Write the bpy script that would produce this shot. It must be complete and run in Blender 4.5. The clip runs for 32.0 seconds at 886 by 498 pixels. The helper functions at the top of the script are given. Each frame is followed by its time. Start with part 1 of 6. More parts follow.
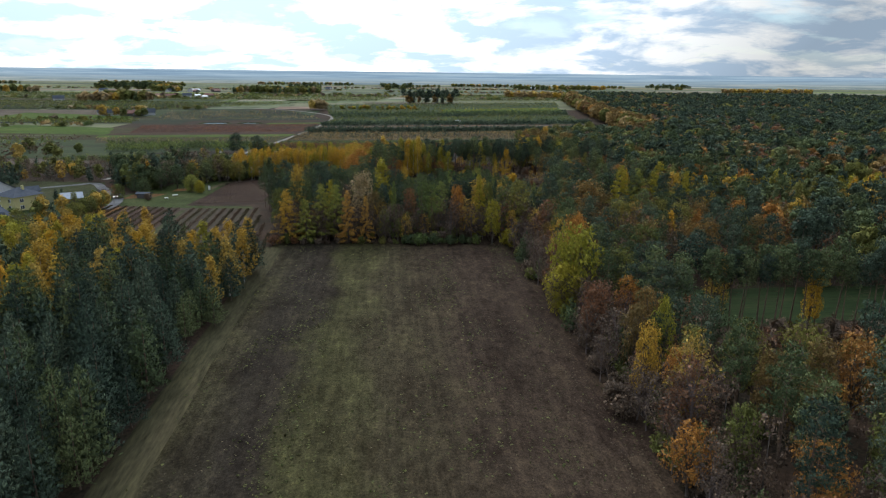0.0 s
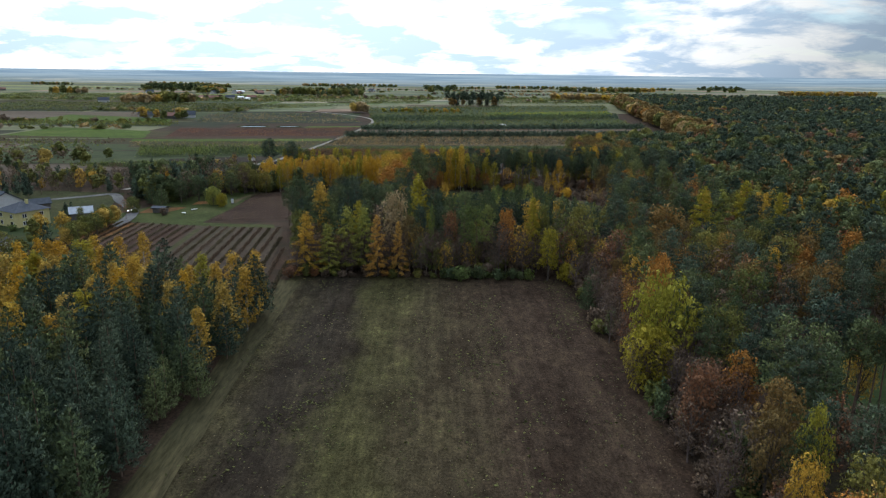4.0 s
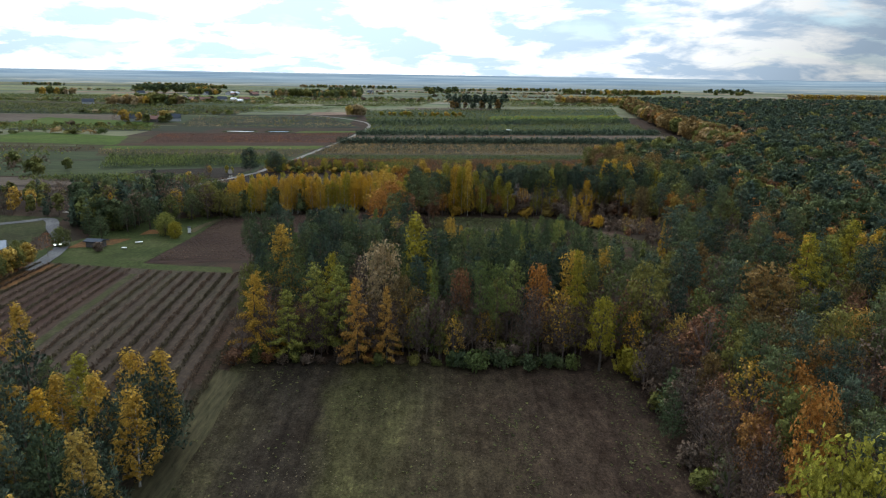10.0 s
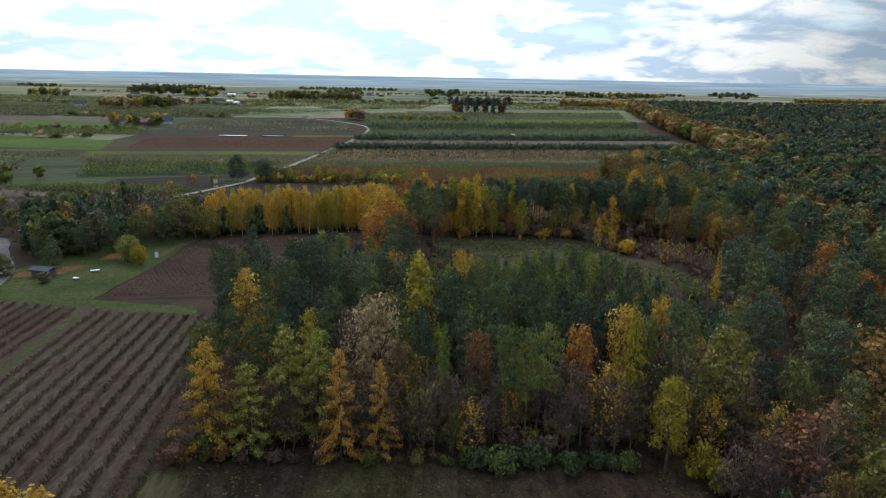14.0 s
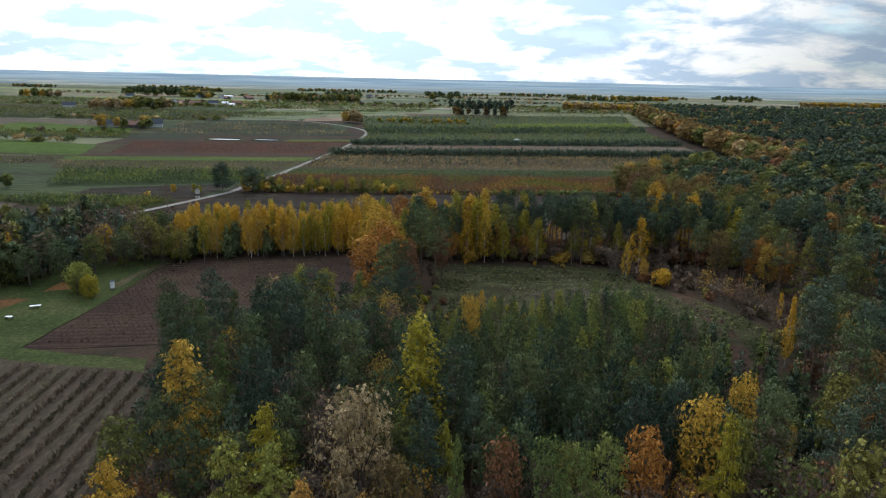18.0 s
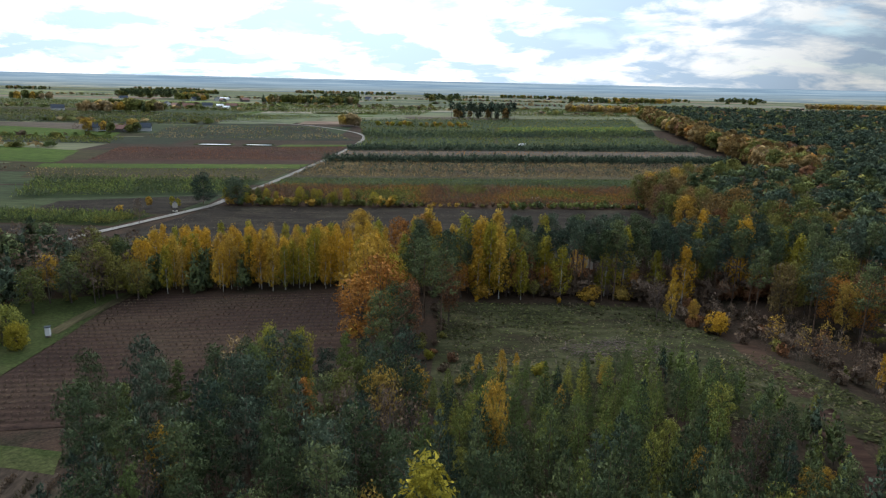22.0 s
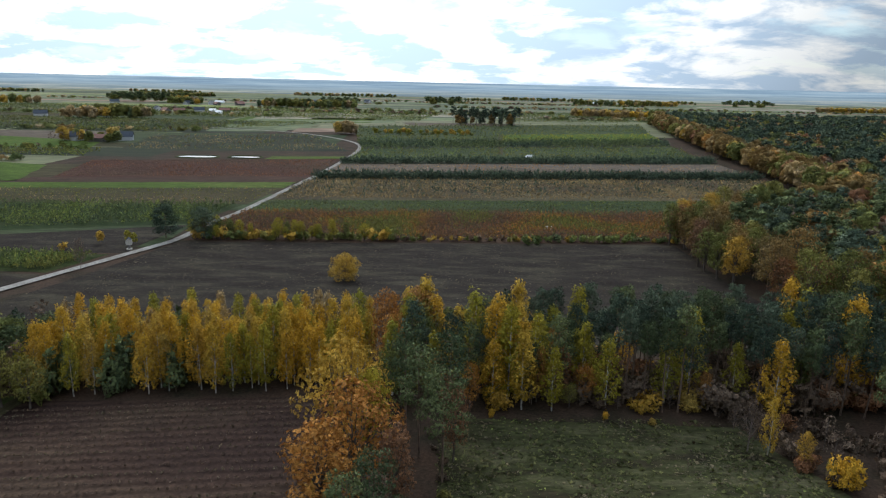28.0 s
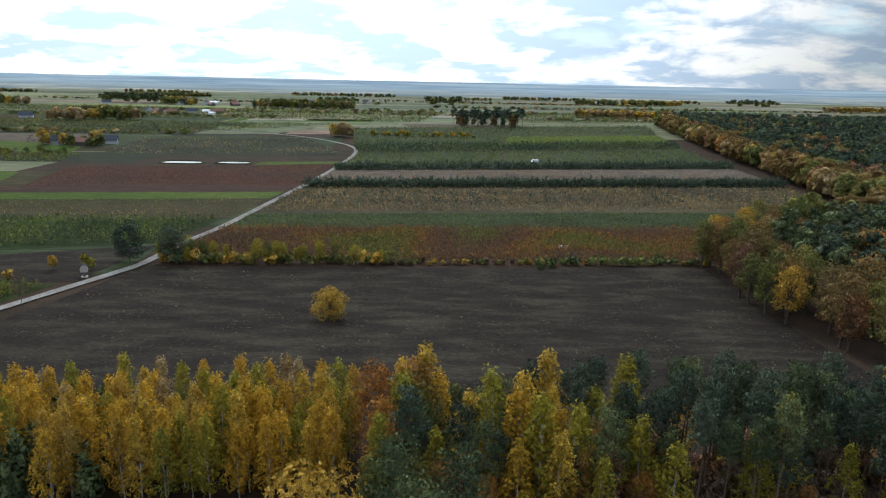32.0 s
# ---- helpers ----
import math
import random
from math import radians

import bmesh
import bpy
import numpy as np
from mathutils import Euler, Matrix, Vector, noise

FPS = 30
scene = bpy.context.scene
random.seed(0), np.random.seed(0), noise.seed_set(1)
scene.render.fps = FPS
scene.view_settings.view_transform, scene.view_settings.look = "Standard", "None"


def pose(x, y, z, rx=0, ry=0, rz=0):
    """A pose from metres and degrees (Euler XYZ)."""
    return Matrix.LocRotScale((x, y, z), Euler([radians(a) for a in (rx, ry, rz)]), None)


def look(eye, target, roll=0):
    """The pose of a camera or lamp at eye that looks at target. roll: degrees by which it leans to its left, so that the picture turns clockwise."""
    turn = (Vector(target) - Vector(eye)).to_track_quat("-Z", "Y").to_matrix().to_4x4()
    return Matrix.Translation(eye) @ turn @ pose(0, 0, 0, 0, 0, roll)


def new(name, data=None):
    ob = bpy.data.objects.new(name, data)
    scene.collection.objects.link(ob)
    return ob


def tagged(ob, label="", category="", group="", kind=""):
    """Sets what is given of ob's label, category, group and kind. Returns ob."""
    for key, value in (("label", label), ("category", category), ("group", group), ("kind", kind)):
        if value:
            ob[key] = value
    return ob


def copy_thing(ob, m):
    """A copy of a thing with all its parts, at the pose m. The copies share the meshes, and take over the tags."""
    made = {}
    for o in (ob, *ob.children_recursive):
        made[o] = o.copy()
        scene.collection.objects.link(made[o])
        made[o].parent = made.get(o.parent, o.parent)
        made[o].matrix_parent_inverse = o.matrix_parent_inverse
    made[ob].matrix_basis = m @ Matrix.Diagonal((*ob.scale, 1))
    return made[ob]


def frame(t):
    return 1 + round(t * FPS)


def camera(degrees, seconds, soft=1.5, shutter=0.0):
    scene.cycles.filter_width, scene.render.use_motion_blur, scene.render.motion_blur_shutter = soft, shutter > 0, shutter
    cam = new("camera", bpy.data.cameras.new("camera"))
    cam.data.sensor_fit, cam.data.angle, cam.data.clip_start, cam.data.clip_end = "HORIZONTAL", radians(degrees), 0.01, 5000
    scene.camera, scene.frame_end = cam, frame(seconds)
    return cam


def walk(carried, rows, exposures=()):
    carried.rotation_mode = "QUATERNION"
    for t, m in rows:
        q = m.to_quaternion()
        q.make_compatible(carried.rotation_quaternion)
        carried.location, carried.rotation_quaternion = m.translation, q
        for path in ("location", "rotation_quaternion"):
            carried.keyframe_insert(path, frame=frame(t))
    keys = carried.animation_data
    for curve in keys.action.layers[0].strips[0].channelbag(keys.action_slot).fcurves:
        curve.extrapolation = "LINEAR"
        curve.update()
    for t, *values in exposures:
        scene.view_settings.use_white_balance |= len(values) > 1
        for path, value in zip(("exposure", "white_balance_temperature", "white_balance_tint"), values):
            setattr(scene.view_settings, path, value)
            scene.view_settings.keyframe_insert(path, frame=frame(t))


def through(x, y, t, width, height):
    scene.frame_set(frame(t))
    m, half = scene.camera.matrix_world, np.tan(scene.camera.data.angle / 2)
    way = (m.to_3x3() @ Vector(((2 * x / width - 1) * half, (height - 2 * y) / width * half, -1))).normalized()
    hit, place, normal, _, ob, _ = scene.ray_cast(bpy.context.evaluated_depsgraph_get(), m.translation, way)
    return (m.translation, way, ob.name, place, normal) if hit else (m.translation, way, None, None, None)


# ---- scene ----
cam = camera(66.0, 32.0, soft=1.15)
PATH = [
    (0, (1.142, -2.286, 43.582), (1.294, -0.355, 43.082), 0.7),
    (0.5, (1.222, 1.144, 43.638), (1.352, 3.077, 43.139), 0.7),
    (1, (1.33, 4.625, 43.698), (1.42, 6.56, 43.2), 0.8),
    (1.5, (1.466, 8.088, 43.77), (1.519, 10.024, 43.273), 0.8),
    (2, (1.821, 11.747, 43.826), (1.857, 13.684, 43.329), 0.8),
    (2.5, (1.85, 15.462, 43.832), (1.883, 17.399, 43.335), 0.8),
    (3, (2.008, 19.365, 43.85), (2.04, 21.302, 43.353), 0.7),
    (3.5, (2.051, 22.982, 43.804), (2.083, 24.919, 43.307), 0.8),
    (4, (2.171, 26.695, 43.887), (2.202, 28.632, 43.39), 0.7),
    (4.5, (2.145, 30.402, 43.983), (2.176, 32.339, 43.486), 0.7),
    (6.5, (2.109, 45.786, 43.957), (2.141, 47.723, 43.462), 0.9),
    (7, (2.202, 49.885, 43.924), (2.234, 51.822, 43.429), 0.9),
    (7.5, (2.175, 53.656, 43.822), (2.206, 55.593, 43.327), 0.8),
    (8, (2.126, 57.612, 43.918), (2.158, 59.549, 43.423), 0.8),
    (8.5, (2.035, 61.485, 43.923), (2.066, 63.422, 43.428), 0.8),
    (9, (1.958, 65.296, 43.893), (1.99, 67.233, 43.398), 0.8),
    (9.5, (1.814, 69.071, 43.908), (1.846, 71.009, 43.414), 0.8),
    (10, (1.547, 72.897, 43.982), (1.579, 74.835, 43.489), 0.9),
    (10.5, (1.332, 76.452, 43.93), (1.365, 78.39, 43.438), 0.9),
    (11, (1.074, 80.019, 43.887), (1.107, 81.957, 43.395), 0.9),
    (11.5, (0.847, 83.242, 43.92), (0.879, 85.181, 43.429), 1.0),
    (12, (0.632, 86.829, 43.884), (0.664, 88.768, 43.394), 1.0),
    (12.5, (0.466, 90.189, 43.861), (0.499, 92.128, 43.372), 1.0),
    (13, (0.413, 93.658, 43.881), (0.446, 95.597, 43.392), 1.0),
    (13.5, (0.427, 97.051, 43.898), (0.459, 98.991, 43.41), 1.1),
    (14, (0.329, 100.574, 43.852), (0.361, 102.514, 43.365), 1.1),
    (14.5, (0.177, 103.768, 43.729), (0.21, 105.708, 43.244), 1.2),
    (16.5, (-0.391, 116.04, 43.733), (-0.356, 117.981, 43.25), 1.3),
    (17, (-0.322, 119.476, 43.754), (-0.287, 121.417, 43.272), 1.3),
    (17.5, (-0.372, 122.785, 43.746), (-0.338, 124.725, 43.265), 1.3),
    (18, (-0.372, 126.282, 43.764), (-0.338, 128.223, 43.283), 1.3),
    (18.5, (-0.503, 129.686, 43.767), (-0.468, 131.627, 43.286), 1.3),
    (19, (-0.712, 133.294, 43.756), (-0.676, 135.236, 43.277), 1.3),
    (19.5, (-0.981, 136.726, 43.66), (-0.944, 138.667, 43.182), 1.3),
    (20, (-1.266, 140.229, 43.552), (-1.229, 142.171, 43.075), 1.3),
    (20.5, (-1.43, 143.563, 43.483), (-1.393, 145.505, 43.007), 1.3),
    (21, (-1.427, 147.393, 43.543), (-1.391, 149.335, 43.067), 1.3),
    (21.5, (-1.416, 150.752, 43.596), (-1.38, 152.694, 43.119), 1.2),
    (22, (-1.561, 153.84, 43.803), (-1.525, 155.783, 43.327), 1.3),
    (22.5, (-1.665, 156.891, 44.052), (-1.629, 158.833, 43.577), 1.2),
    (23, (-1.862, 159.996, 44.358), (-1.825, 161.938, 43.884), 1.3),
    (23.5, (-1.918, 163.053, 44.762), (-1.882, 164.996, 44.288), 1.3),
    (24, (-1.894, 166.4, 45.315), (-1.858, 168.343, 44.841), 1.2),
    (24.5, (-1.86, 169.684, 45.761), (-1.825, 171.627, 45.287), 1.3),
    (25, (-1.886, 173.164, 46.301), (-1.851, 175.107, 45.828), 1.3),
    (25.5, (-1.854, 176.589, 46.91), (-1.82, 178.532, 46.436), 1.2),
    (26, (-1.729, 180.149, 47.661), (-1.696, 182.092, 47.187), 1.2),
    (26.5, (-1.545, 183.73, 48.123), (-1.513, 185.673, 47.649), 1.3),
    (28.5, (-1.286, 198.274, 48.321), (-1.253, 200.217, 47.846), 1.3),
    (29, (-1.366, 201.711, 48.33), (-1.333, 203.653, 47.856), 1.3),
    (29.5, (-1.361, 205.023, 48.557), (-1.329, 206.965, 48.082), 1.2),
    (30, (-1.612, 208.709, 48.724), (-1.578, 210.651, 48.248), 1.2),
    (30.5, (-1.606, 212.281, 48.957), (-1.574, 214.223, 48.481), 1.2),
    (31, (-1.515, 216.067, 49.095), (-1.482, 218.009, 48.618), 1.2),
    (31.5, (-1.557, 219.982, 49.064), (-1.524, 221.924, 48.588), 1.3),
    (32, (-1.56, 224.037, 49.093), (-1.527, 225.979, 48.616), 1.2),
]
walk(cam, [(t, look(eye, target, roll)) for t, eye, target, roll in PATH])

# ---- world, sun, exposure ----
SUN_AZ, SUN_EL = -14.0, 34.0          # degrees: left of straight ahead, above the horizon
scene.view_settings.exposure = 0.24
world = bpy.data.worlds.new("sky")
scene.world = world
world.use_nodes = True
wn, wl = world.node_tree.nodes, world.node_tree.links
wn.clear()


def wnode(kind, **inputs):
    n = wn.new(kind)
    for k, v in inputs.items():
        n.inputs[k.replace("_", " ")].default_value = v
    return n


sky = wn.new("ShaderNodeTexSky")
sky.sky_type, sky.sun_disc = "NISHITA", False
sky.sun_elevation, sky.sun_rotation = radians(SUN_EL), radians(SUN_AZ)
sky.air_density, sky.dust_density, sky.ozone_density = 1.0, 0.3, 2.0
sky_bg = wnode("ShaderNodeBackground", Strength=0.10)
cool = wn.new("ShaderNodeMix")
cool.data_type, cool.blend_type = "RGBA", "MULTIPLY"
cool.inputs[0].default_value, cool.inputs[7].default_value = 1.0, (0.88, 0.96, 1.07, 1)
wl.new(sky.outputs[0], cool.inputs[6])
wl.new(cool.outputs[2], sky_bg.inputs[0])
coord = wn.new("ShaderNodeTexCoord")
sep = wn.new("ShaderNodeSeparateXYZ")
wl.new(coord.outputs["Generated"], sep.inputs[0])


def wmath(op, a, b=None):
    n = wn.new("ShaderNodeMath")
    n.operation = op
    for i, v in enumerate((a, b)):
        if v is None:
            continue
        if isinstance(v, (int, float)):
            n.inputs[i].default_value = v
        else:
            wl.new(v, n.inputs[i])
    return n.outputs[0]


# a cloud layer seen in perspective: the direction divided by its height
up = wmath("ADD", wmath("MAXIMUM", sep.outputs[2], 0.0), 0.24)
flat = wn.new("ShaderNodeCombineXYZ")
wl.new(wmath("DIVIDE", sep.outputs[0], up), flat.inputs[0])
wl.new(wmath("DIVIDE", sep.outputs[1], up), flat.inputs[1])
cloud = wnode("ShaderNodeTexNoise", Scale=2.0, Detail=9.0, Roughness=0.58, Distortion=0.3)
wl.new(flat.outputs[0], cloud.inputs["Vector"])
cover = wn.new("ShaderNodeValToRGB")
cover.color_ramp.elements[0].position, cover.color_ramp.elements[1].position = 0.27, 0.47
wl.new(cloud.outputs[0], cover.inputs[0])
shade = wnode("ShaderNodeTexNoise", Scale=2.3, Detail=9.0, Roughness=0.60, Distortion=0.3)
wl.new(flat.outputs[0], shade.inputs["Vector"])
body = wn.new("ShaderNodeValToRGB")
body.color_ramp.elements[0].position, body.color_ramp.elements[1].position = 0.45, 0.57
body.color_ramp.elements[0].color = (0.53, 0.69, 0.88, 1)
body.color_ramp.elements[1].color = (1.12, 1.16, 1.18, 1)
wl.new(shade.outputs[0], body.inputs[0])
# clouds glow towards the veiled sun
toward = wn.new("ShaderNodeVectorMath")
toward.operation = "DOT_PRODUCT"
toward.inputs[1].default_value = (math.sin(radians(SUN_AZ)) * math.cos(radians(SUN_EL)), math.cos(radians(SUN_AZ)) * math.cos(radians(SUN_EL)), math.sin(radians(SUN_EL)))
wl.new(coord.outputs["Generated"], toward.inputs[0])
glow = wn.new("ShaderNodeMapRange")
glow.inputs[1].default_value, glow.inputs[2].default_value = 0.60, 0.92
glow.inputs[3].default_value, glow.inputs[4].default_value = 0.48, 1.45
wl.new(toward.outputs["Value"], glow.inputs[0])
cloud_bg = wn.new("ShaderNodeBackground")
# the thick layer overhead passes more blue than red
cold = wn.new("ShaderNodeMix")
cold.data_type, cold.blend_type = "RGBA", "MULTIPLY"
cold.inputs[7].default_value = (0.97, 0.99, 1.06, 1)
wl.new(wmath("MINIMUM", wmath("MULTIPLY", wmath("MAXIMUM", wmath("SUBTRACT", sep.outputs[2], 0.15), 0.0), 3.0), 1.0), cold.inputs[0])
wl.new(body.outputs[0], cold.inputs[6])
wl.new(cold.outputs[2], cloud_bg.inputs[0])
# an overcast sky is brighter overhead than at the horizon
overhead = wmath("ADD", wmath("MULTIPLY", wmath("MAXIMUM", wmath("SUBTRACT", sep.outputs[2], 0.22), 0.0), 1.7), 1.0)
wl.new(wmath("MULTIPLY", glow.outputs[0], overhead), cloud_bg.inputs[1])
mix = wn.new("ShaderNodeMixShader")
# the layer closes up towards the horizon
wl.new(wmath("MAXIMUM", cover.outputs[0], wmath("SUBTRACT", 1.0, wmath("MULTIPLY", sep.outputs[2], 9.0))), mix.inputs[0])
wl.new(sky_bg.outputs[0], mix.inputs[1])
wl.new(cloud_bg.outputs[0], mix.inputs[2])
wout = wn.new("ShaderNodeOutputWorld")
wl.new(mix.outputs[0], wout.inputs[0])

sun = new("sun", bpy.data.lights.new("sun", "SUN"))
sun.data.energy, sun.data.angle, sun.data.color = 1.2, radians(11), (1.0, 0.94, 0.85)
away = Vector((math.sin(radians(SUN_AZ)) * math.cos(radians(SUN_EL)), math.cos(radians(SUN_AZ)) * math.cos(radians(SUN_EL)), math.sin(radians(SUN_EL))))
sun.matrix_world = look(away * 300, (0, 0, 0))

# ---- materials ----
rng = np.random.default_rng(7)


class Nodes:
    """A node material under construction."""

    def __init__(self, name, rough=0.9):
        self.mat = bpy.data.materials.new(name)
        self.mat.use_nodes = True
        self.tree = self.mat.node_tree
        self.bsdf = self.tree.nodes["Principled BSDF"]
        self.bsdf.inputs["Roughness"].default_value = rough
        self.bsdf.inputs["Specular IOR Level"].default_value = 0.03 if rough > 0.7 else 0.3

    def add(self, kind):
        return self.tree.nodes.new(kind)

    def link(self, a, b):
        self.tree.links.new(a, b)

    def noise(self, scale, detail=4.0, stretch=(1, 1, 1), turn=0.0, rough=0.55, space="Object"):
        co, mp, nz = self.add("ShaderNodeTexCoord"), self.add("ShaderNodeMapping"), self.add("ShaderNodeTexNoise")
        mp.inputs["Scale"].default_value, mp.inputs["Rotation"].default_value = stretch, (0, 0, radians(turn))
        nz.inputs["Scale"].default_value, nz.inputs["Detail"].default_value, nz.inputs["Roughness"].default_value = scale, detail, rough
        self.link(co.outputs[space], mp.inputs[0])
        self.link(mp.outputs[0], nz.inputs["Vector"])
        return nz.outputs[0]

    def ramp(self, value, stops):
        r = self.add("ShaderNodeValToRGB")
        els = r.color_ramp.elements
        while len(els) < len(stops):
            els.new(0.5)
        for e, (p, c) in zip(els, stops):
            e.position, e.color = p, (*c, 1)
        self.link(value, r.inputs[0])
        return r.outputs[0]

    def mixed(self, fac, a, b, kind="MIX"):
        m = self.add("ShaderNodeMix")
        m.data_type, m.blend_type = "RGBA", kind
        for sock, v in ((m.inputs[0], fac), (m.inputs[6], a), (m.inputs[7], b)):
            if isinstance(v, (int, float)):
                sock.default_value = v
            elif isinstance(v, tuple):
                sock.default_value = (*v, 1)
            else:
                self.link(v, sock)
        return m.outputs[2]

    def bump(self, height, strength, dist):
        b = self.add("ShaderNodeBump")
        b.inputs["Strength"].default_value, b.inputs["Distance"].default_value = strength, dist
        self.link(height, b.inputs["Height"])
        self.link(b.outputs[0], self.bsdf.inputs["Normal"])

    def color(self, out):
        self.link(out, self.bsdf.inputs["Base Color"])
        return self.mat


def spread(c, f):
    return tuple(min(1.0, v * f) for v in c)


def soil(name, cols, big=0.06, fine=1.6, stretch=(1, 1, 1), turn=0.0, bump=0.25, contrast=0.14):
    """Ground cover of three colours in patches, with fine grain and a rough surface."""
    n = Nodes(name, 0.95)
    a = n.noise(big, 6, stretch, turn, 0.62)
    base = n.ramp(a, [(0.5 - contrast, cols[0]), (0.5, cols[1]), (0.5 + contrast, cols[2])])
    f = n.noise(fine, 5, stretch, turn, 0.7)
    grain = n.ramp(f, [(0.3, (0.45, 0.45, 0.45)), (0.5, (0.9, 0.9, 0.9)), (0.72, (1.5, 1.45, 1.35))])
    n.bump(f, bump, 0.25)
    return n.color(n.mixed(1.0, base, grain, "MULTIPLY"))


def plain(name, col, rough=0.7, metal=0.0, vary=0.25, scale=3.0):
    n = Nodes(name, rough)
    n.bsdf.inputs["Metallic"].default_value = metal
    a = n.noise(scale, 5)
    return n.color(n.ramp(a, [(0.3, spread(col, 1 - vary)), (0.7, spread(col, 1 + vary))]))


def leaf(name, cols, source="object", through=0.35, fine=4.5, open_at=0.47, vary=1.0):
    """Sprays of leaves or needles: a hue for each tree, a shade for each spray, gaps between the leaves, and light coming through."""
    n = Nodes(name, 0.75)
    if source == "object":
        info = n.add("ShaderNodeObjectInfo")
        pick = info.outputs["Random"]
    else:
        at = n.add("ShaderNodeAttribute")
        at.attribute_name = "tint"
        pick = at.outputs["Fac"]
    k = len(cols)
    hue = n.ramp(pick, [((i + 0.5) / k, c) for i, c in enumerate(cols)])
    geo = n.add("ShaderNodeNewGeometry")
    shade = n.ramp(geo.outputs["Random Per Island"], [(0.0, (1 - 0.36 * vary,) * 3), (0.55, (1.0, 1.0, 1.0)), (1.0, (1 + 0.42 * vary, 1 + 0.38 * vary, 1 + 0.26 * vary))])
    grain = n.noise(fine, 2, (1, 1, 1), 0, 0.6)
    patch = n.ramp(grain, [(0.45, (0.72, 0.73, 0.76)), (0.7, (1.35, 1.31, 1.22))])
    col = n.mixed(1.0, n.mixed(1.0, hue, shade, "MULTIPLY"), patch, "MULTIPLY")
    n.color(col)
    tr = n.add("ShaderNodeBsdfTranslucent")
    n.link(col, tr.inputs[0])
    ms = n.add("ShaderNodeMixShader")
    ms.inputs[0].default_value = through
    n.link(n.bsdf.outputs[0], ms.inputs[1])
    n.link(tr.outputs[0], ms.inputs[2])
    gaps = n.ramp(grain, [(open_at - 0.015, (0, 0, 0)), (open_at + 0.015, (1, 1, 1))])
    clear, cut = n.add("ShaderNodeBsdfTransparent"), n.add("ShaderNodeMixShader")
    n.link(gaps, cut.inputs[0])
    n.link(clear.outputs[0], cut.inputs[1])
    n.link(ms.outputs[0], cut.inputs[2])
    n.link(cut.outputs[0], n.tree.nodes["Material Output"].inputs["Surface"])
    return n.mat


def bark(name, low, high, scale=2.5):
    n = Nodes(name, 0.95)
    a = n.noise(scale, 6, (1, 1, 0.35))
    n.bump(a, 0.4, 0.05)
    return n.color(n.ramp(a, [(0.32, low), (0.68, high)]))


def meadow_mat():
    """A mown meadow in lengthwise bands: olive verge, dark wet earth, a green swath, red-brown stalks."""
    n = Nodes("mown_meadow", 0.95)
    a = n.noise(0.75, 9, (1, 0.55, 1), 0, 0.78)
    b = n.noise(0.10, 6, (1, 0.35, 1), 0, 0.6)
    s = n.noise(0.55, 7, (1, 0.045, 1), 0, 0.68)
    co, sp, mr, ad = n.add("ShaderNodeTexCoord"), n.add("ShaderNodeSeparateXYZ"), n.add("ShaderNodeMapRange"), n.add("ShaderNodeMath")
    n.link(co.outputs["Object"], sp.inputs[0])
    n.link(sp.outputs[0], mr.inputs[0])
    mr.inputs[1].default_value, mr.inputs[2].default_value = -36.0, 28.0
    ad.operation, ad.inputs[1].default_value = "MULTIPLY_ADD", 0.32
    n.link(b, ad.inputs[0])
    off = n.add("ShaderNodeMath")
    off.operation, off.inputs[1].default_value = "ADD", -0.16
    n.link(mr.outputs[0], off.inputs[0])
    n.link(off.outputs[0], ad.inputs[2])
    bands = n.ramp(ad.outputs[0], [(0.12, (0.064, 0.060, 0.032)), (0.20, (0.050, 0.044, 0.029)), (0.26, (0.040, 0.034, 0.026)), (0.35, (0.042, 0.035, 0.026)), (0.41, (0.066, 0.064, 0.030)), (0.49, (0.068, 0.064, 0.032)), (0.55, (0.067, 0.058, 0.034)), (0.64, (0.062, 0.051, 0.032)), (0.80, (0.058, 0.043, 0.031)), (1.0, (0.056, 0.040, 0.030))])
    rough = n.ramp(a, [(0.36, (0.50, 0.48, 0.46)), (0.47, (0.82, 0.80, 0.78)), (0.55, (1.06, 1.04, 1.0)), (0.68, (1.75, 1.66, 1.45))])
    col = n.mixed(1.0, bands, rough, "MULTIPLY")
    col = n.mixed(0.6, col, n.ramp(s, [(0.38, (0.65, 0.63, 0.62)), (0.62, (1.3, 1.28, 1.2))]), "MULTIPLY")
    f = n.noise(3.2, 7, (1, 0.7, 1), 0, 0.78)
    col = n.mixed(1.0, col, n.ramp(f, [(0.34, (0.45, 0.45, 0.45)), (0.52, (0.95, 0.95, 0.95)), (0.70, (1.6, 1.55, 1.45))]), "MULTIPLY")
    p = n.noise(0.13, 5, (1, 0.5, 1), 8, 0.66)
    col = n.mixed(1.0, col, n.ramp(p, [(0.36, (0.58, 0.54, 0.54)), (0.5, (0.82, 0.80, 0.79)), (0.64, (1.08, 1.08, 0.98))]), "MULTIPLY")
    n.bump(f, 0.5, 0.3)
    return n.color(col)


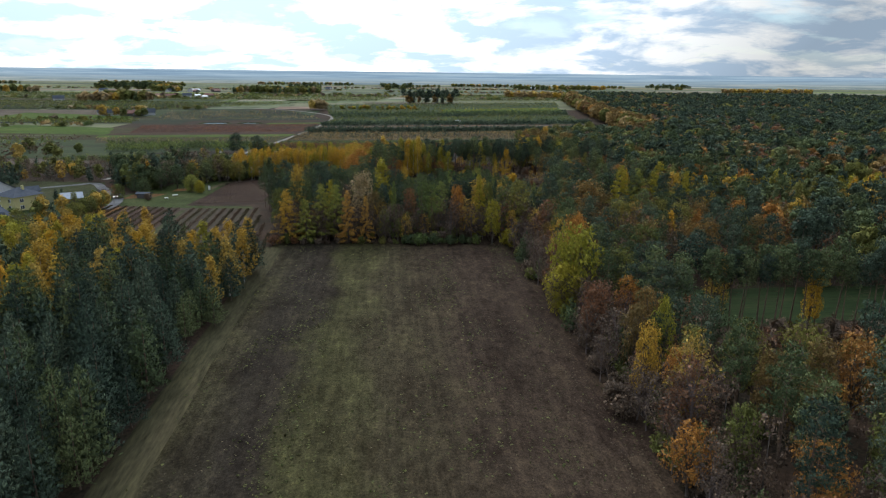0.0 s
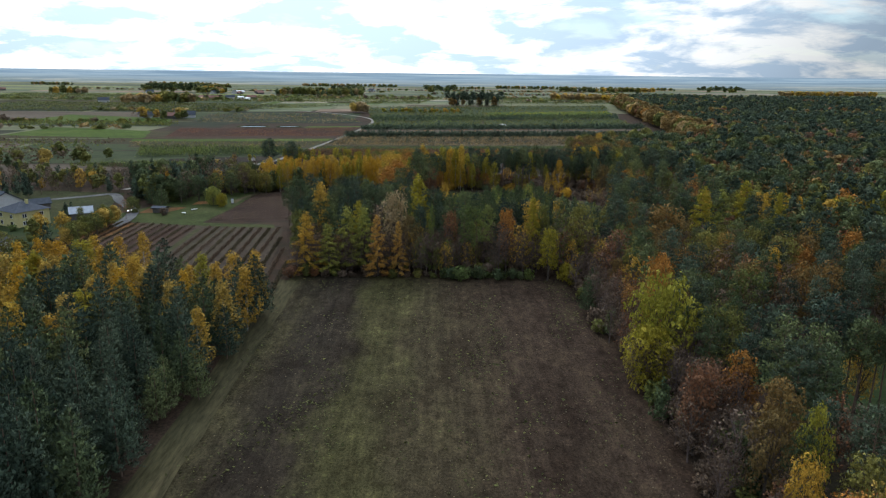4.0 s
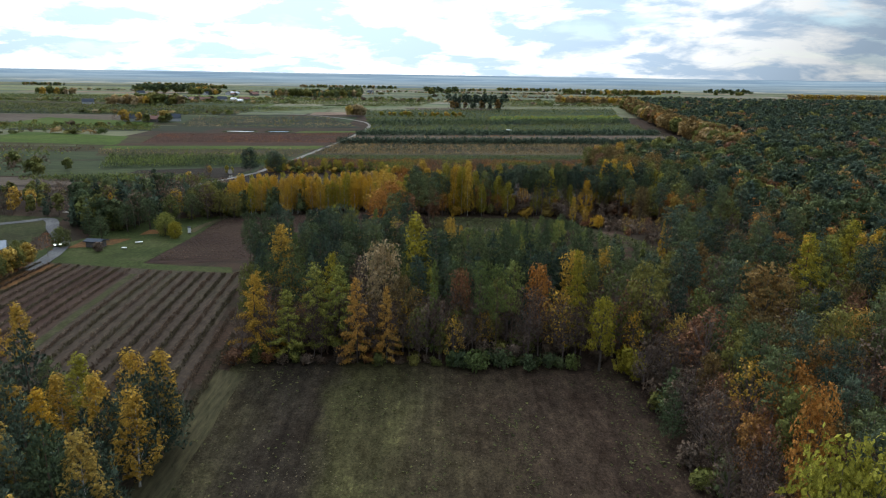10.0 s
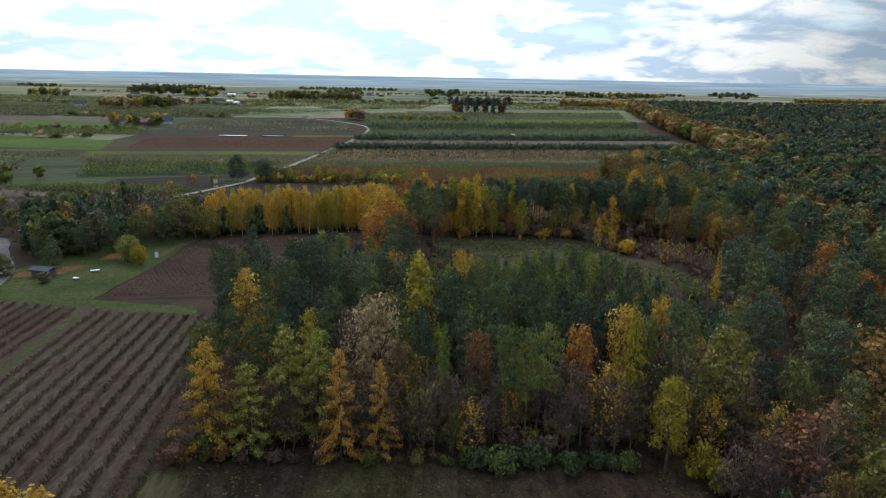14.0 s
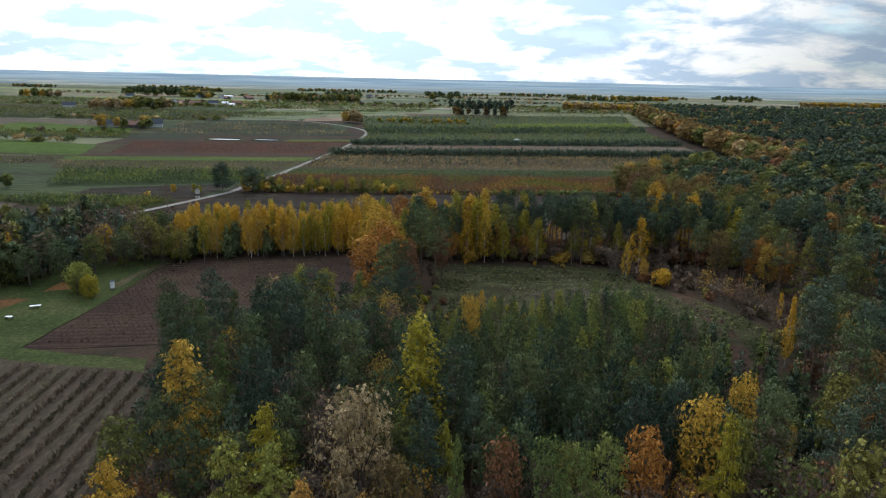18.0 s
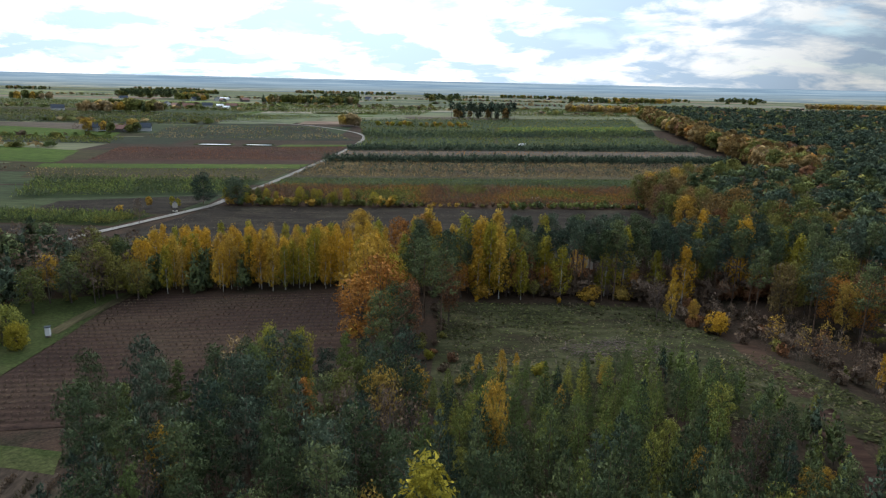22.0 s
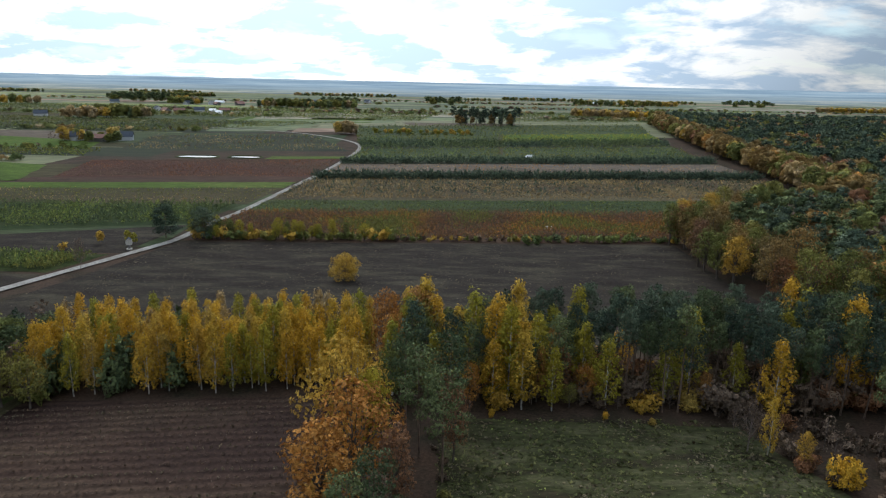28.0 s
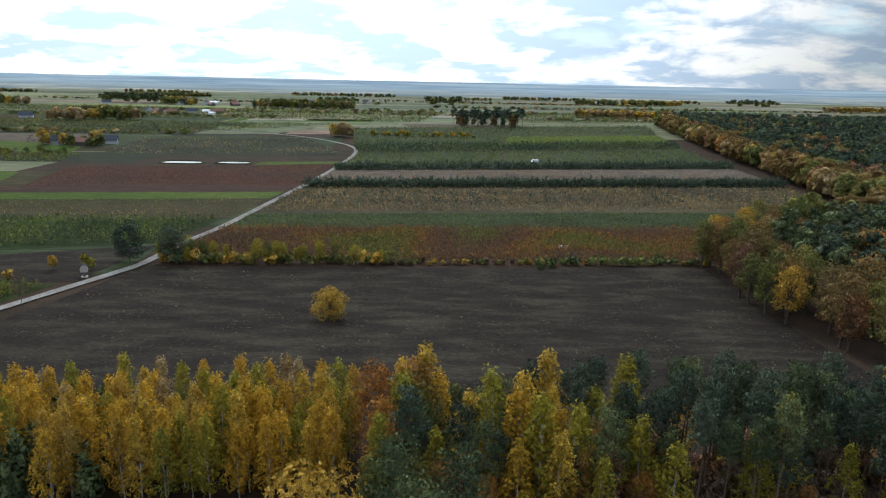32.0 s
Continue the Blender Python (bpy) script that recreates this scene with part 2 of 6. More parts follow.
M = {}
PINE = [(0.066, 0.091, 0.045), (0.092, 0.121, 0.056), (0.126, 0.151, 0.066)]
SPRUCE = [(0.044, 0.067, 0.048), (0.064, 0.092, 0.064), (0.091, 0.120, 0.079)]
GREENS = [(0.105, 0.142, 0.050), (0.140, 0.178, 0.056), (0.180, 0.205, 0.062)]
YELLOW = [(0.50, 0.300, 0.037), (0.58, 0.350, 0.042), (0.47, 0.315, 0.050)]
LIME = [(0.29, 0.252, 0.035), (0.34, 0.290, 0.040), (0.265, 0.252, 0.040)]
OLIVE = [(0.115, 0.132, 0.042), (0.150, 0.158, 0.046), (0.20, 0.185, 0.052)]
GOLD = [(0.43, 0.270, 0.050), (0.49, 0.315, 0.056), (0.39, 0.275, 0.071)]
ORANGE = [(0.354, 0.159, 0.041), (0.401, 0.189, 0.047), (0.319, 0.165, 0.053)]
RUST = [(0.2, 0.1, 0.055), (0.24, 0.12, 0.06), (0.18, 0.1, 0.062)]
BROWN = [(0.112, 0.080, 0.058), (0.138, 0.100, 0.072), (0.160, 0.120, 0.090)]
TAN = [(0.347, 0.248, 0.117), (0.396, 0.273, 0.117), (0.322, 0.248, 0.143)]
BRONZE = [(0.185, 0.125, 0.048), (0.225, 0.142, 0.050), (0.165, 0.120, 0.050)]
DRY = [(0.085, 0.072, 0.046), (0.11, 0.092, 0.058), (0.14, 0.118, 0.078)]
TURF = [(0.058, 0.066, 0.026), (0.075, 0.082, 0.032), (0.10, 0.10, 0.042)]
DEAD = [(0.060, 0.046, 0.036), (0.080, 0.060, 0.045), (0.105, 0.080, 0.058)]
AMBER = [(0.49, 0.285, 0.075), (0.53, 0.31, 0.078), (0.46, 0.28, 0.08)]
MOSS = [(0.2166, 0.2268, 0.0573), (0.274, 0.2676, 0.0637), (0.2421, 0.2549, 0.0637)]
HUES = dict(moss=MOSS, amber=AMBER, bronze=BRONZE, dry=DRY, turf=TURF, dead=DEAD, pine=PINE, spruce=SPRUCE, green=GREENS, yellow=YELLOW, lime=LIME, olive=OLIVE, gold=GOLD, orange=ORANGE, rust=RUST, brown=BROWN, tan=TAN)
for key, cols in HUES.items():
    M["leaf_" + key] = leaf("leaves_" + key, cols, through=0.08 if key in ("pine", "spruce") else 0.28 if key in ("yellow", "gold", "lime", "amber") else 0.15, open_at=0.45, fine=9.0 if key in ("pine", "spruce") else 7.0, vary=0.9)
M["bark_pine"] = bark("pine_bark", (0.07, 0.05, 0.04), (0.20, 0.14, 0.10))
M["bark_birch"] = bark("birch_bark", (0.10, 0.09, 0.08), (0.62, 0.59, 0.54), 3.5)
M["bark_dark"] = bark("dark_bark", (0.05, 0.042, 0.036), (0.14, 0.115, 0.095))
M["twig"] = plain("twigs", (0.15, 0.118, 0.105), 0.95)
M["floor"] = soil("leaf_litter", [(0.0276, 0.0242, 0.0149), (0.0448, 0.031, 0.0218), (0.0575, 0.0368, 0.0253)], 0.09, 2.2)
M["meadow"] = meadow_mat()
M["verge"] = soil("grass_track", [(0.0433, 0.0408, 0.0204), (0.0561, 0.0501, 0.0263), (0.0697, 0.0587, 0.0323)], 0.12, 1.5, (1.0, 0.15, 1))
M["grass"] = soil("green_grass", [(0.0214, 0.0291, 0.0099), (0.0306, 0.0405, 0.0130), (0.0444, 0.0459, 0.0199)], 0.07, 1.2)
M["lush"] = soil("winter_crop", [(0.0448, 0.0736, 0.0136), (0.0560, 0.0896, 0.0160), (0.0704, 0.0944, 0.0208)], 0.03, 0.6, (0.3, 1, 1))
M["hill"] = soil("hill_grass", [(0.0295, 0.0254, 0.0148), (0.0377, 0.0410, 0.0172), (0.0672, 0.0640, 0.0328)], 0.20, 1.5, (0.45, 1.2, 1), 25, 0.5, 0.11)
M["plough"] = soil("ploughed_earth", [(0.0190, 0.0145, 0.0122), (0.0279, 0.0229, 0.0179), (0.0491, 0.0429, 0.0290)], 0.17, 2.6, (0.34, 1.0, 1), 2, 0.6, 0.17)
M["crop"] = soil("crop_soil", [(0.0491, 0.0365, 0.0265), (0.0630, 0.0479, 0.0353), (0.0554, 0.0504, 0.0302)], 0.08, 1.8, (1, 0.3, 1))


def stub_field():
    """Brown soil in low ridges, one for each row of cut stubs."""
    n = Nodes("ridged_brown_field", 0.95)
    a = n.noise(0.07, 6, (0.4, 1, 1), 0, 0.62)
    base = n.ramp(a, [(0.34, (0.034, 0.022, 0.018)), (0.5, (0.045, 0.029, 0.022)), (0.66, (0.058, 0.040, 0.028))])
    co, mp, wv = n.add("ShaderNodeTexCoord"), n.add("ShaderNodeMapping"), n.add("ShaderNodeTexWave")
    mp.inputs["Rotation"].default_value = (0, 0, radians(-1.7))
    wv.bands_direction = "Y"
    wv.inputs["Scale"].default_value, wv.inputs["Distortion"].default_value, wv.inputs["Detail"].default_value = 0.163, 3.2, 4.0
    wv.inputs["Detail Scale"].default_value = 2.0
    n.link(co.outputs["Object"], mp.inputs[0])
    n.link(mp.outputs[0], wv.inputs["Vector"])
    f = n.noise(1.8, 5, (1, 1, 1), 0, 0.7)
    col = n.mixed(1.0, base, n.ramp(wv.outputs["Fac"], [(0.1, (0.76, 0.74, 0.74)), (0.55, (1.0, 1.0, 1.0)), (0.9, (1.16, 1.13, 1.1))]), "MULTIPLY")
    col = n.mixed(1.0, col, n.ramp(f, [(0.3, (0.5, 0.5, 0.5)), (0.5, (0.95, 0.95, 0.95)), (0.72, (1.5, 1.45, 1.35))]), "MULTIPLY")
    n.bump(f, 0.4, 0.3)
    return n.color(col)


M["redplot"] = soil("red_brown_rows", [(0.0464, 0.0288, 0.0224), (0.0608, 0.0384, 0.0288), (0.0720, 0.0496, 0.0368)], 0.10, 1.8, (1, 0.25, 1))
M["lane_grass"] = soil("lane_grass", [(0.042, 0.043, 0.019), (0.050, 0.054, 0.023), (0.066, 0.062, 0.034)], 0.3, 2.0)
M["leafy"] = soil("fallen_leaves", [(0.060, 0.050, 0.022), (0.110, 0.058, 0.026), (0.160, 0.080, 0.032)], 0.16, 2.4)
M["lawn"] = soil("lawn_grass", [(0.0323, 0.0425, 0.0145), (0.0425, 0.0561, 0.0179), (0.0561, 0.0629, 0.0238)], 0.10, 1.6)
M["lawn_west"] = soil("rough_lawn", [(0.0306, 0.0324, 0.0153), (0.0378, 0.0450, 0.0180), (0.0504, 0.0504, 0.0234)], 0.08, 1.4)
M["weedy"] = soil("weedy_fallow", [(0.056, 0.046, 0.029), (0.074, 0.061, 0.036), (0.094, 0.079, 0.047)], 0.05, 0.7, (0.25, 1, 1), 6)
M["stubfield"] = stub_field()
M["redsoil"] = soil("red_brown_crop", [(0.047, 0.022, 0.016), (0.057, 0.027, 0.019), (0.05, 0.031, 0.019)], 0.03, 0.5, (0.2, 1, 1), 3)
M["brownsoil"] = soil("brown_crop", [(0.042, 0.0252, 0.0192), (0.0528, 0.0312, 0.0228), (0.0612, 0.0384, 0.024)], 0.05, 0.8, (0.2, 1, 1))
M["strip_olive"] = soil("olive_strip", [(0.0342, 0.0324, 0.0172), (0.0438, 0.0399, 0.0190), (0.0532, 0.0438, 0.0229)], 0.02, 0.35, (0.2, 1, 1), 6)
M["strip_green"] = soil("green_strip", [(0.0318, 0.0476, 0.0239), (0.0411, 0.0542, 0.0265), (0.0517, 0.0637, 0.0291)], 0.02, 0.35, (0.2, 1, 1), 6)
M["strip_dark"] = soil("dark_strip", [(0.0218, 0.0281, 0.0203), (0.0312, 0.0374, 0.0218), (0.0405, 0.0420, 0.0281)], 0.02, 0.35, (0.2, 1, 1), 6)
M["strip_pale"] = soil("pale_strip", [(0.0850, 0.0650, 0.0500), (0.1000, 0.0800, 0.0600), (0.1100, 0.0900, 0.0700)], 0.02, 0.4, (0.2, 1, 1), 6)
M["strip_red"] = soil("red_strip", [(0.1053, 0.0585, 0.0416), (0.1313, 0.0780, 0.0520), (0.1378, 0.0988, 0.0650)], 0.02, 0.4, (0.2, 1, 1), 6)
M["asphalt"] = soil("grey_asphalt", [(0.10, 0.10, 0.10), (0.12, 0.12, 0.12), (0.15, 0.15, 0.145)], 0.15, 2.0, (1, 1, 1), 0, 0.1)
M["gravel"] = soil("pale_gravel", [(0.19, 0.175, 0.15), (0.235, 0.22, 0.195), (0.275, 0.26, 0.235)], 0.15, 2.0, (1, 1, 1), 0, 0.1)
# paler strip copies and far ground: distant haze and sunlight put into the colours
for key, c in dict(strip_olive=(.165,.165,.10), strip_green=(.125,.145,.08), strip_dark=(.085,.10,.065), strip_pale=(.24,.215,.16), strip_red=(.23,.16,.115), lush=(.17,.20,.07)).items():
    M["far_" + key] = soil("far_" + key, [spread(c, 0.8), c, spread(c, 1.2)], 0.006, 0.08, (0.3, 1, 1), 5, 0.1)
M["plain_land"] = soil("hazed_farmland", [(0.10, 0.11, 0.062), (0.135, 0.14, 0.08), (0.17, 0.165, 0.10)], 0.004, 0.05, (0.25, 1.0, 1), 8, 0.1)

# ---- lie of the land ----


def ease(a, b, v):
    u = np.clip((np.asarray(v, float) - a) / (b - a), 0, 1)
    return u * u * (3 - 2 * u)


def lie(x, y):
    """Height of the ground: level in front, a grassy mound, then a shallow dip and the plain."""
    x, y = np.asarray(x, float), np.asarray(y, float)
    z = -5.6 * ease(285, 400, y) + 5.6 * ease(700, 1050, y)
    z = z - 2.6 * ease(0, -80, x) * ease(170, 275, y) * (1 - ease(300, 400, y))
    z = z + 5.0 * np.exp(-((x - 40) / 24) ** 2 - ((y - 236) / 26) ** 2)
    return z


def gz(x, y):
    return float(lie(x, y))


def mesh_of(name, verts, faces, mat=None, smooth=False):
    me = bpy.data.meshes.new(name)
    if isinstance(faces, np.ndarray):
        k = faces.shape[1]
        me.vertices.add(len(verts))
        me.vertices.foreach_set("co", np.asarray(verts, np.float32).ravel())
        me.loops.add(faces.size)
        me.loops.foreach_set("vertex_index", faces.ravel().astype(np.int32))
        me.polygons.add(len(faces))
        me.polygons.foreach_set("loop_start", np.arange(0, faces.size, k, dtype=np.int32))
        me.update(calc_edges=True)
    else:
        me.from_pydata([tuple(v) for v in verts], [], faces)
    if smooth:
        me.polygons.foreach_set("use_smooth", [True] * len(me.polygons))
    if mat:
        me.materials.append(mat)
    return me


def part(name, data, parent, label=""):
    ob = new(name, data)
    ob.parent = parent
    return tagged(ob, label)


def grid_sheet(name, xs, ys, mat, lift=0.0):
    X, Y = np.meshgrid(xs, ys)
    V = np.column_stack([X.ravel(), Y.ravel(), lie(X, Y).ravel() + lift])
    nx = len(xs)
    i = np.arange((len(ys) - 1) * (nx - 1))
    a = i // (nx - 1) * nx + i % (nx - 1)
    return mesh_of(name, V, np.column_stack([a, a + 1, a + nx + 1, a + nx]), mat, True)


def steps(*pieces):
    out = []
    for a, b, d in pieces:
        out += list(np.arange(a, b, d))
    return np.array(out + [pieces[-1][1]])


ground = new("ground", grid_sheet("ground", steps((-2600, -320, 120), (-320, 320, 5), (320, 2600, 120)), steps((-200, 0, 20), (0, 460, 5), (460, 1100, 20), (1100, 2500, 100)), M["floor"], -0.07))
ground.data.materials.append(M["plain_land"])
for p in ground.data.polygons:
    if p.center.y > 900 or (p.center.x < -240 and p.center.y > 320):
        p.material_index = 1
tagged(ground, "brown leaf-littered ground under woods and fields", "ground", kind="structure")

FIELD_COUNT = 0


def patch(label, mat, corners, lift=0.0, cell=6.0, name="field"):
    """A field: four corners, laid on the land. Returns its object."""
    global FIELD_COUNT
    c = [np.array(p, float) for p in corners]
    nu = max(2, int(max(np.linalg.norm(c[1] - c[0]), np.linalg.norm(c[2] - c[3])) / cell))
    nv = max(2, int(max(np.linalg.norm(c[3] - c[0]), np.linalg.norm(c[2] - c[1])) / cell))
    u, v = np.meshgrid(np.linspace(0, 1, nu + 1), np.linspace(0, 1, nv + 1))
    u, v = u[..., None], v[..., None]
    P = (c[0] * (1 - u) + c[1] * u) * (1 - v) + (c[3] * (1 - u) + c[2] * u) * v
    P = P.reshape(-1, 2)
    wob = np.array([noise.noise(Vector((p[0] * 0.11, p[1] * 0.11, 3.0))) for p in P])
    edge = ((u == 0) | (u == 1) | (v == 0) | (v == 1)).reshape(-1)
    P = P + edge[:, None] * np.column_stack([wob, wob]) * min(1.2, cell * 0.12)
    V = np.column_stack([P, lie(P[:, 0], P[:, 1]) + lift])
    i = np.arange(nu * nv)
    a = i // nu * (nu + 1) + i % nu
    FIELD_COUNT += 1
    ob = new(f"{name}_{FIELD_COUNT}", mesh_of(name, V, np.column_stack([a, a + 1, a + nu + 2, a + nu + 1]), M[mat], True))
    return tagged(ob, label, name, kind="structure")


def ribbon(name, label, mat, line, width, lift):
    """A road or track along a line of points."""
    pts = [np.array(p, float) for p in line]
    out = []
    for k in range(len(pts) - 1):
        p0, p1, p2, p3 = pts[max(k - 1, 0)], pts[k], pts[k + 1], pts[min(k + 2, len(pts) - 1)]
        for s in np.linspace(0, 1, 7)[:-1]:
            out.append(0.5 * (2 * p1 + (p2 - p0) * s + (2 * p0 - 5 * p1 + 4 * p2 - p3) * s * s + (3 * p1 - p0 - 3 * p2 + p3) * s ** 3))
    out.append(pts[-1])
    P = np.array(out)
    T = np.gradient(P, axis=0)
    T /= np.linalg.norm(T, axis=1)[:, None]
    N = np.column_stack([-T[:, 1], T[:, 0]])
    rows = []
    for k, w in enumerate((-0.5, -0.2, 0.2, 0.5)):
        jig = np.array([noise.noise(Vector((p[0] * 0.2, p[1] * 0.2, k))) for p in P])[:, None] * 0.35
        Q = P + N * (w * width + (jig if abs(w) == 0.5 else 0))
        rows.append(np.column_stack([Q, lie(Q[:, 0], Q[:, 1]) + lift]))
    V, n = np.vstack(rows), len(P)
    F = [(r * n + k, (r + 1) * n + k, (r + 1) * n + k + 1, r * n + k + 1)[::-1] for r in range(3) for k in range(n - 1)]
    return tagged(new(name, mesh_of(name, V, F, M[mat], True)), label, "road", kind="structure")


# the fields in front of and between the woods
patch("mown fallow meadow of brown and green grass", "meadow", [(-29, -40), (31, -40), (34, 172), (-29, 173.5)])
patch("trodden grass track beside the pine plantation", "verge", [(-31, -40), (-25.5, -40), (-26.5, 168), (-31, 170)], 0.05)
patch("soil of a berry field with grass between rows", "crop", [(-97, 150), (-31, 150), (-42, 224), (-97, 236)])
patch("red-brown soil of the older berry rows", "redplot", [(-97, 150), (-63, 150), (-68, 225), (-97, 233)], 0.03)
patch("grass lane through the berry field", "lane_grass", [(-62.3, 150), (-60.7, 150), (-65.9, 224), (-67.5, 224)], 0.07, 1.5)
patch("orange fallen leaves under the garden trees", "leafy", [(-96, 250), (-86, 255), (-84, 263), (-96, 262)], 0.09, 2.5)
patch("orange fallen leaves beside the fruit trees", "leafy", [(-84, 268), (-78, 271), (-77, 276), (-84, 275)], 0.09, 2.0)
patch("orange fallen leaves beside the hedge", "leafy", [(-97, 200), (-87.5, 202), (-87.5, 232), (-97, 234)], 0.06, 3.0)
patch("grass strip along the head of the berry field", "lawn", [(-99, 236), (-44, 224), (-46, 229), (-101, 242)], 0.03)
patch("lawn of a smallholding with fallen leaves", "lawn", [(-104, 243), (-69.5, 233), (-66, 298), (-88, 290)], 0.05)
patch("brown field of cut stubs in rows", "stubfield", [(-69, 234), (-21, 238), (-12, 294), (-66, 295)], 0.01)
patch("grassy hill meadow with dry streaks", "hill", [(-2, 238), (62, 224), (44, 285), (1, 287)], 0.02, 3.0)
M["clearing"] = soil("shaded_grass", [(0.020, 0.030, 0.012), (0.026, 0.040, 0.015), (0.036, 0.042, 0.018)], 0.12, 0.9, (0.2, 1.6, 1))
patch("green clearing among pine trunks", "clearing", [(50, 108), (110, 112), (110, 132), (52, 130)], 0.03)
patch("brown leaf-covered forest ride", "brownsoil", [(38.5, 170), (42, 170), (54, 262), (49.5, 262)], 0.06)
patch("dark ploughed field with dry grass streaks", "plough", [(-112, 318), (81, 318), (84, 427), (-86, 419)])
# strips beyond the gravel road, one behind the other
patch("leaf-strewn soil of an orange shrub nursery", "brownsoil", [(-85, 421), (101, 430), (116, 487), (-78, 474)], 0.03)
patch("green nursery strip", "strip_green", [(-78, 474), (116, 487), (184, 529), (-76, 503)], 0.03, 10)
patch("weedy strip of mixed young trees", "weedy", [(-76, 503), (184, 529), (200, 605), (-70, 572)], 0.03, 10)
patch("dark strip under young conifers", "strip_dark", [(-70, 572), (200, 605), (201, 621), (-66, 587)], 0.03, 10)
patch("pale brown fallow strip", "strip_pale", [(-66, 587), (201, 621), (206, 690), (-64, 646)], 0.03, 10)
patch("dark strip under rows of conifers", "strip_dark", [(-64, 646), (206, 690), (208, 722), (-61, 662)], 0.03, 10)
patch("green orchard strip", "strip_green", [(-61, 662), (208, 722), (214, 816), (-60, 749)], 0.03, 10)
patch("dark green orchard strip", "strip_dark", [(-60, 749), (55, 777), (57, 796), (-62, 768)], 0.05, 10)
patch("green orchard grass", "strip_green", [(-62, 768), (57, 796), (66, 895), (-72, 850)], 0.05, 10)
patch("yellow-green crop strip", "lush", [(60, 830), (222, 862), (232, 939), (66, 895)], 0.07, 10)
patch("dark green orchard strip", "strip_dark", [(57, 778), (214, 816), (222, 862), (60, 830)], 0.05, 10)
patch("grass orchard ground", "strip_green", [(-74, 850), (232, 939), (262, 1080), (-90, 960)], 0.02, 20)
patch("pale grass lane between orchards", "verge", [(49, 728), (53, 729), (69, 898), (64, 897)], 0.1, 10)
patch("pale brown fallow before the pine copse", "strip_pale", [(-30, 985), (75, 1000), (110, 1052), (-40, 1035)], 0.12, 20)
patch("distant reddish strip behind the forest", "far_strip_red", [(300, 1290), (1050, 1330), (1050, 1395), (290, 1345)], 0.25, 40)
patch("distant yellow-green strip", "far_lush", [(-420, 1215), (-40, 1235), (-30, 1262), (-420, 1240)], 0.25, 40)
patch("distant pale strip", "far_strip_pale", [(120, 1850), (420, 1870), (430, 1910), (120, 1890)], 0.25, 40)
# west of the road
patch("grey ploughed plot beside the road", "plough", [(-150, 400), (-98, 402), (-92, 446), (-150, 424)], 0.03)
patch("scrubby green plot", "grass", [(-190, 384), (-108, 378), (-101, 400), (-150, 400)], 0.05)
patch("bare ploughed plot", "plough", [(-190, 330), (-112, 340), (-108, 376), (-190, 380)], 0.03)
patch("dark green nursery plot", "clearing", [(-170, 426), (-92, 448), (-84, 490), (-190, 484)], 0.05)
patch("brown-green strip with thin rows", "strip_olive", [(-200, 484), (-83, 491), (-77, 540), (-215, 522)], 0.03)
patch("bright green winter crop strip", "lush", [(-215, 522), (-77, 540), (-75, 560), (-220, 540)], 0.05)
patch("dark fallow strip", "brownsoil", [(-220, 540), (-75, 560), (-71, 580), (-215, 560)], 0.05)
patch("red-brown crop field", "redsoil", [(-205, 560), (-71, 580), (-66, 676), (-222, 640)], 0.07)
patch("bright green grass beside the ponds", "lush", [(-118, 664), (-66, 678), (-65, 692), (-116, 682)], 0.1)
patch("ploughed orchard plot", "strip_dark", [(-235, 700), (-66, 728), (-114, 849), (-255, 825)], 0.05, 12)
patch("green pasture plot", "lush", [(-330, 560), (-215, 545), (-235, 610), (-330, 640)], 0.05, 12)
patch("green pasture beside a farm", "lush", [(-400, 720), (-260, 715), (-275, 765), (-400, 800)], 0.05, 12)

patch("rough garden grass round the houses", "clearing", [(-200, 165), (-98, 165), (-103, 240), (-200, 262)], 0.03)
patch("mown grass beside the lane bend", "lawn_west", [(-200, 258), (-104, 236), (-118, 292), (-200, 300)], 0.06)
ribbon("road_1", "pale gravel farm road winding between orchards", "gravel", [(-122, 300), (-112, 350), (-106, 372), (-97, 397), (-88, 421), (-85, 451), (-80, 478), (-73, 547), (-67, 607), (-62, 685), (-61, 745), (-66, 782), (-83, 817), (-121, 860), (-165, 885), (-230, 905)], 3.0, 0.22)
ribbon("track_1", "dirt track beside the brown field", "verge", [(-70.5, 272), (-69.5, 281), (-67.5, 290), (-67, 298), (-72, 307), (-86, 318)], 2.6, 0.15)
ribbon("road_2", "grey asphalt lane bending past the houses", "asphalt", [(-92, 226), (-96, 246), (-101, 258), (-112, 274), (-121, 288), (-128, 283), (-150, 268), (-190, 250)], 3.6, 0.2)

# patchwork of fields further out
pr = random.Random(11)
kinds = ["strip_olive", "strip_green", "strip_green", "strip_dark", "strip_dark", "strip_green", "strip_red", "strip_green", "strip_olive", "strip_dark", "strip_pale", "lush"]
words = {"strip_olive": "olive orchard strip", "strip_green": "green orchard strip", "strip_dark": "dark orchard strip", "strip_pale": "pale fallow strip", "strip_red": "reddish ploughed strip", "lush": "bright green crop strip"}


def quilt(x0, x1, y0, y1, depth, width, tilt):
    y = y0
    while y < y1:
        d = depth * pr.uniform(0.5, 1.5) * (1 + (y - y0) / 1500)
        x = x0
        while x < x1:
            w = width * pr.uniform(0.6, 1.6)
            k = pr.choice(kinds)
            sl = lambda a: y + (a - x0) * tilt
            patch("distant " + words[k], ("far_" if y0 > 600 and x0 > -400 or y0 > 1080 else "") + k, [(x, sl(x)), (x + w - 6, sl(x + w)), (x + w - 6, sl(x + w) + d - 4), (x, sl(x) + d - 4)], 0.0, 60)
            x += w
        y += d


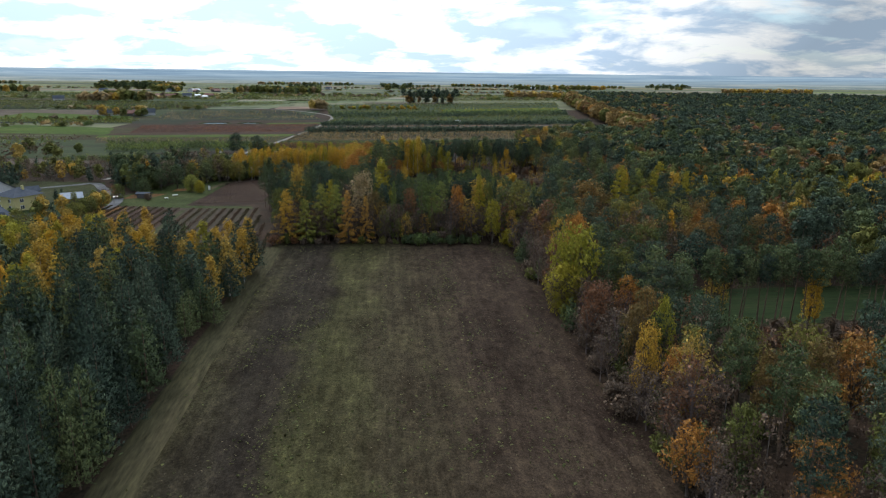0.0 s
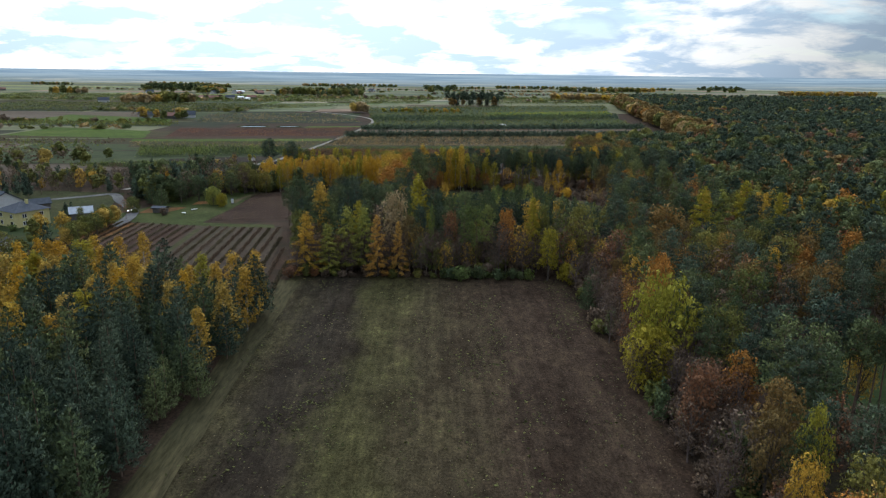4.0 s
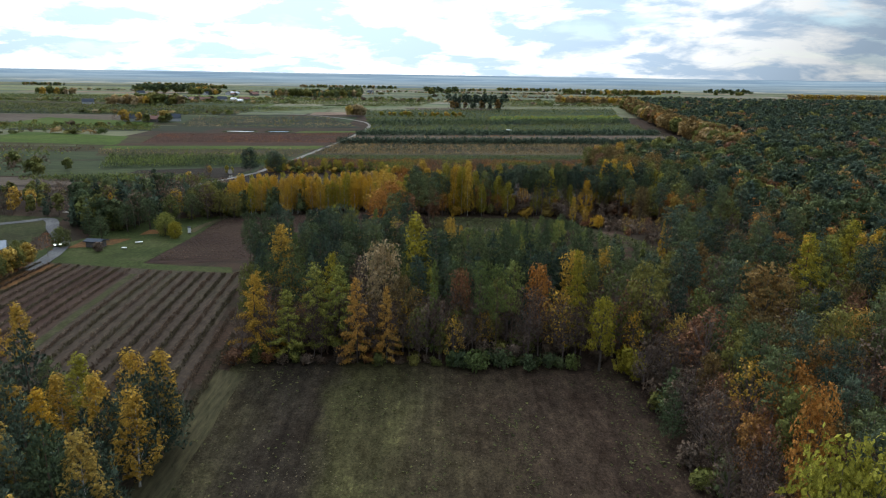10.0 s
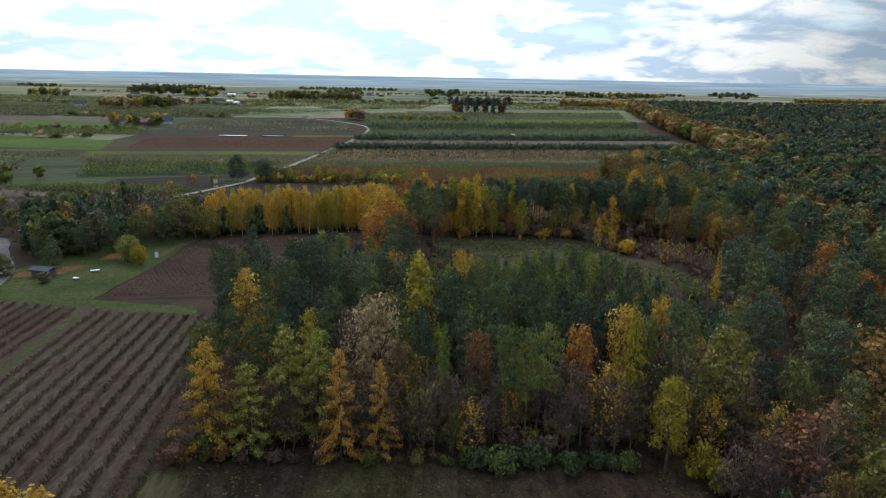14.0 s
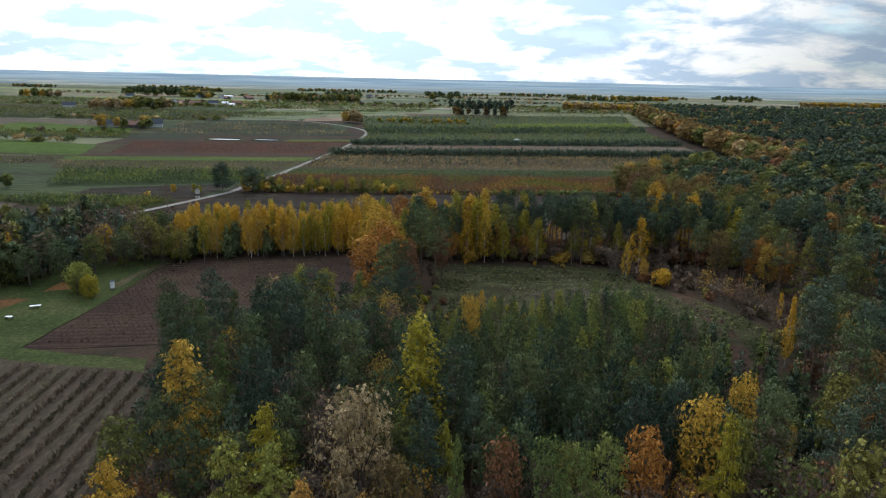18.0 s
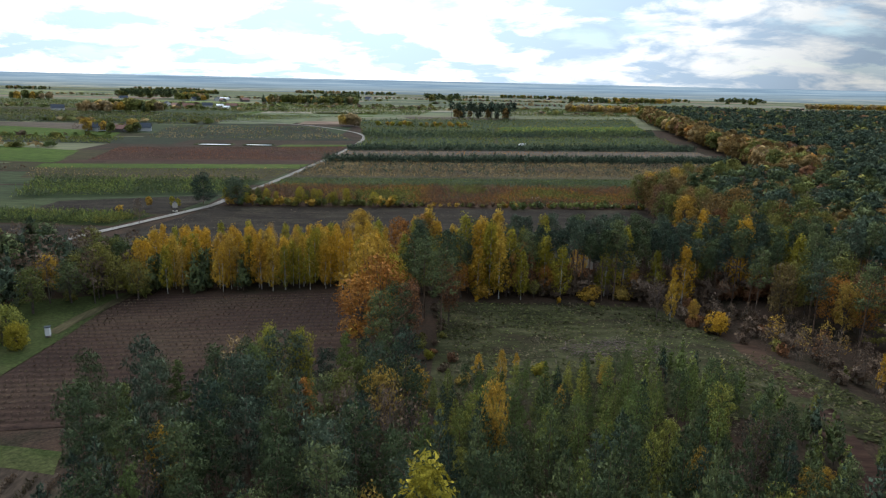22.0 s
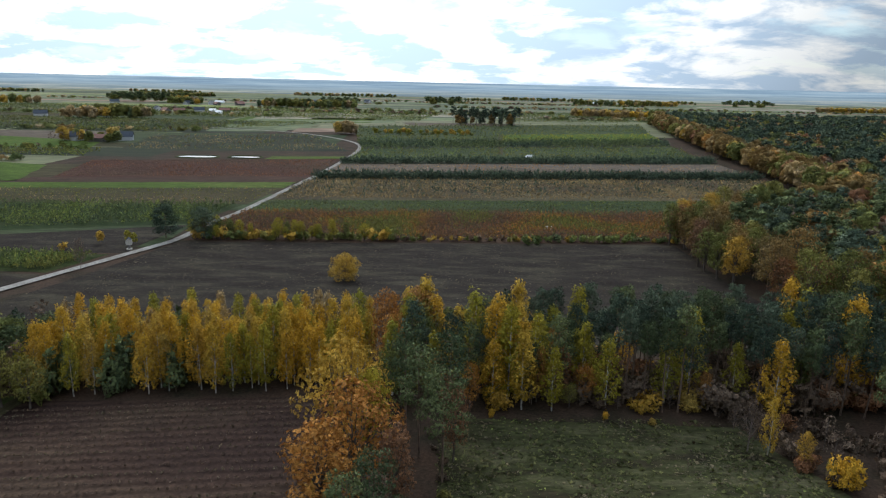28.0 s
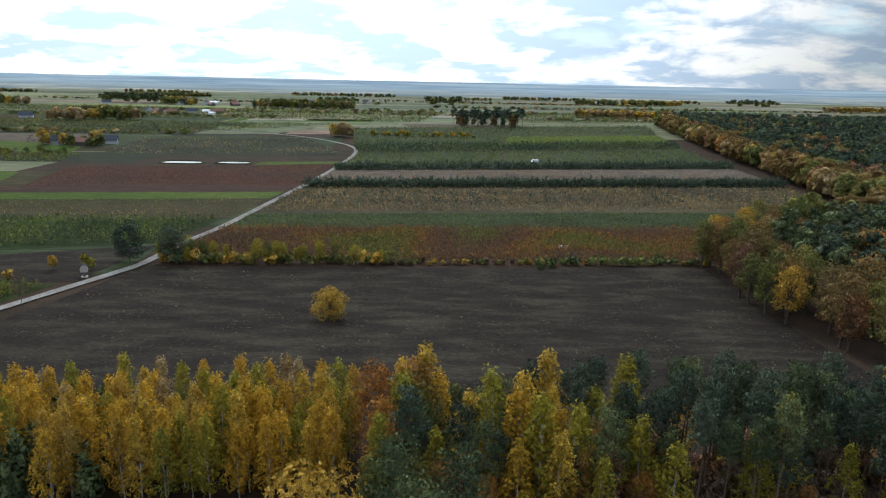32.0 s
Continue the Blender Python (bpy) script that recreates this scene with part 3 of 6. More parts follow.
quilt(-1300, 1500, 1090, 2250, 42, 420, 0.05)
quilt(-620, -235, 640, 1060, 60, 170, 0.06)
quilt(-560, -205, 300, 545, 45, 150, 0.10)
quilt(-225, 30, 870, 1060, 50, 120, 0.16)

# the far rim of the plain: a glowing backdrop, blue haze painted in
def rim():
    n = Nodes("glowing_haze_rim", 1.0)
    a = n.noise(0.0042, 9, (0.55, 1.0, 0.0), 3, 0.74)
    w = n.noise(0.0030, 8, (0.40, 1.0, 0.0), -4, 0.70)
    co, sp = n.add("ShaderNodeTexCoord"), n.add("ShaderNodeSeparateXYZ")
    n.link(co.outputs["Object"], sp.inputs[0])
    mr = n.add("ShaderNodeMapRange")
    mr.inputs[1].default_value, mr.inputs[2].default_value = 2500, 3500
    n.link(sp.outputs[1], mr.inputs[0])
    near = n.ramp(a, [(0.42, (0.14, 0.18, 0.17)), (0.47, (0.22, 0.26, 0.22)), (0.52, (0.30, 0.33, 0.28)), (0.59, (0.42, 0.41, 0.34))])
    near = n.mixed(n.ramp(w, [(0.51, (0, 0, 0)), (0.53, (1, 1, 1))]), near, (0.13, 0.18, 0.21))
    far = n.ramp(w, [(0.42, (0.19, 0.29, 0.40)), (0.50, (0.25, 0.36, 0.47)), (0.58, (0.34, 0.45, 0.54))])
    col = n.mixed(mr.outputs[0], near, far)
    # emits the hazy colours itself instead of taking light from the sky
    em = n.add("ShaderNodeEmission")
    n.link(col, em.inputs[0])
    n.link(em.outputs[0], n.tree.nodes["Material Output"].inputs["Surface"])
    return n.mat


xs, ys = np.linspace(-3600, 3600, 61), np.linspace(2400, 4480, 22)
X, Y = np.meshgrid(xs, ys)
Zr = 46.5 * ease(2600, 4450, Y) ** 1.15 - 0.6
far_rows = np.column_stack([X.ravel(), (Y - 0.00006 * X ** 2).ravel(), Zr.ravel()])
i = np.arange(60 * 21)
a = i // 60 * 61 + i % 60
tagged(new("backdrop", mesh_of("backdrop", far_rows, np.column_stack([a, a + 1, a + 62, a + 61]), rim(), True)), "glowing backdrop of wooded plain with painted blue haze", "horizon", kind="structure")

# ---- trees: builders ----


def set_normals(me, N):
    """Lets the sprays of a crown take the light as the crown's outside does."""
    me.normals_split_custom_set_from_vertices(np.repeat(N, 4, 0).astype(np.float32).tolist())


def leaves_mesh(name, P, D, L, W, mat, r, droop=0.0, tint=None, N=None):
    """Leaf sprays as bent rhombs: base points, directions, lengths and widths; N: the way the crown faces there."""
    n = len(P)
    D = D / (np.linalg.norm(D, axis=1)[:, None] + 1e-9)
    S = np.cross(D, r.normal(size=(n, 3)))
    S /= np.linalg.norm(S, axis=1)[:, None] + 1e-9
    if N is not None:
        N = N / (np.linalg.norm(N, axis=1)[:, None] + 1e-9)
        D = D - N * np.einsum("ij,ij->i", D, N)[:, None] * 0.6 + r.normal(size=(n, 3)) * 0.12
        D /= np.linalg.norm(D, axis=1)[:, None] + 1e-9
        S = np.cross(D, N) + S * 0.25
        S -= D * np.einsum("ij,ij->i", S, D)[:, None]
        S /= np.linalg.norm(S, axis=1)[:, None] + 1e-9
        S = np.where((np.einsum("ij,ij->i", np.cross(S, D), N) < 0)[:, None], -S, S)
    L, W = np.asarray(L)[:, None], np.asarray(W)[:, None]
    tip = P + D * L + np.array([0, 0, -1.0]) * L * droop
    mid = P + D * L * 0.5
    V = np.stack([P, mid + S * W * 0.5, tip, mid - S * W * 0.5], 1).reshape(-1, 3)
    me = mesh_of(name, V, np.arange(4 * n).reshape(-1, 4), mat)
    if tint is not None:
        at = me.attributes.new("tint", "FLOAT", "POINT")
        at.data.foreach_set("value", np.repeat(tint, 4).astype(np.float32))
    if N is not None:
        set_normals(me, N + r.normal(size=N.shape) * 0.22)
        facing[me.name] = N.astype(np.float32)
    return me


facing = {}


def outward(P, D, lift=0.25):
    """Facing of crown sprays: away from the stem and from their own tuft, and up."""
    flat = P * (1, 1, 0)
    flat = flat / (np.linalg.norm(flat, axis=1)[:, None] + 0.3)
    d = D / (np.linalg.norm(D, axis=1)[:, None] + 1e-9)
    return flat * 0.45 + d * 0.95 + np.array([0, 0, lift])


class Wood:
    """Trunk and limbs gathered into one mesh of tapered tubes."""

    def __init__(self):
        self.v, self.f = [], []

    def limb(self, pts, r0, r1, sides=5):
        pts = [np.array(p, float) for p in pts]
        b = len(self.v)
        for k, p in enumerate(pts):
            d = pts[min(k + 1, len(pts) - 1)] - pts[max(k - 1, 0)]
            d /= np.linalg.norm(d) + 1e-9
            s = np.cross(d, (0.3, 1, 0.1))
            s /= np.linalg.norm(s) + 1e-9
            q = np.cross(d, s)
            rad = r0 + (r1 - r0) * k / (len(pts) - 1)
            for m in range(sides):
                an = 2 * math.pi * m / sides
                self.v.append(p + rad * (math.cos(an) * s + math.sin(an) * q))
        for k in range(len(pts) - 1):
            for m in range(sides):
                a0, a1 = b + k * sides + m, b + k * sides + (m + 1) % sides
                self.f.append((a0, a1, a1 + sides, a0 + sides))
        self.f.append(tuple(range(b + (len(pts) - 1) * sides, b + len(pts) * sides)))

    def mesh(self, name, mat):
        return mesh_of(name, self.v, self.f, mat, True)


def lean_line(h, bend, r, n=5):
    off = r.normal(size=2) * bend
    return [(off[0] * math.sin(2.2 * k / n), off[1] * math.sin(1.7 * k / n), h * k / n) for k in range(n + 1)]


def shell(c, rad, n, r):
    """n points and outward directions on a lumpy ellipsoid."""
    d = r.normal(size=(n, 3))
    d /= np.linalg.norm(d, axis=1)[:, None]
    k = r.uniform(0.45, 1.05, n)[:, None] ** 0.6
    return c + d * k * rad, d


def birch(h, w, r, mat, n=1560):
    wood = Wood()
    trunk = lean_line(h * 0.97, h * 0.02, r, 6)
    wood.limb(trunk, 0.011 * h, 0.012, 6)
    P, D, OUT = [], [], []
    tufts = 52
    for k in range(tufts):
        u = 0.16 + 0.84 * (k + r.uniform(0, 1)) / tufts
        rad = w * 0.5 * min(1.0, ((u - 0.04) / 0.3)) * max(0.10, (1.04 - u) / 0.62) ** 0.75
        rad = min(rad, w * 0.5)
        an = k * 2.4 + r.uniform(-0.5, 0.5)
        rr = rad * r.uniform(0.35, 1.0)
        c = np.array([math.cos(an) * rr, math.sin(an) * rr, h * u])
        t0 = np.array([0, 0, max(h * u - rr * 1.1, h * 0.12)])
        if k % 2 == 0:
            wood.limb([t0, (t0 + c) / 2 + (0, 0, 0.25), c], 0.045, 0.012, 3)
        m = int(n / tufts)
        p, d = shell(c, np.array([0.5, 0.5, 0.82]) * (0.50 + 0.11 * w), m, r)
        P.append(p)
        OUT.append(d)
        D.append(d * 0.55 + r.normal(size=d.shape) * 0.45 + (0, 0, -0.4))
    P, D, OUT = np.vstack(P), np.vstack(D), np.vstack(OUT)
    return wood.mesh("trunk", M["bark_birch"]), leaves_mesh("crown", P, D, r.uniform(0.36, 0.68, len(P)), r.uniform(0.28, 0.50, len(P)), mat, r, 0.1, None, outward(P, OUT))


def broadleaf(h, w, r, mat, n=1900, low=0.28, wood_mat="bark_dark", lumps=27, fine=1.0):
    wood = Wood()
    fork = h * r.uniform(0.28, 0.4)
    wood.limb(lean_line(fork * 1.3, 0.15, r, 4), 0.022 * h, 0.014 * h, 7)
    P, D, OUT = [], [], []
    for k in range(lumps):
        u = (k + 0.5) / lumps
        z = low + (0.93 - low) * u
        prof = math.sin(math.pi * min(0.96, max(0.10, (z - low + 0.10) / (1.06 - low)))) ** 0.6
        an = k * 2.4 + r.uniform(-0.5, 0.5)
        rr = w * 0.5 * prof * r.uniform(0.35, 0.86)
        c = np.array([math.cos(an) * rr, math.sin(an) * rr, h * z])
        root = np.array([0, 0, fork * r.uniform(0.7, 1.25)])
        wood.limb([root, root * 0.5 + c * 0.5 + r.normal(size=3) * 0.3, c], 0.008 * h, 0.02, 4)
        rad = w * r.uniform(0.12, 0.20)
        m = int(n / lumps)
        p, d = shell(c, np.array([rad, rad, rad * 0.8]), m, r)
        P.append(p)
        OUT.append(d)
        D.append(d * 0.5 + r.normal(size=d.shape) * 0.6 + (0, 0, -0.1))
    P, D, OUT = np.vstack(P), np.vstack(D), np.vstack(OUT)
    return wood.mesh("trunk", M[wood_mat]), leaves_mesh("crown", P, D, r.uniform(0.34, 0.66, len(P)) * fine, r.uniform(0.28, 0.52, len(P)) * fine, mat, r, 0.1, None, outward(P, OUT))


def bare(h, w, r, mat, n=700):
    """A tree that has lost most of its leaves: many fine twigs and a few leaves left."""
    wood = Wood()
    wood.limb(lean_line(h * 0.8, 0.3, r, 5), 0.014 * h, 0.02, 6)
    P, D = [], []
    for k in range(26):
        u = 0.2 + 0.7 * (k + r.uniform()) / 26
        an = k * 2.4 + r.uniform(-0.4, 0.4)
        rr = w * 0.5 * math.sin(math.pi * min(0.95, u + 0.1)) ** 0.5 * r.uniform(0.6, 1.0)
        a0 = np.array([0, 0, h * u * 0.72])
        c = np.array([math.cos(an) * rr, math.sin(an) * rr, h * (u + 0.1)])
        wood.limb([a0, a0 * 0.45 + c * 0.55, c], 0.06, 0.012, 3)
        for q in range(5):
            s = a0 + (c - a0) * r.uniform(0.35, 1.0)
            e = s + (c - a0) / np.linalg.norm(c - a0) * r.uniform(0.5, 1.3) + r.normal(size=3) * 0.45 + (0, 0, 0.35)
            wood.limb([s, e], 0.022, 0.008, 3)
        m = n // 26
        p, d = shell(c, np.array([0.9, 0.9, 0.8]) * 0.13 * w, m, r)
        P.append(p)
        D.append(d + r.normal(size=d.shape) * 0.7)
    P, D = np.vstack(P), np.vstack(D)
    return wood.mesh("trunk", M["twig"]), leaves_mesh("crown", P, D, r.uniform(0.3, 0.58, len(P)), r.uniform(0.22, 0.42, len(P)), mat, r, 0.1, None, outward(P, D))


def spruce(h, w, r, mat, n=2300, low=0.05, wood_mat="bark_pine"):
    """A young pine, bushy to the ground: whorls of boughs that end in upturned cushions of needles."""
    wood = Wood()
    wood.limb(lean_line(h * 0.98, 0.12, r, 5), 0.014 * h, 0.015, 6)
    boughs = []
    tiers = max(8, int(h / 1.05))
    for k in range(tiers):
        u = low + (0.95 - low) * (k + 0.4) / tiers
        rad = w * 0.5 * (1 - ((u - low) / (1 - low)) ** 1.45) * r.uniform(0.82, 1.1) + 0.22
        arms = 4 + int(4.5 * (1 - u))
        for j in range(arms):
            an = 2 * math.pi * (j + r.uniform(-0.22, 0.22)) / arms + k * 0.8
            rd = rad * r.uniform(0.72, 1.12)
            boughs.append((h * u + r.normal() * 0.12, an, rd))
    share = n / sum(0.55 + rd for _, _, rd in boughs)
    P, D, L, OUT = [], [], [], []
    for z, an, rd in boughs:
        o = np.array([math.cos(an), math.sin(an), 0.0])
        b0, tip = np.array([0, 0, z]), np.array([0, 0, z]) + o * rd + (0, 0, rd * 0.42)
        m = max(5, int(share * (0.55 + rd)))
        s = 1 - r.uniform(0, 1, m) ** 1.6 * 0.72
        thick = 0.20 + 0.16 * rd
        d = r.normal(size=(m, 3))
        d /= np.linalg.norm(d, axis=1)[:, None]
        d[:, 2] = np.abs(d[:, 2]) * 1.0 - 0.25
        P.append(b0 + (tip - b0) * s[:, None] + d * (thick, thick, thick * 0.8) * r.uniform(0.5, 1.1, (m, 1)))
        OUT.append(d * 0.8 + o * 0.35 + (0, 0, 0.35))
        D.append(d * 0.5 + o * 0.5 + r.normal(size=(m, 3)) * 0.25 + (0, 0, 0.75))
        L.append(r.uniform(0.34, 0.66, m))
    m = 40
    P.append(np.column_stack([r.normal(size=(m, 2)) * 0.14, h * r.uniform(0.90, 0.99, m)]))
    OUT.append(r.normal(size=(m, 3)) + (0, 0, 0.5))
    D.append(r.normal(size=(m, 3)) * 0.3 + (0, 0, 1.0))
    L.append(r.uniform(0.3, 0.55, m))
    P, D, OUT, L = np.vstack(P), np.vstack(D), np.vstack(OUT), np.concatenate(L)
    return wood.mesh("trunk", M[wood_mat]), leaves_mesh("crown", P, D, L, L * r.uniform(0.34, 0.58, len(L)), mat, r, 0.03, None, outward(P, OUT, 0.2))


def scots(h, w, r, mat, n=1900, low=0.46):
    """A tall pine: bare trunk and a crown of flat, upturned cushions."""
    wood = Wood()
    line = lean_line(h * 0.95, 0.35, r, 6)
    wood.limb(line, 0.0125 * h, 0.03, 7)
    P, D, OUT = [], [], []
    pads = 24
    for k in range(pads):
        u = low + (0.98 - low) * (k + r.uniform(0, 1)) / pads
        prof = math.sin(math.pi * min(0.9, 0.28 + 0.62 * (u - low) / (1 - low))) ** 0.7
        an = k * 2.4 + r.uniform(-0.6, 0.6)
        rr = w * 0.5 * prof * r.uniform(0.35, 0.95)
        c = np.array([math.cos(an) * rr, math.sin(an) * rr, h * u])
        b0 = np.array([0, 0, h * u - rr * 0.35])
        wood.limb([b0, (b0 + c) / 2 + (0, 0, -0.1), c], 0.06, 0.02, 4)
        rad = w * r.uniform(0.13, 0.22)
        m = n // pads
        p, d = shell(c, np.array([rad, rad, rad * 0.5]), m, r)
        P.append(p)
        OUT.append(d)
        D.append(d * 0.6 + r.normal(size=d.shape) * 0.5 + (0, 0, 0.15))
    for k in range(5):
        an, z = r.uniform(0, 6.28), h * r.uniform(0.65 * low, low)
        wood.limb([(0, 0, z), (math.cos(an) * 1.1, math.sin(an) * 1.1, z - 0.1)], 0.035, 0.012, 3)
    P, D, OUT = np.vstack(P), np.vstack(D), np.vstack(OUT)
    return wood.mesh("trunk", M["bark_pine"]), leaves_mesh("crown", P, D, r.uniform(0.36, 0.62, len(P)), r.uniform(0.21, 0.38, len(P)), mat, r, 0.0, None, outward(P, OUT))


def larch(h, w, r, mat, n=4600, low=0.07):
    """A larch: long level arms hung with soft tassels of needles, narrowing to a feathery tip."""
    wood = Wood()
    wood.limb(lean_line(h * 0.98, 0.25, r, 6), 0.013 * h, 0.015, 6)
    P, D, OUT = [], [], []
    arms = 46
    for k in range(arms):
        u = low + (0.97 - low) * ((k + r.uniform(0, 1)) / arms) ** 0.92
        rad = w * 0.5 * (1 - ((u - low) / (1 - low)) ** 1.35) * r.uniform(0.55, 1.15) + 0.25
        an = k * 2.4 + r.uniform(-0.5, 0.5)
        o = np.array([math.cos(an), math.sin(an), 0.0])
        b0 = np.array([0, 0, h * u])
        tip = b0 + o * rad + (0, 0, rad * r.uniform(-0.12, 0.22))
        if k % 3 == 0:
            wood.limb([b0, (b0 + tip) / 2 + (0, 0, 0.08), tip], 0.045, 0.012, 3)
        m = max(10, int(n * (rad + 0.5) / (arms * (w * 0.30 + 0.5))))
        s = r.uniform(0.12, 1.0, m) ** 0.7
        off = r.normal(size=(m, 3)) * (0.27, 0.27, 0.17) - np.outer(s ** 2, (0, 0, 0.10 * rad))
        P.append(b0 + (tip - b0) * s[:, None] + off)
        OUT.append(off / 0.3 + o * 0.5 + (0, 0, 0.35))
        D.append(o * 0.45 + r.normal(size=(m, 3)) * 0.45 + (0, 0, -0.45))
    P, D, OUT = np.vstack(P), np.vstack(D), np.vstack(OUT)
    return wood.mesh("trunk", M["bark_dark"]), leaves_mesh("crown", P, D, r.uniform(0.28, 0.52, len(P)), r.uniform(0.18, 0.34, len(P)), mat, r, 0.1, None, outward(P, OUT))


def bush(h, w, r, mat, n=620):
    wood = Wood()
    P, D = [], []
    for k in range(11):
        an = k * 2.4
        rr = w * 0.5 * r.uniform(0.15, 0.72)
        c = np.array([math.cos(an) * rr, math.sin(an) * rr, h * r.uniform(0.3, 0.8)])
        wood.limb([(c[0] * 0.2, c[1] * 0.2, 0), c], 0.04, 0.012, 4)
        p, d = shell(c, np.array([w * 0.2, w * 0.2, h * 0.2]), n // 11, r)
        P.append(p)
        D.append(d + r.normal(size=d.shape) * 0.5 + (0, 0, 0.2))
    P, D = np.vstack(P), np.vstack(D)
    P[:, 2] = np.maximum(P[:, 2], 0.08)
    return wood.mesh("stem", M["twig"]), leaves_mesh("crown", P, D, r.uniform(0.28, 0.52, len(P)), r.uniform(0.24, 0.42, len(P)), mat, r, 0.05, None, outward(P, D))


def fruit(h, w, r, mat):
    """A low round tree with a short trunk and a dense crown."""
    return broadleaf(h, w, r, mat, 3000, 0.12, "bark_dark", 40, 0.85)


def veteran(h, w, r, mat):
    """A broad pine grown in the open, its crown reaching low."""
    return scots(h, w, r, mat, 4200, 0.16)


def high_pine(h, w, r, mat):
    """A forest-grown pine: a long bare trunk and a small crown at the top."""
    return scots(h, w, r, mat, 1500, 0.64)


MAKERS = dict(high_pine=high_pine, fruit=fruit, veteran=veteran, birch=birch, broadleaf=broadleaf, bare=bare, spruce=spruce, scots=scots, larch=larch, bush=bush)
NAMES = dict(high_pine="tall_pine", fruit="round_tree", veteran="broad_pine", birch="birch_tree", broadleaf="broadleaf_tree", bare="bare_tree", spruce="young_conifer", scots="scots_pine", larch="larch_tree", bush="shrub")
TINTED = dict(moss="moss green", amber="orange-gold", bronze="bronze brown", dry="dry", turf="green", dead="dead brown", pine="dark green", spruce="dark blue-green", green="fresh green", yellow="bright yellow", lime="yellow-green", olive="olive green", gold="golden yellow", orange="orange", rust="rust red", brown="withered brown", tan="pale tan")
FORM = dict(high_pine="{} pine with long bare trunk and high crown", fruit="{} round low tree with a short trunk", veteran="{} broad pine standing alone with low boughs", birch="{} birch tree with a slender pale trunk", broadleaf="{} broadleaf tree in autumn with a full crown", bare="nearly bare tree with sparse {} leaves", spruce="{} young conifer with branches near the ground", scots="{} scots pine with a tall bare trunk", larch="{} larch tree with feathery drooping branches", bush="{} shrub on the ground")
SIZE = dict(high_pine=(17, 5.4), fruit=(7, 8.0), veteran=(12, 8.5), birch=(16, 6.6), broadleaf=(14, 8.5), bare=(12, 6.5), spruce=(12, 5.6), scots=(18, 6.6), larch=(15, 8.6), bush=(2.6, 3.4))
stock = {}
tr = np.random.default_rng(21)


orders = []


def plant(kind, hue, x, y, h, wide=1.0, group=""):
    """Orders one tree: kind, colour, place and height."""
    orders.append((kind, hue, float(x), float(y), float(h), float(wide), group, int(tr.integers(0, 3)), float(tr.uniform(0, 360))))


def model(kind, hue, v):
    """The trunk and crown meshes of a kind of tree in one of its three shapes."""
    base = (kind, "", v)
    H, W = SIZE[kind]
    if base not in stock:
        r = np.random.default_rng(100 + 10 * list(MAKERS).index(kind) + v)
        stock[base] = MAKERS[kind](H, W * (0.9 + 0.1 * v), r, M["leaf_" + hue])
    trunk_me, crown_me = stock[base]
    if crown_me.materials[0] != M["leaf_" + hue]:
        crown_me = crown_me.copy()
        crown_me.materials[0] = M["leaf_" + hue]
    return trunk_me, crown_me


def raise_tree(kind, hue, x, y, h, wide, group, v, turn):
    """Sets one tree on the land, as a thing with trunk and crown."""
    key = (kind, hue, v)
    s = h / SIZE[kind][0]
    m = pose(x, y, gz(x, y) - 0.08, 0, 0, turn) @ Matrix.Diagonal((s * wide, s * wide, s, 1))
    if key in stock:
        ob = copy_thing(stock[key], m)
        ob.matrix_basis = m
        ob["group"] = group
        return
    trunk_me, crown_me = model(kind, hue, v)
    root = new(NAMES[kind])
    part("stem" if kind == "bush" else "trunk", trunk_me, root)
    part("crown", crown_me, root)
    tagged(root, FORM[kind].format(TINTED[hue]), "shrub" if kind == "bush" else "tree", group)
    root.matrix_basis = m
    stock[key] = root


woodland = {}          # hue -> lists of leaf corners and tints of trees too far or too many to count
stems = Wood()
wr = np.random.default_rng(5)


def far_tree(kind, hue, x, y, h, wide=1.0, leaves=45, trunk=True, v=None, turn=None):
    """Adds a tree to the joined woodland: fewer, larger leaves."""
    v = int(wr.integers(0, 3)) if v is None else v
    key = (kind, "corners", v)
    if key not in stock:
        me = model(kind, hue, v)[1]
        co = np.empty(len(me.vertices) * 3, np.float32)
        me.vertices.foreach_get("co", co)
        stock[key] = (co.reshape(-1, 4, 3), facing[stock[(kind, "", v)][1].name])
    full, face = stock[key]
    sel = wr.choice(len(full), min(leaves, len(full)), replace=False)
    C, NV = full[sel], face[sel]
    mid = C.mean(1, keepdims=True)
    C = mid + (C - mid) * (0.86 * math.sqrt(len(full) / len(C)))
    s = h / SIZE[kind][0]
    an = wr.uniform(0, 6.28) if turn is None else radians(turn)
    ca, sa = math.cos(an), math.sin(an)
    X, Y = (C[..., 0] * ca - C[..., 1] * sa) * s * wide + x, (C[..., 0] * sa + C[..., 1] * ca) * s * wide + y
    z0 = gz(x, y)
    bag = woodland.setdefault(hue, ([], [], []))
    bag[0].append(np.stack([X, Y, C[..., 2] * s + z0], -1))
    bag[1].append(np.full(len(C), wr.uniform()))
    bag[2].append(np.column_stack([NV[:, 0] * ca - NV[:, 1] * sa, NV[:, 0] * sa + NV[:, 1] * ca, NV[:, 2]]))
    if trunk and kind != "bush":
        stems.limb([(x, y, z0 - 0.1), (x, y, z0 + h * 0.8)], 0.014 * h, 0.004 * h, 3)


clumps = {}            # hue -> foliage clumps of distant trees: corners, faces, tints and facings


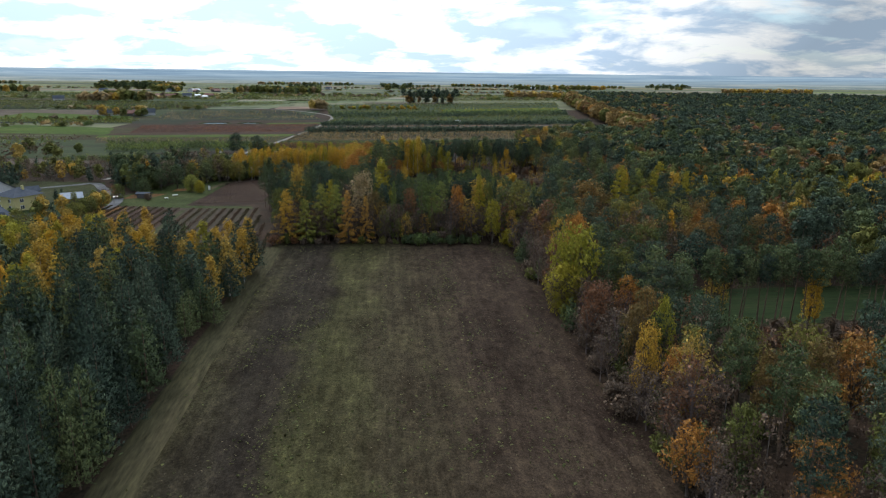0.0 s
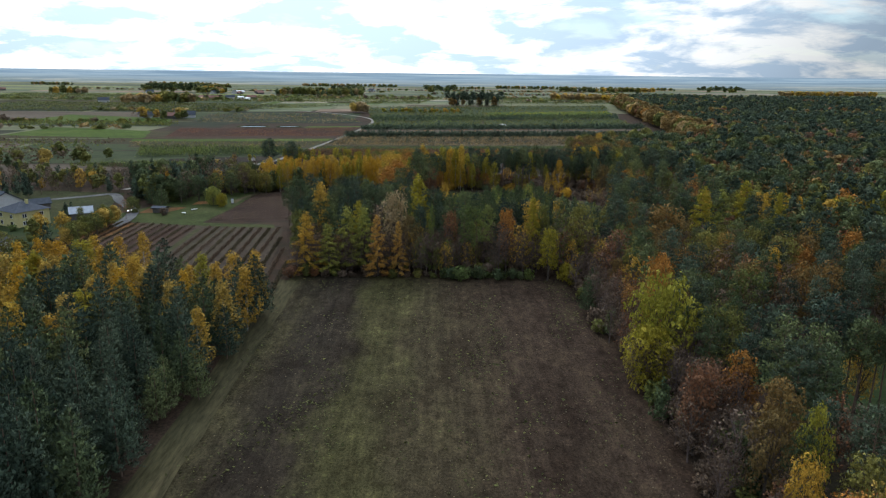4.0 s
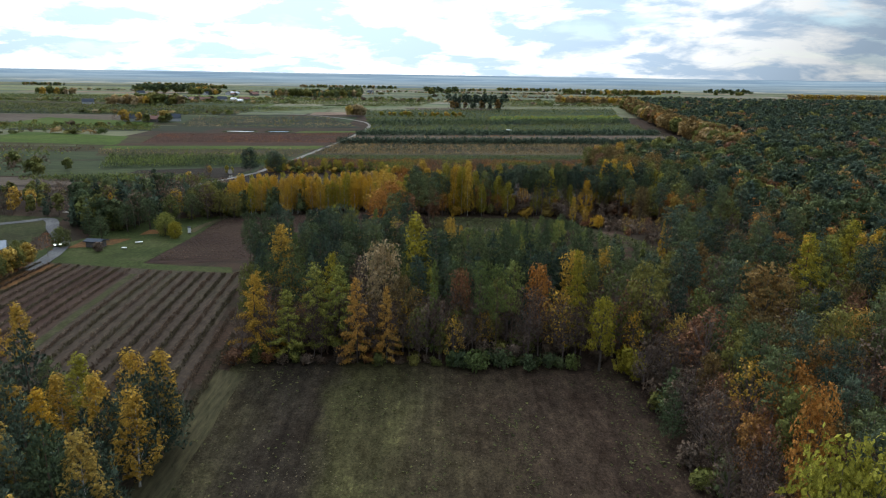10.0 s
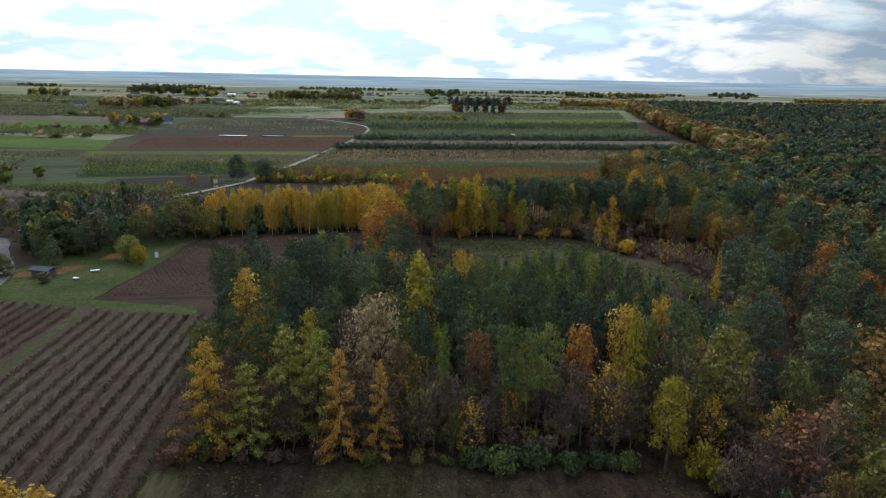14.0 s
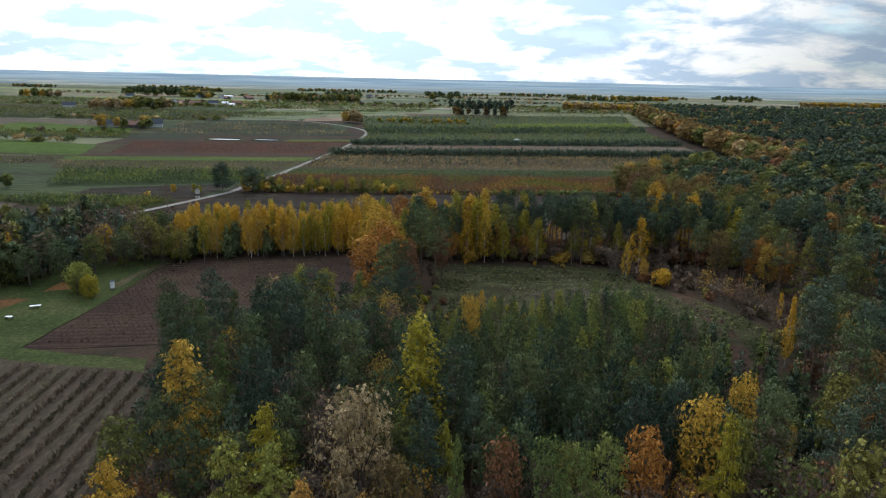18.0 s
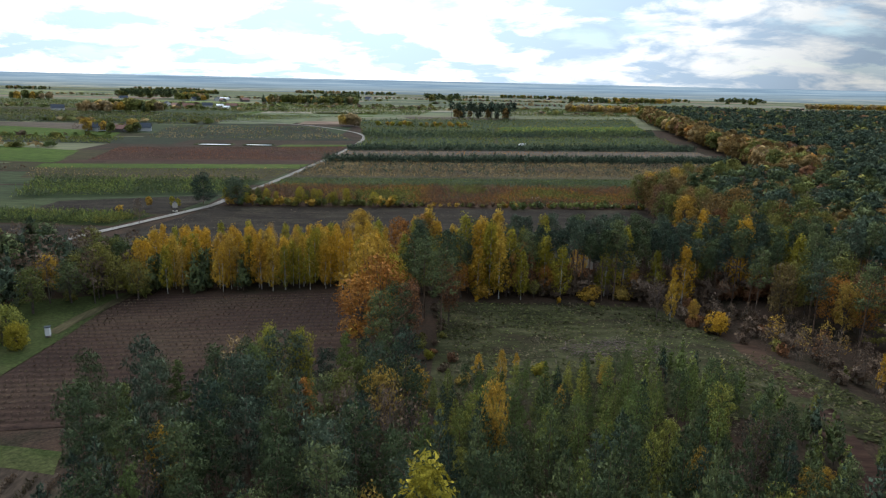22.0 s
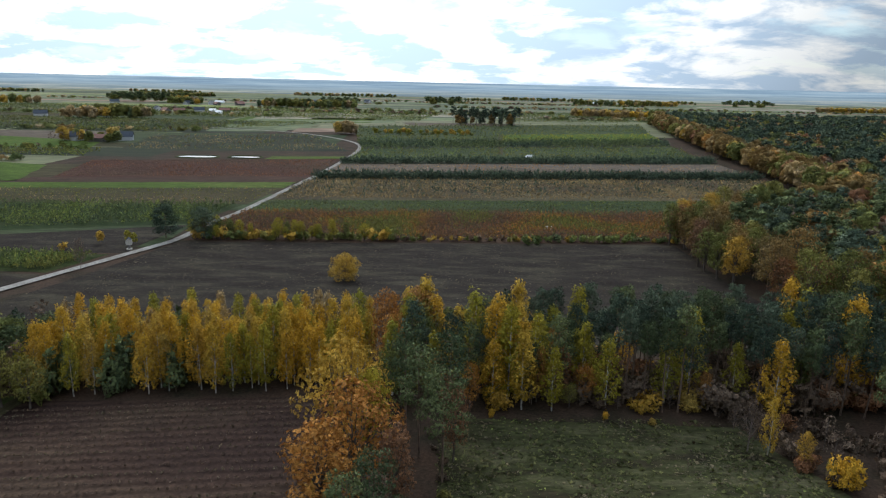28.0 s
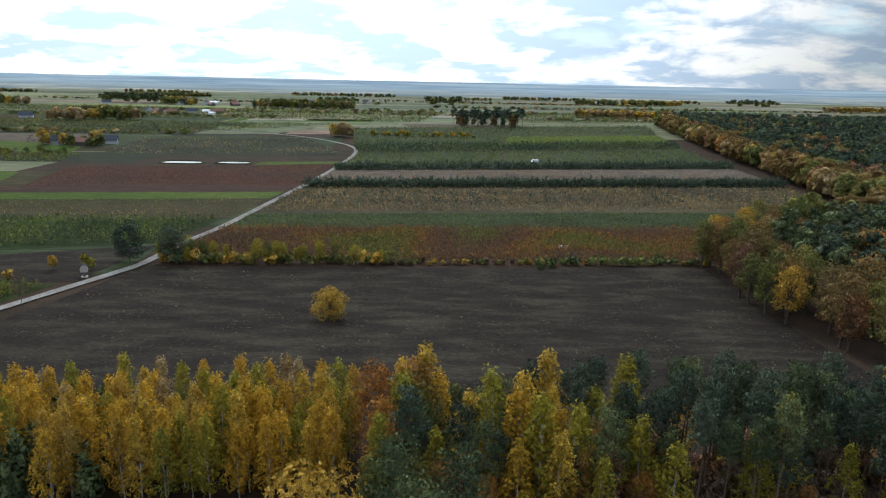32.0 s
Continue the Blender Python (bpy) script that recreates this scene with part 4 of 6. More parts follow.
def far_clumps(kind, hue, x, y, h, wide=1.0, trunk=False):
    """A distant tree: a crown of uneven, overlapping foliage clumps with a ragged outline."""
    H, W = SIZE[kind]
    w, z0 = W * h / H * wide, gz(x, y)
    if kind == "scots":
        spots = [(0.0, 0.0, 0.90, 0.30, 0.55)] + [(0.55, 1.3 * k, 0.60 + 0.06 * k, 0.27, 0.8) for k in range(6)]
    elif kind == "spruce":
        spots = [(0.1, 2.4 * k, 0.22 + 0.19 * k, 0.46 - 0.095 * k, 1.3) for k in range(4)]
    else:
        spots = [(0.0, 0.0, 0.84, 0.32, 0.8)] + [(0.62, 1.26 * k, 0.60 + 0.07 * (k % 3), 0.29, 0.95) for k in range(5)] + [(0.45, 3.1 * k + 0.5, 0.32, 0.32, 1.0) for k in range(2)]
    bag = clumps.setdefault(hue, ([], [], [], []))
    tint, turn = wr.uniform(), wr.uniform(0, 6.28)
    for off, an, u, rad, squash in spots:
        R = rad * w * wr.uniform(0.8, 1.2)
        o = off * w * 0.5 * wr.uniform(0.8, 1.15)
        c = np.array([x + o * math.cos(an + turn), y + o * math.sin(an + turn), z0 + h * u + wr.normal() * 0.03 * h])
        a = np.arange(6) * 1.0472 + wr.uniform(0, 1)
        d = np.vstack([np.column_stack([0.86 * np.cos(a), 0.86 * np.sin(a), np.full(6, -0.5)]), np.column_stack([0.80 * np.cos(a + 0.5), 0.80 * np.sin(a + 0.5), np.full(6, 0.5)]), [[0, 0, 1.0]]])
        bag[0].append(c + d * (R, R, R * squash) * wr.uniform(0.72, 1.25, (13, 1)))
        bag[1].append(CLUMP + 13 * len(bag[1]))
        bag[2].append(np.full(13, tint))
        bag[3].append(d + (0, 0, -0.08) + wr.normal(size=d.shape) * 0.55)
    if trunk:
        stems.limb([(x, y, z0 - 0.1), (x, y, z0 + h * 0.8)], 0.014 * h, 0.004 * h, 3)


CLUMP = np.array([(k, (k + 1) % 6, 6 + (k + 1) % 6, 6 + k) for k in range(6)] + [(12, 6 + k, 6 + k + 1, 6 + (k + 2) % 6) for k in (0, 2, 4)])
LIMIT = dict(high_pine=190, fruit=20, veteran=10, scots=290, spruce=290, broadleaf=340, birch=270, bare=220, bush=210, larch=70)


def raise_all():
    """The trees nearest to the flight line become things; the rest join the woodland."""
    for kind in MAKERS:
        mine = [o for o in orders if o[0] == kind]
        mine.sort(key=lambda o: math.hypot(o[2], max(0.0, 150 - o[3]) * 0.3 + max(0.0, o[3] - 300) * 0.8) * (10 / o[4] if kind == "spruce" else 1) * (0.5 if "ploughed" in o[6] else 1) * (0.3 if "lane and road" in o[6] else 1))
        for o in mine[:LIMIT[kind]]:
            raise_tree(*o)
        for kind_, hue, x, y, h, wide, group, v, turn in mine[LIMIT[kind]:]:
            if kind in ("scots", "broadleaf", "spruce"):
                far_clumps(kind_, hue, x, y, h * 0.97, wide * 0.92)
            far_tree(kind_, hue, x, y, h, wide, 60 if kind == "bush" else (360 if y < 175 and x < 115 else (240 if y < 270 else 130)), True, v, turn)


def finish_woodland():
    for hue, (verts, quads, tints, faces) in clumps.items():
        me = mesh_of("far_woods", np.vstack(verts), np.vstack(quads), leaf("far_clumps_" + hue, HUES[hue], "tint", 0.05, 2.2, 0.48, 0.8))
        at = me.attributes.new("tint", "FLOAT", "POINT")
        at.data.foreach_set("value", np.concatenate(tints).astype(np.float32))
        N = np.vstack(faces)
        me.normals_split_custom_set_from_vertices((N / np.linalg.norm(N, axis=1)[:, None]).tolist())
        tagged(new("far_woods", me), "distant " + TINTED[hue] + " tree crowns of the large forest", "woods", kind="stuff")
    for hue, (corners, tints, faces) in woodland.items():
        V = np.vstack([c.reshape(-1, 3) for c in corners])
        me = mesh_of("woodland", V, np.arange(len(V)).reshape(-1, 4), leaf("far_leaves_" + hue, HUES[hue], "tint", 0.08 if hue in ("pine", "spruce") else 0.16, 4.0, 0.46, 0.8))
        at = me.attributes.new("tint", "FLOAT", "POINT")
        at.data.foreach_set("value", np.repeat(np.concatenate(tints), 4).astype(np.float32))
        set_normals(me, np.vstack(faces))
        tagged(new("woodland_crowns", me), "crowns of " + TINTED[hue] + " trees in the woods beyond", "woods", kind="stuff")
    tagged(new("woodland_trunks", stems.mesh("woodland_trunks", M["bark_dark"])), "dark trunks of the woods beyond", "woods", kind="stuff")


def scatter(x0, x1, y0, y1, gap, seed, inside=None):
    r = np.random.default_rng(seed)
    out = []
    for j, y in enumerate(np.arange(y0, y1, gap * 0.88)):
        for x in np.arange(x0 + (j % 2) * gap / 2, x1, gap):
            px, py = x + r.uniform(-0.34, 0.34) * gap, y + r.uniform(-0.34, 0.34) * gap
            if inside is None or inside(px, py):
                out.append((px, py, r))
    return out


def choose(r, table):
    u = r.uniform(0, sum(w for w, *_ in table))
    for w, *rest in table:
        u -= w
        if u <= 0:
            return rest
    return table[-1][1:]


# ---- the woods ----
# pine plantation west of the meadow
for x, y, r in scatter(-78, -28.5, 36, 153, 4.45, 1, lambda x, y: x < (-29.6 if y > 112 else -31.0) and x > -36 - 0.33 * y + 2 - (6 if y > 100 else 0)):
    edge = x > -37
    if (y > 116 + 1.0 * min(0.0, x + 52) and x < -50 and noise.noise(Vector((x * 0.09, y * 0.09, 4.0))) > -0.06) or (y > 139 and x < -35 and r.uniform() < 0.55):
        plant("birch", choose(r, [(3, "yellow"), (5, "gold"), (0.5, "lime")])[0], x, y, r.uniform(9, 12), 1.3, "birches among the pines")
    else:
        plant("spruce", "spruce" if r.uniform() < 0.75 else "pine", x, y, r.uniform(8.5, 14.4) - (1.0 if edge else 0), 0.98, "plantation of young pines")

for x, y, h in [(-32.0, 121, 10.5), (-31.0, 130, 11.5), (-30.0, 139, 11.5), (-30.5, 148, 12), (-40, 132, 11)]:
    plant("birch", "gold", x, y, h, 1.25, "birches among the pines")

# front row of the middle wood, facing the meadow
for kind, hue, x, y, h, w in [
        ("larch", "gold", -26.0, 175, 14.5, 1.05), ("larch", "moss", -21.0, 174.0, 12, 1.15), ("larch", "moss", -17.0, 177, 15.5, 1.05), ("larch", "moss", -13.3, 176.5, 15.5, 1.0), ("larch", "gold", -24.8, 189.5, 19.2, 1.1), ("larch", "lime", -15.0, 182, 16, 0.9), ("broadleaf", "bronze", -3.0, 177.5, 13.5, 0.7), ("spruce", "spruce", -30.5, 192, 11, 1.1),
        ("larch", "amber", -10.0, 172.6, 14.5, 0.74), ("larch", "amber", -5.4, 172.8, 13.0, 0.72), ("broadleaf", "tan", -6.5, 181, 18.5, 0.72), ("bare", "tan", -8.5, 184, 15, 0.9),
        ("birch", "lime", -1.5, 195, 19, 1.1), ("bare", "brown", -11, 190, 13, 1.0), ("broadleaf", "olive", -29, 184, 13.5, 0.8), ("bare", "olive", -0.5, 173.5, 9, 0.9),
        ("larch", "green", 2.0, 176, 16.5, 0.42), ("broadleaf", "olive", 3.2, 173.5, 7, 0.7), ("scots", "green", 9.6, 176.5, 16, 0.62), ("scots", "green", 12.0, 176, 15.5, 0.6), ("scots", "green", 14.6, 176.5, 16, 0.66),
        ("broadleaf", "rust", 6.4, 180, 14, 0.62), ("broadleaf", "orange", 19.5, 181.5, 14.5, 0.72), ("larch", "lime", 24.8, 177.2, 18.2, 0.62), ("broadleaf", "olive", 28.0, 182, 15.5, 0.55), ("bare", "gold", 5.0, 173.0, 7.5, 1.0),
        ("broadleaf", "lime", 27.6, 170.5, 12.5, 0.8), ("bare", "gold", 21.5, 175, 11.5, 0.9), ("bare", "olive", 31.0, 176, 14, 1.0), ("broadleaf", "olive", 35.2, 174.5, 17.2, 0.8), ("bare", "brown", 17.0, 174.5, 12, 0.9), ("scots", "spruce", 38.0, 183, 15.5, 0.8), ("bare", "brown", 36.5, 174, 11, 1.1), ("bare", "rust", 35, 179, 12, 1.0), ("scots", "spruce", 41.0, 176, 12, 0.9), ("bare", "gold", 38.5, 168, 10, 1.0),
        ("bare", "brown", -27.8, 173, 8, 1.0), ("bush", "rust", -28.8, 171.3, 3.2, 1.0), ("bush", "lime", 31.5, 169.5, 5.0, 0.7), ("bush", "lime", 32.5, 166.5, 4.0, 0.7), ("bare", "yellow", 33, 172, 9, 0.8)]:
    plant(kind, hue, x, y, h, w, "trees along the head of the meadow")
for k in range(13):
    plant("bush", "pine" if k % 3 else "green", 4.5 + 1.55 * k + tr.uniform(-0.6, 0.6), 171.2 + tr.uniform(-0.8, 1.4), (3.6 if k < 6 else 2.5) * tr.uniform(0.65, 1.25), 0.85, "green hedge at the edge of the wood")
for k in range(14):
    plant("bush", choose(tr, [(2, "brown"), (2, "olive"), (1, "rust")])[0], -26 + 2.2 * k + tr.uniform(-0.7, 0.7), 172.2 + tr.uniform(-0.5, 0.8), tr.uniform(1.4, 2.4), 0.9, "undergrowth at the edge of the wood")

for x, y, r in scatter(-26, 44, 174.5, 184, 2.7, 22):
    kind, hue, h = choose(r, [(5, "bare", "brown", 8.5), (2, "bush", "brown", 3), (1.2, "bush", "olive", 3), (1.2, "bare", "rust", 8), (1, "bare", "gold", 8), (0.7, "broadleaf", "olive", 8)])
    plant(kind, hue, x, y, h * r.uniform(0.8, 1.25), 0.95, "undergrowth behind the first trees")

# middle wood behind the front row
for x, y, r in scatter(-44, 40, 183, 240, 4.4, 2, lambda x, y: x > -26 - 0.33 * (y - 172) + 3 and x < 37.5 + 0.12 * (y - 172) and not (x > -2 and y > 196) and not (x < -26 and y > 232)):
    kind, hue, h = choose(r, [(7, "scots", "pine", 13.5), (5, "scots", "spruce", 14), (3, "spruce", "spruce", 12), (2.6, "bare", "brown", 11), (1.0, "broadleaf", "olive", 11), (0.5, "broadleaf", "gold", 11), (0.25, "birch", "lime", 12), (0.3, "broadleaf", "orange", 11), (0.8, "larch", "green", 12), (0.8, "scots", "green", 13)])
    plant(kind, hue, x, y, h * r.uniform(0.82, 1.16) * float(np.interp(y, [183, 205, 240], [1.0, 1.08, 0.98])), 0.78, "mixed trees of the middle wood")
# young pines on the mound
for x, y, r in scatter(-4, 50, 196, 246, 3.45, 3, lambda x, y: y < 247 - 0.011 * (x - 20) ** 2 - (0.9 * (x - 33) if x > 33 else 0)):
    kind, hue, h = choose(r, [(6, "spruce", "pine", 8.8), (3, "scots", "pine", 9.2), (3.0, "spruce", "spruce", 8.8), (2.0, "spruce", "green", 7.4), (0.5, "broadleaf", "gold", 7), (0.35, "birch", "lime", 8), (0.7, "bare", "brown", 7), (0.8, "broadleaf", "moss", 6.5)])
    if y > 212 and hue in ("pine", "spruce") and r.uniform() < 0.3 + 0.4 * float(ease(212, 232, y)):
        hue = "green" if r.uniform() < 0.75 else "moss"
    plant(kind, hue, x, y, h * r.uniform(0.8, 1.15) * float(np.interp(y, [196, 212, 228, 246], [1.55, 1.35, 0.9, 0.5])) * (1 - 0.42 * float(ease(31, 40, x))), 0.72, "young pines on the mound")
for kind, hue, x, y, h, w in [("broadleaf", "gold", 26.0, 184.5, 16.0, 0.75), ("broadleaf", "gold", 33.5, 193.5, 14.2, 0.62), ("bare", "brown", 33, 186, 12, 1.0), ("broadleaf", "olive", 27, 186, 13, 0.8),
                              ("birch", "yellow", 6, 250, 3.6, 1.3), ("birch", "gold", 9, 246, 5.5, 1.2), ("birch", "yellow", 12, 252, 2.6, 1.4), ("bush", "lime", 15, 249, 2.2, 0.9), ("bush", "gold", 3.5, 247, 2.0, 0.9),
                              ("broadleaf", "gold", 5.5, 219, 14.2, 0.5), ("broadleaf", "gold", -3, 236, 8.5, 0.7), ("bush", "yellow", 8.0, 287.5, 1.5, 0.6), ("bush", "yellow", 25.0, 287, 1.5, 0.6), ("bush", "gold", 31.5, 285.5, 1.3, 0.7)]:
    plant(kind, hue, x, y, h, w, "single trees about the mound")

# belt of oaks and pines between the brown field and the mound meadow
for kind, hue, x, y, h, w in [("scots", "pine", -9.0, 249.5, 14.2, 0.95), ("scots", "pine", -6.5, 254, 14, 0.9), ("broadleaf", "orange", -13.0, 261, 13.5, 1.25), ("broadleaf", "orange", -10.0, 268, 15, 1.25), ("broadleaf", "rust", -5.0, 263, 12, 0.85),
                              ("broadleaf", "gold", -12.5, 277, 16.8, 1.1), ("broadleaf", "lime", -8.5, 274, 14.0, 0.7), ("scots", "pine", 0.5, 270, 15.5, 0.95), ("scots", "pine", -2.5, 276, 16, 1.0), ("scots", "pine", -4.5, 283, 16, 1.0), ("scots", "pine", 1.5, 282, 15.5, 1.0), ("broadleaf", "rust", 2.0, 275, 11.5, 0.6),
                              ("bare", "brown", -6.0, 258, 9, 0.9), ("bush", "olive", -3.0, 262, 2.5, 0.8), ("bush", "lime", -1.5, 257, 2.0, 0.7), ("bush", "brown", -12.0, 256, 2.5, 0.9), ("bush", "gold", -14.5, 268, 2.4, 1.0), ("bush", "olive", -7, 247, 3.0, 0.9), ("bare", "olive", -11, 246, 8, 0.9), ("broadleaf", "lime", -18.6, 238, 13.0, 0.72), ("broadleaf", "moss", -23.0, 239, 12.8, 0.72), ("bare", "tan", -26.5, 238, 11.5, 1.0), ("spruce", "spruce", -30, 239, 9.5, 0.9), ("bare", "brown", -34, 234, 6.5, 1.0), ("spruce", "pine", -38, 226, 8, 1.1)]:
    plant(kind, hue, x, y, h, w, "belt of oaks and pines")

for k in range(12):
    plant("bush", choose(tr, [(2, "brown"), (1, "olive"), (1, "rust")])[0], 0.5 + tr.uniform(-2.2, 1.6), 241 + 3.7 * k, tr.uniform(0.8, 1.6), 1.1, "low scrub along the hill meadow")

# birch stand behind the brown field
for x, y, r in scatter(-68, -12, 297.5, 317, 2.9, 4):
    if y < 303 and min(abs(x + 62), abs(x + 52), abs(x + 41.5)) < 1.6:
        plant("spruce", "pine", x, y, r.uniform(8, 9.6), 1.0, "dark pines in the birch stand")
    elif y > 309 and r.uniform() < 0.28:
        plant("spruce", "pine", x, y, r.uniform(7.5, 10), 1.0, "dark pines in the birch stand")
    else:
        plant("birch", choose(r, [(6, "yellow"), (2.2, "gold"), (1.5, "lime")])[0] if y < 308 else choose(r, [(3, "yellow"), (2, "tan"), (2, "lime")])[0], x, y, r.uniform(9.2, 12.8), 0.98, "yellow birch stand")
# pine belt behind the mound meadow
for x, y, r in scatter(-8, 96, 289, 308, 3.5, 5, lambda x, y: y > 289 - (0.25 * max(0, x - 42))):
    front = y < 297
    if x < 25:
        kind, hue, h = choose(r, [(2.5, "scots", "pine", 14.5), (2.0, "high_pine", "spruce", 15), (2.5, "birch", "lime", 14), (2.6, "birch", "yellow", 14.5), (1.4, "broadleaf", "orange", 13), (1.0, "broadleaf", "olive", 14)])
    else:
        kind, hue, h = choose(r, [(4, "high_pine", "pine", 15.5), (5, "high_pine", "spruce", 15.5), (1.5, "scots", "spruce", 15), (1.0, "birch", "lime", 14), (0.5, "birch", "yellow", 15), (0.5, "broadleaf", "orange", 10), (0.5, "broadleaf", "olive", 14)])
    if front and kind == "broadleaf":
        h *= 0.7
    plant(kind, hue, x, y, h * r.uniform(0.68, 1.14), 1.12 if kind == "birch" else 0.85, "tall pine belt")
for kind, hue, x, y, h, w in [("broadleaf", "orange", -3, 306, 15.5, 0.95), ("birch", "yellow", 9, 296, 15.5, 1.1), ("birch", "lime", 6, 299, 16, 1.1), ("birch", "yellow", 13, 298, 14.5, 0.8), ("broadleaf", "orange", 15.5, 293, 9.5, 0.8), ("broadleaf", "rust", 19.5, 294, 9, 0.8), ("birch", "lime", -14, 310, 13, 1.0)]:
    plant(kind, hue, x, y, h, w, "tall pine belt")
for x, y, r in scatter(-4, 96, 291, 309, 3.6, 25):
    plant(*choose(r, [(4, "bush", "brown"), (2, "bare", "brown"), (1, "bush", "rust"), (0.7, "bush", "gold"), (0.8, "broadleaf", "olive")]), x, y, r.uniform(2.6, 5.2), 1.15, "undergrowth of the pine belt")
# shrubs and small trees below the mound, along the ride
for kind, hue, x, y, h, w in [("birch", "yellow", 44.5, 277, 8.5, 0.75), ("bare", "brown", 42.2, 278, 7.5, 1.0), ("broadleaf", "gold", 47.5, 273.5, 5.5, 0.75), ("bush", "yellow", 50.2, 268.5, 4.8, 0.75), ("birch", "yellow", 63, 243, 6.0, 0.7), ("bare", "gold", 56.5, 262, 5.5, 0.9), ("bare", "rust", 60, 253, 6, 0.9)]:
    plant(kind, hue, x, y, h, w, "saplings below the mound")
for x, y, r in scatter(40, 76, 236, 284, 3.4, 6, lambda x, y: x > 43 + 0.42 * (283 - y) * 0.9 and x < 58 + 0.45 * (286 - y)):
    kind, hue, h = choose(r, [(4, "bush", "brown", 2.4), (4, "bare", "brown", 4.6), (1, "bush", "rust", 2.2), (0.25, "bare", "gold", 4.5), (0.6, "bush", "olive", 2.0)])
    plant(kind, hue, x, y, h * r.uniform(0.8, 1.2), 1.0, "scrub below the mound")

# forest edge east of the meadow
for kind, hue, x, y, h, w in [("fruit", "lime", 36.6, 121.5, 15.5, 0.62), ("fruit", "lime", 33.6, 117.5, 9.5, 0.8), ("broadleaf", "orange", 38.5, 131.5, 17, 0.62), ("broadleaf", "orange", 43.0, 144, 14, 0.8), ("bare", "gold", 39.5, 147, 12, 1.0),
                              ("broadleaf", "rust", 33.6, 99.5, 12.2, 0.85), ("bare", "rust", 36.5, 104, 10.5, 1.1), ("bare", "brown", 35, 92, 10, 1.2), ("broadleaf", "lime", 39.2, 85.2, 14.5, 0.42), ("broadleaf", "gold", 34.2, 77.5, 13.6, 0.55), ("bare", "gold", 37.5, 72.0, 13.5, 1.0), ("broadleaf", "bronze", 36.5, 88, 12.5, 0.75),
                              ("high_pine", "spruce", 54, 109.5, 17.2, 1.25), ("broadleaf", "gold", 58.5, 108.5, 13.6, 0.6), ("scots", "spruce", 47, 99, 14.5, 1.0), ("scots", "spruce", 43, 107, 12.5, 1.0), ("scots", "pine", 42.5, 118, 12.5, 1.0), ("scots", "spruce", 45, 131, 13, 1.0),
                              ("bare", "rust", 36, 68, 12, 1.2), ("broadleaf", "olive", 38.0, 60, 11, 0.8), ("bare", "rust", 40.2, 162, 13.5, 1.15), ("broadleaf", "bronze", 53.5, 174.5, 17.2, 1.15), ("broadleaf", "gold", 63.5, 148, 12.6, 0.7), ("birch", "yellow", 66.5, 150, 13, 0.9), ("broadleaf", "amber", 63.5, 165, 13.0, 0.72), ("birch", "gold", 60.5, 166, 11.5, 0.8),
                              ("larch", "lime", 66, 185, 19.5, 0.95), ("larch", "lime", 84, 202, 18.5, 1.05), ("larch", "moss", 73, 190, 18, 1.0), ("birch", "yellow", 70, 193, 16.5, 0.8), ("larch", "lime", 90, 196, 16.5, 0.8), ("broadleaf", "gold", 88, 176, 14, 0.8), ("broadleaf", "yellow", 74, 105, 13, 0.6), ("broadleaf", "orange", 76, 214, 13, 0.9), ("broadleaf", "orange", 82, 236, 13, 0.9), ("birch", "yellow", 53.6, 222, 11, 0.5)]:
    plant(kind, hue, x, y, h, w, "trees at the forest edge")
for x, y, r in scatter(32.5, 40, 40, 166, 2.7, 7):
    kind, hue, h = choose(r, [(5, "bare", "brown", 7.5), (2, "bush", "brown", 3), (1.2, "bush", "olive", 3), (1.2, "spruce", "pine", 6.5), (0.7, "bare", "rust", 8), (0.5, "broadleaf", "orange", 8)])
    plant(kind, hue, x, y, h * r.uniform(0.8, 1.15), 1.0, "brushwood at the forest edge")


def forest_near(x, y):
    if 50 < x < 110 and 107 < y < 130:
        return False
    if 50 < x < 96 and 80 < y < 108:
        return False
    if y > 168 and x < 43 + 0.14 * (y - 168):
        return False
    if y > 232 and x < 60 + 0.5 * (283 - y):
        return False
    if y > 286 and x < 97:
        return False
    return x < 42 + 0.72 * y


for x, y, r in scatter(40, 150, 48, 330, 5.2, 8, lambda x, y: forest_near(x, y) and x < 150):
    kind, hue, h = choose(r, [(5.5, "scots", "pine", 14.5), (5.0, "scots", "spruce", 14.5), (4.0, "bare", "brown", 10.5), (2.4, "broadleaf", "olive", 12.5), (2.0, "broadleaf", "bronze", 12), (0.35, "broadleaf", "gold", 12), (0.8, "broadleaf", "orange", 12), (1.2, "broadleaf", "rust", 11), (0.5, "larch", "olive", 14), (1.0, "spruce", "spruce", 10), (1.3, "bare", "rust", 10.5)])
    plant(kind, hue, x, y, h * r.uniform(0.78, 1.18), 0.88, "mixed forest")
for x, y, r in scatter(54, 100, 106, 110, 3.6, 9):
    plant("high_pine", "spruce" if r.uniform() < 0.6 else "pine", x, y - 1.5, r.uniform(14, 17), 0.9, "pines before the clearing")
for x, y, r in scatter(52, 96, 84, 106, 4.4, 19):
    plant(*choose(r, [(3, "bush", "brown"), (2, "bare", "brown"), (1, "bush", "olive"), (1, "bush", "rust")]), x, y, r.uniform(2.5, 4.5), 1.1, "brushwood before the clearing")
for x, y, r in scatter(92, 172, 204, 214, 4.4, 29):
    plant("birch", choose(r, [(3, "yellow"), (2, "lime"), (2, "gold")])[0], x, y, r.uniform(11, 14), 1.0, "row of birches in the forest")
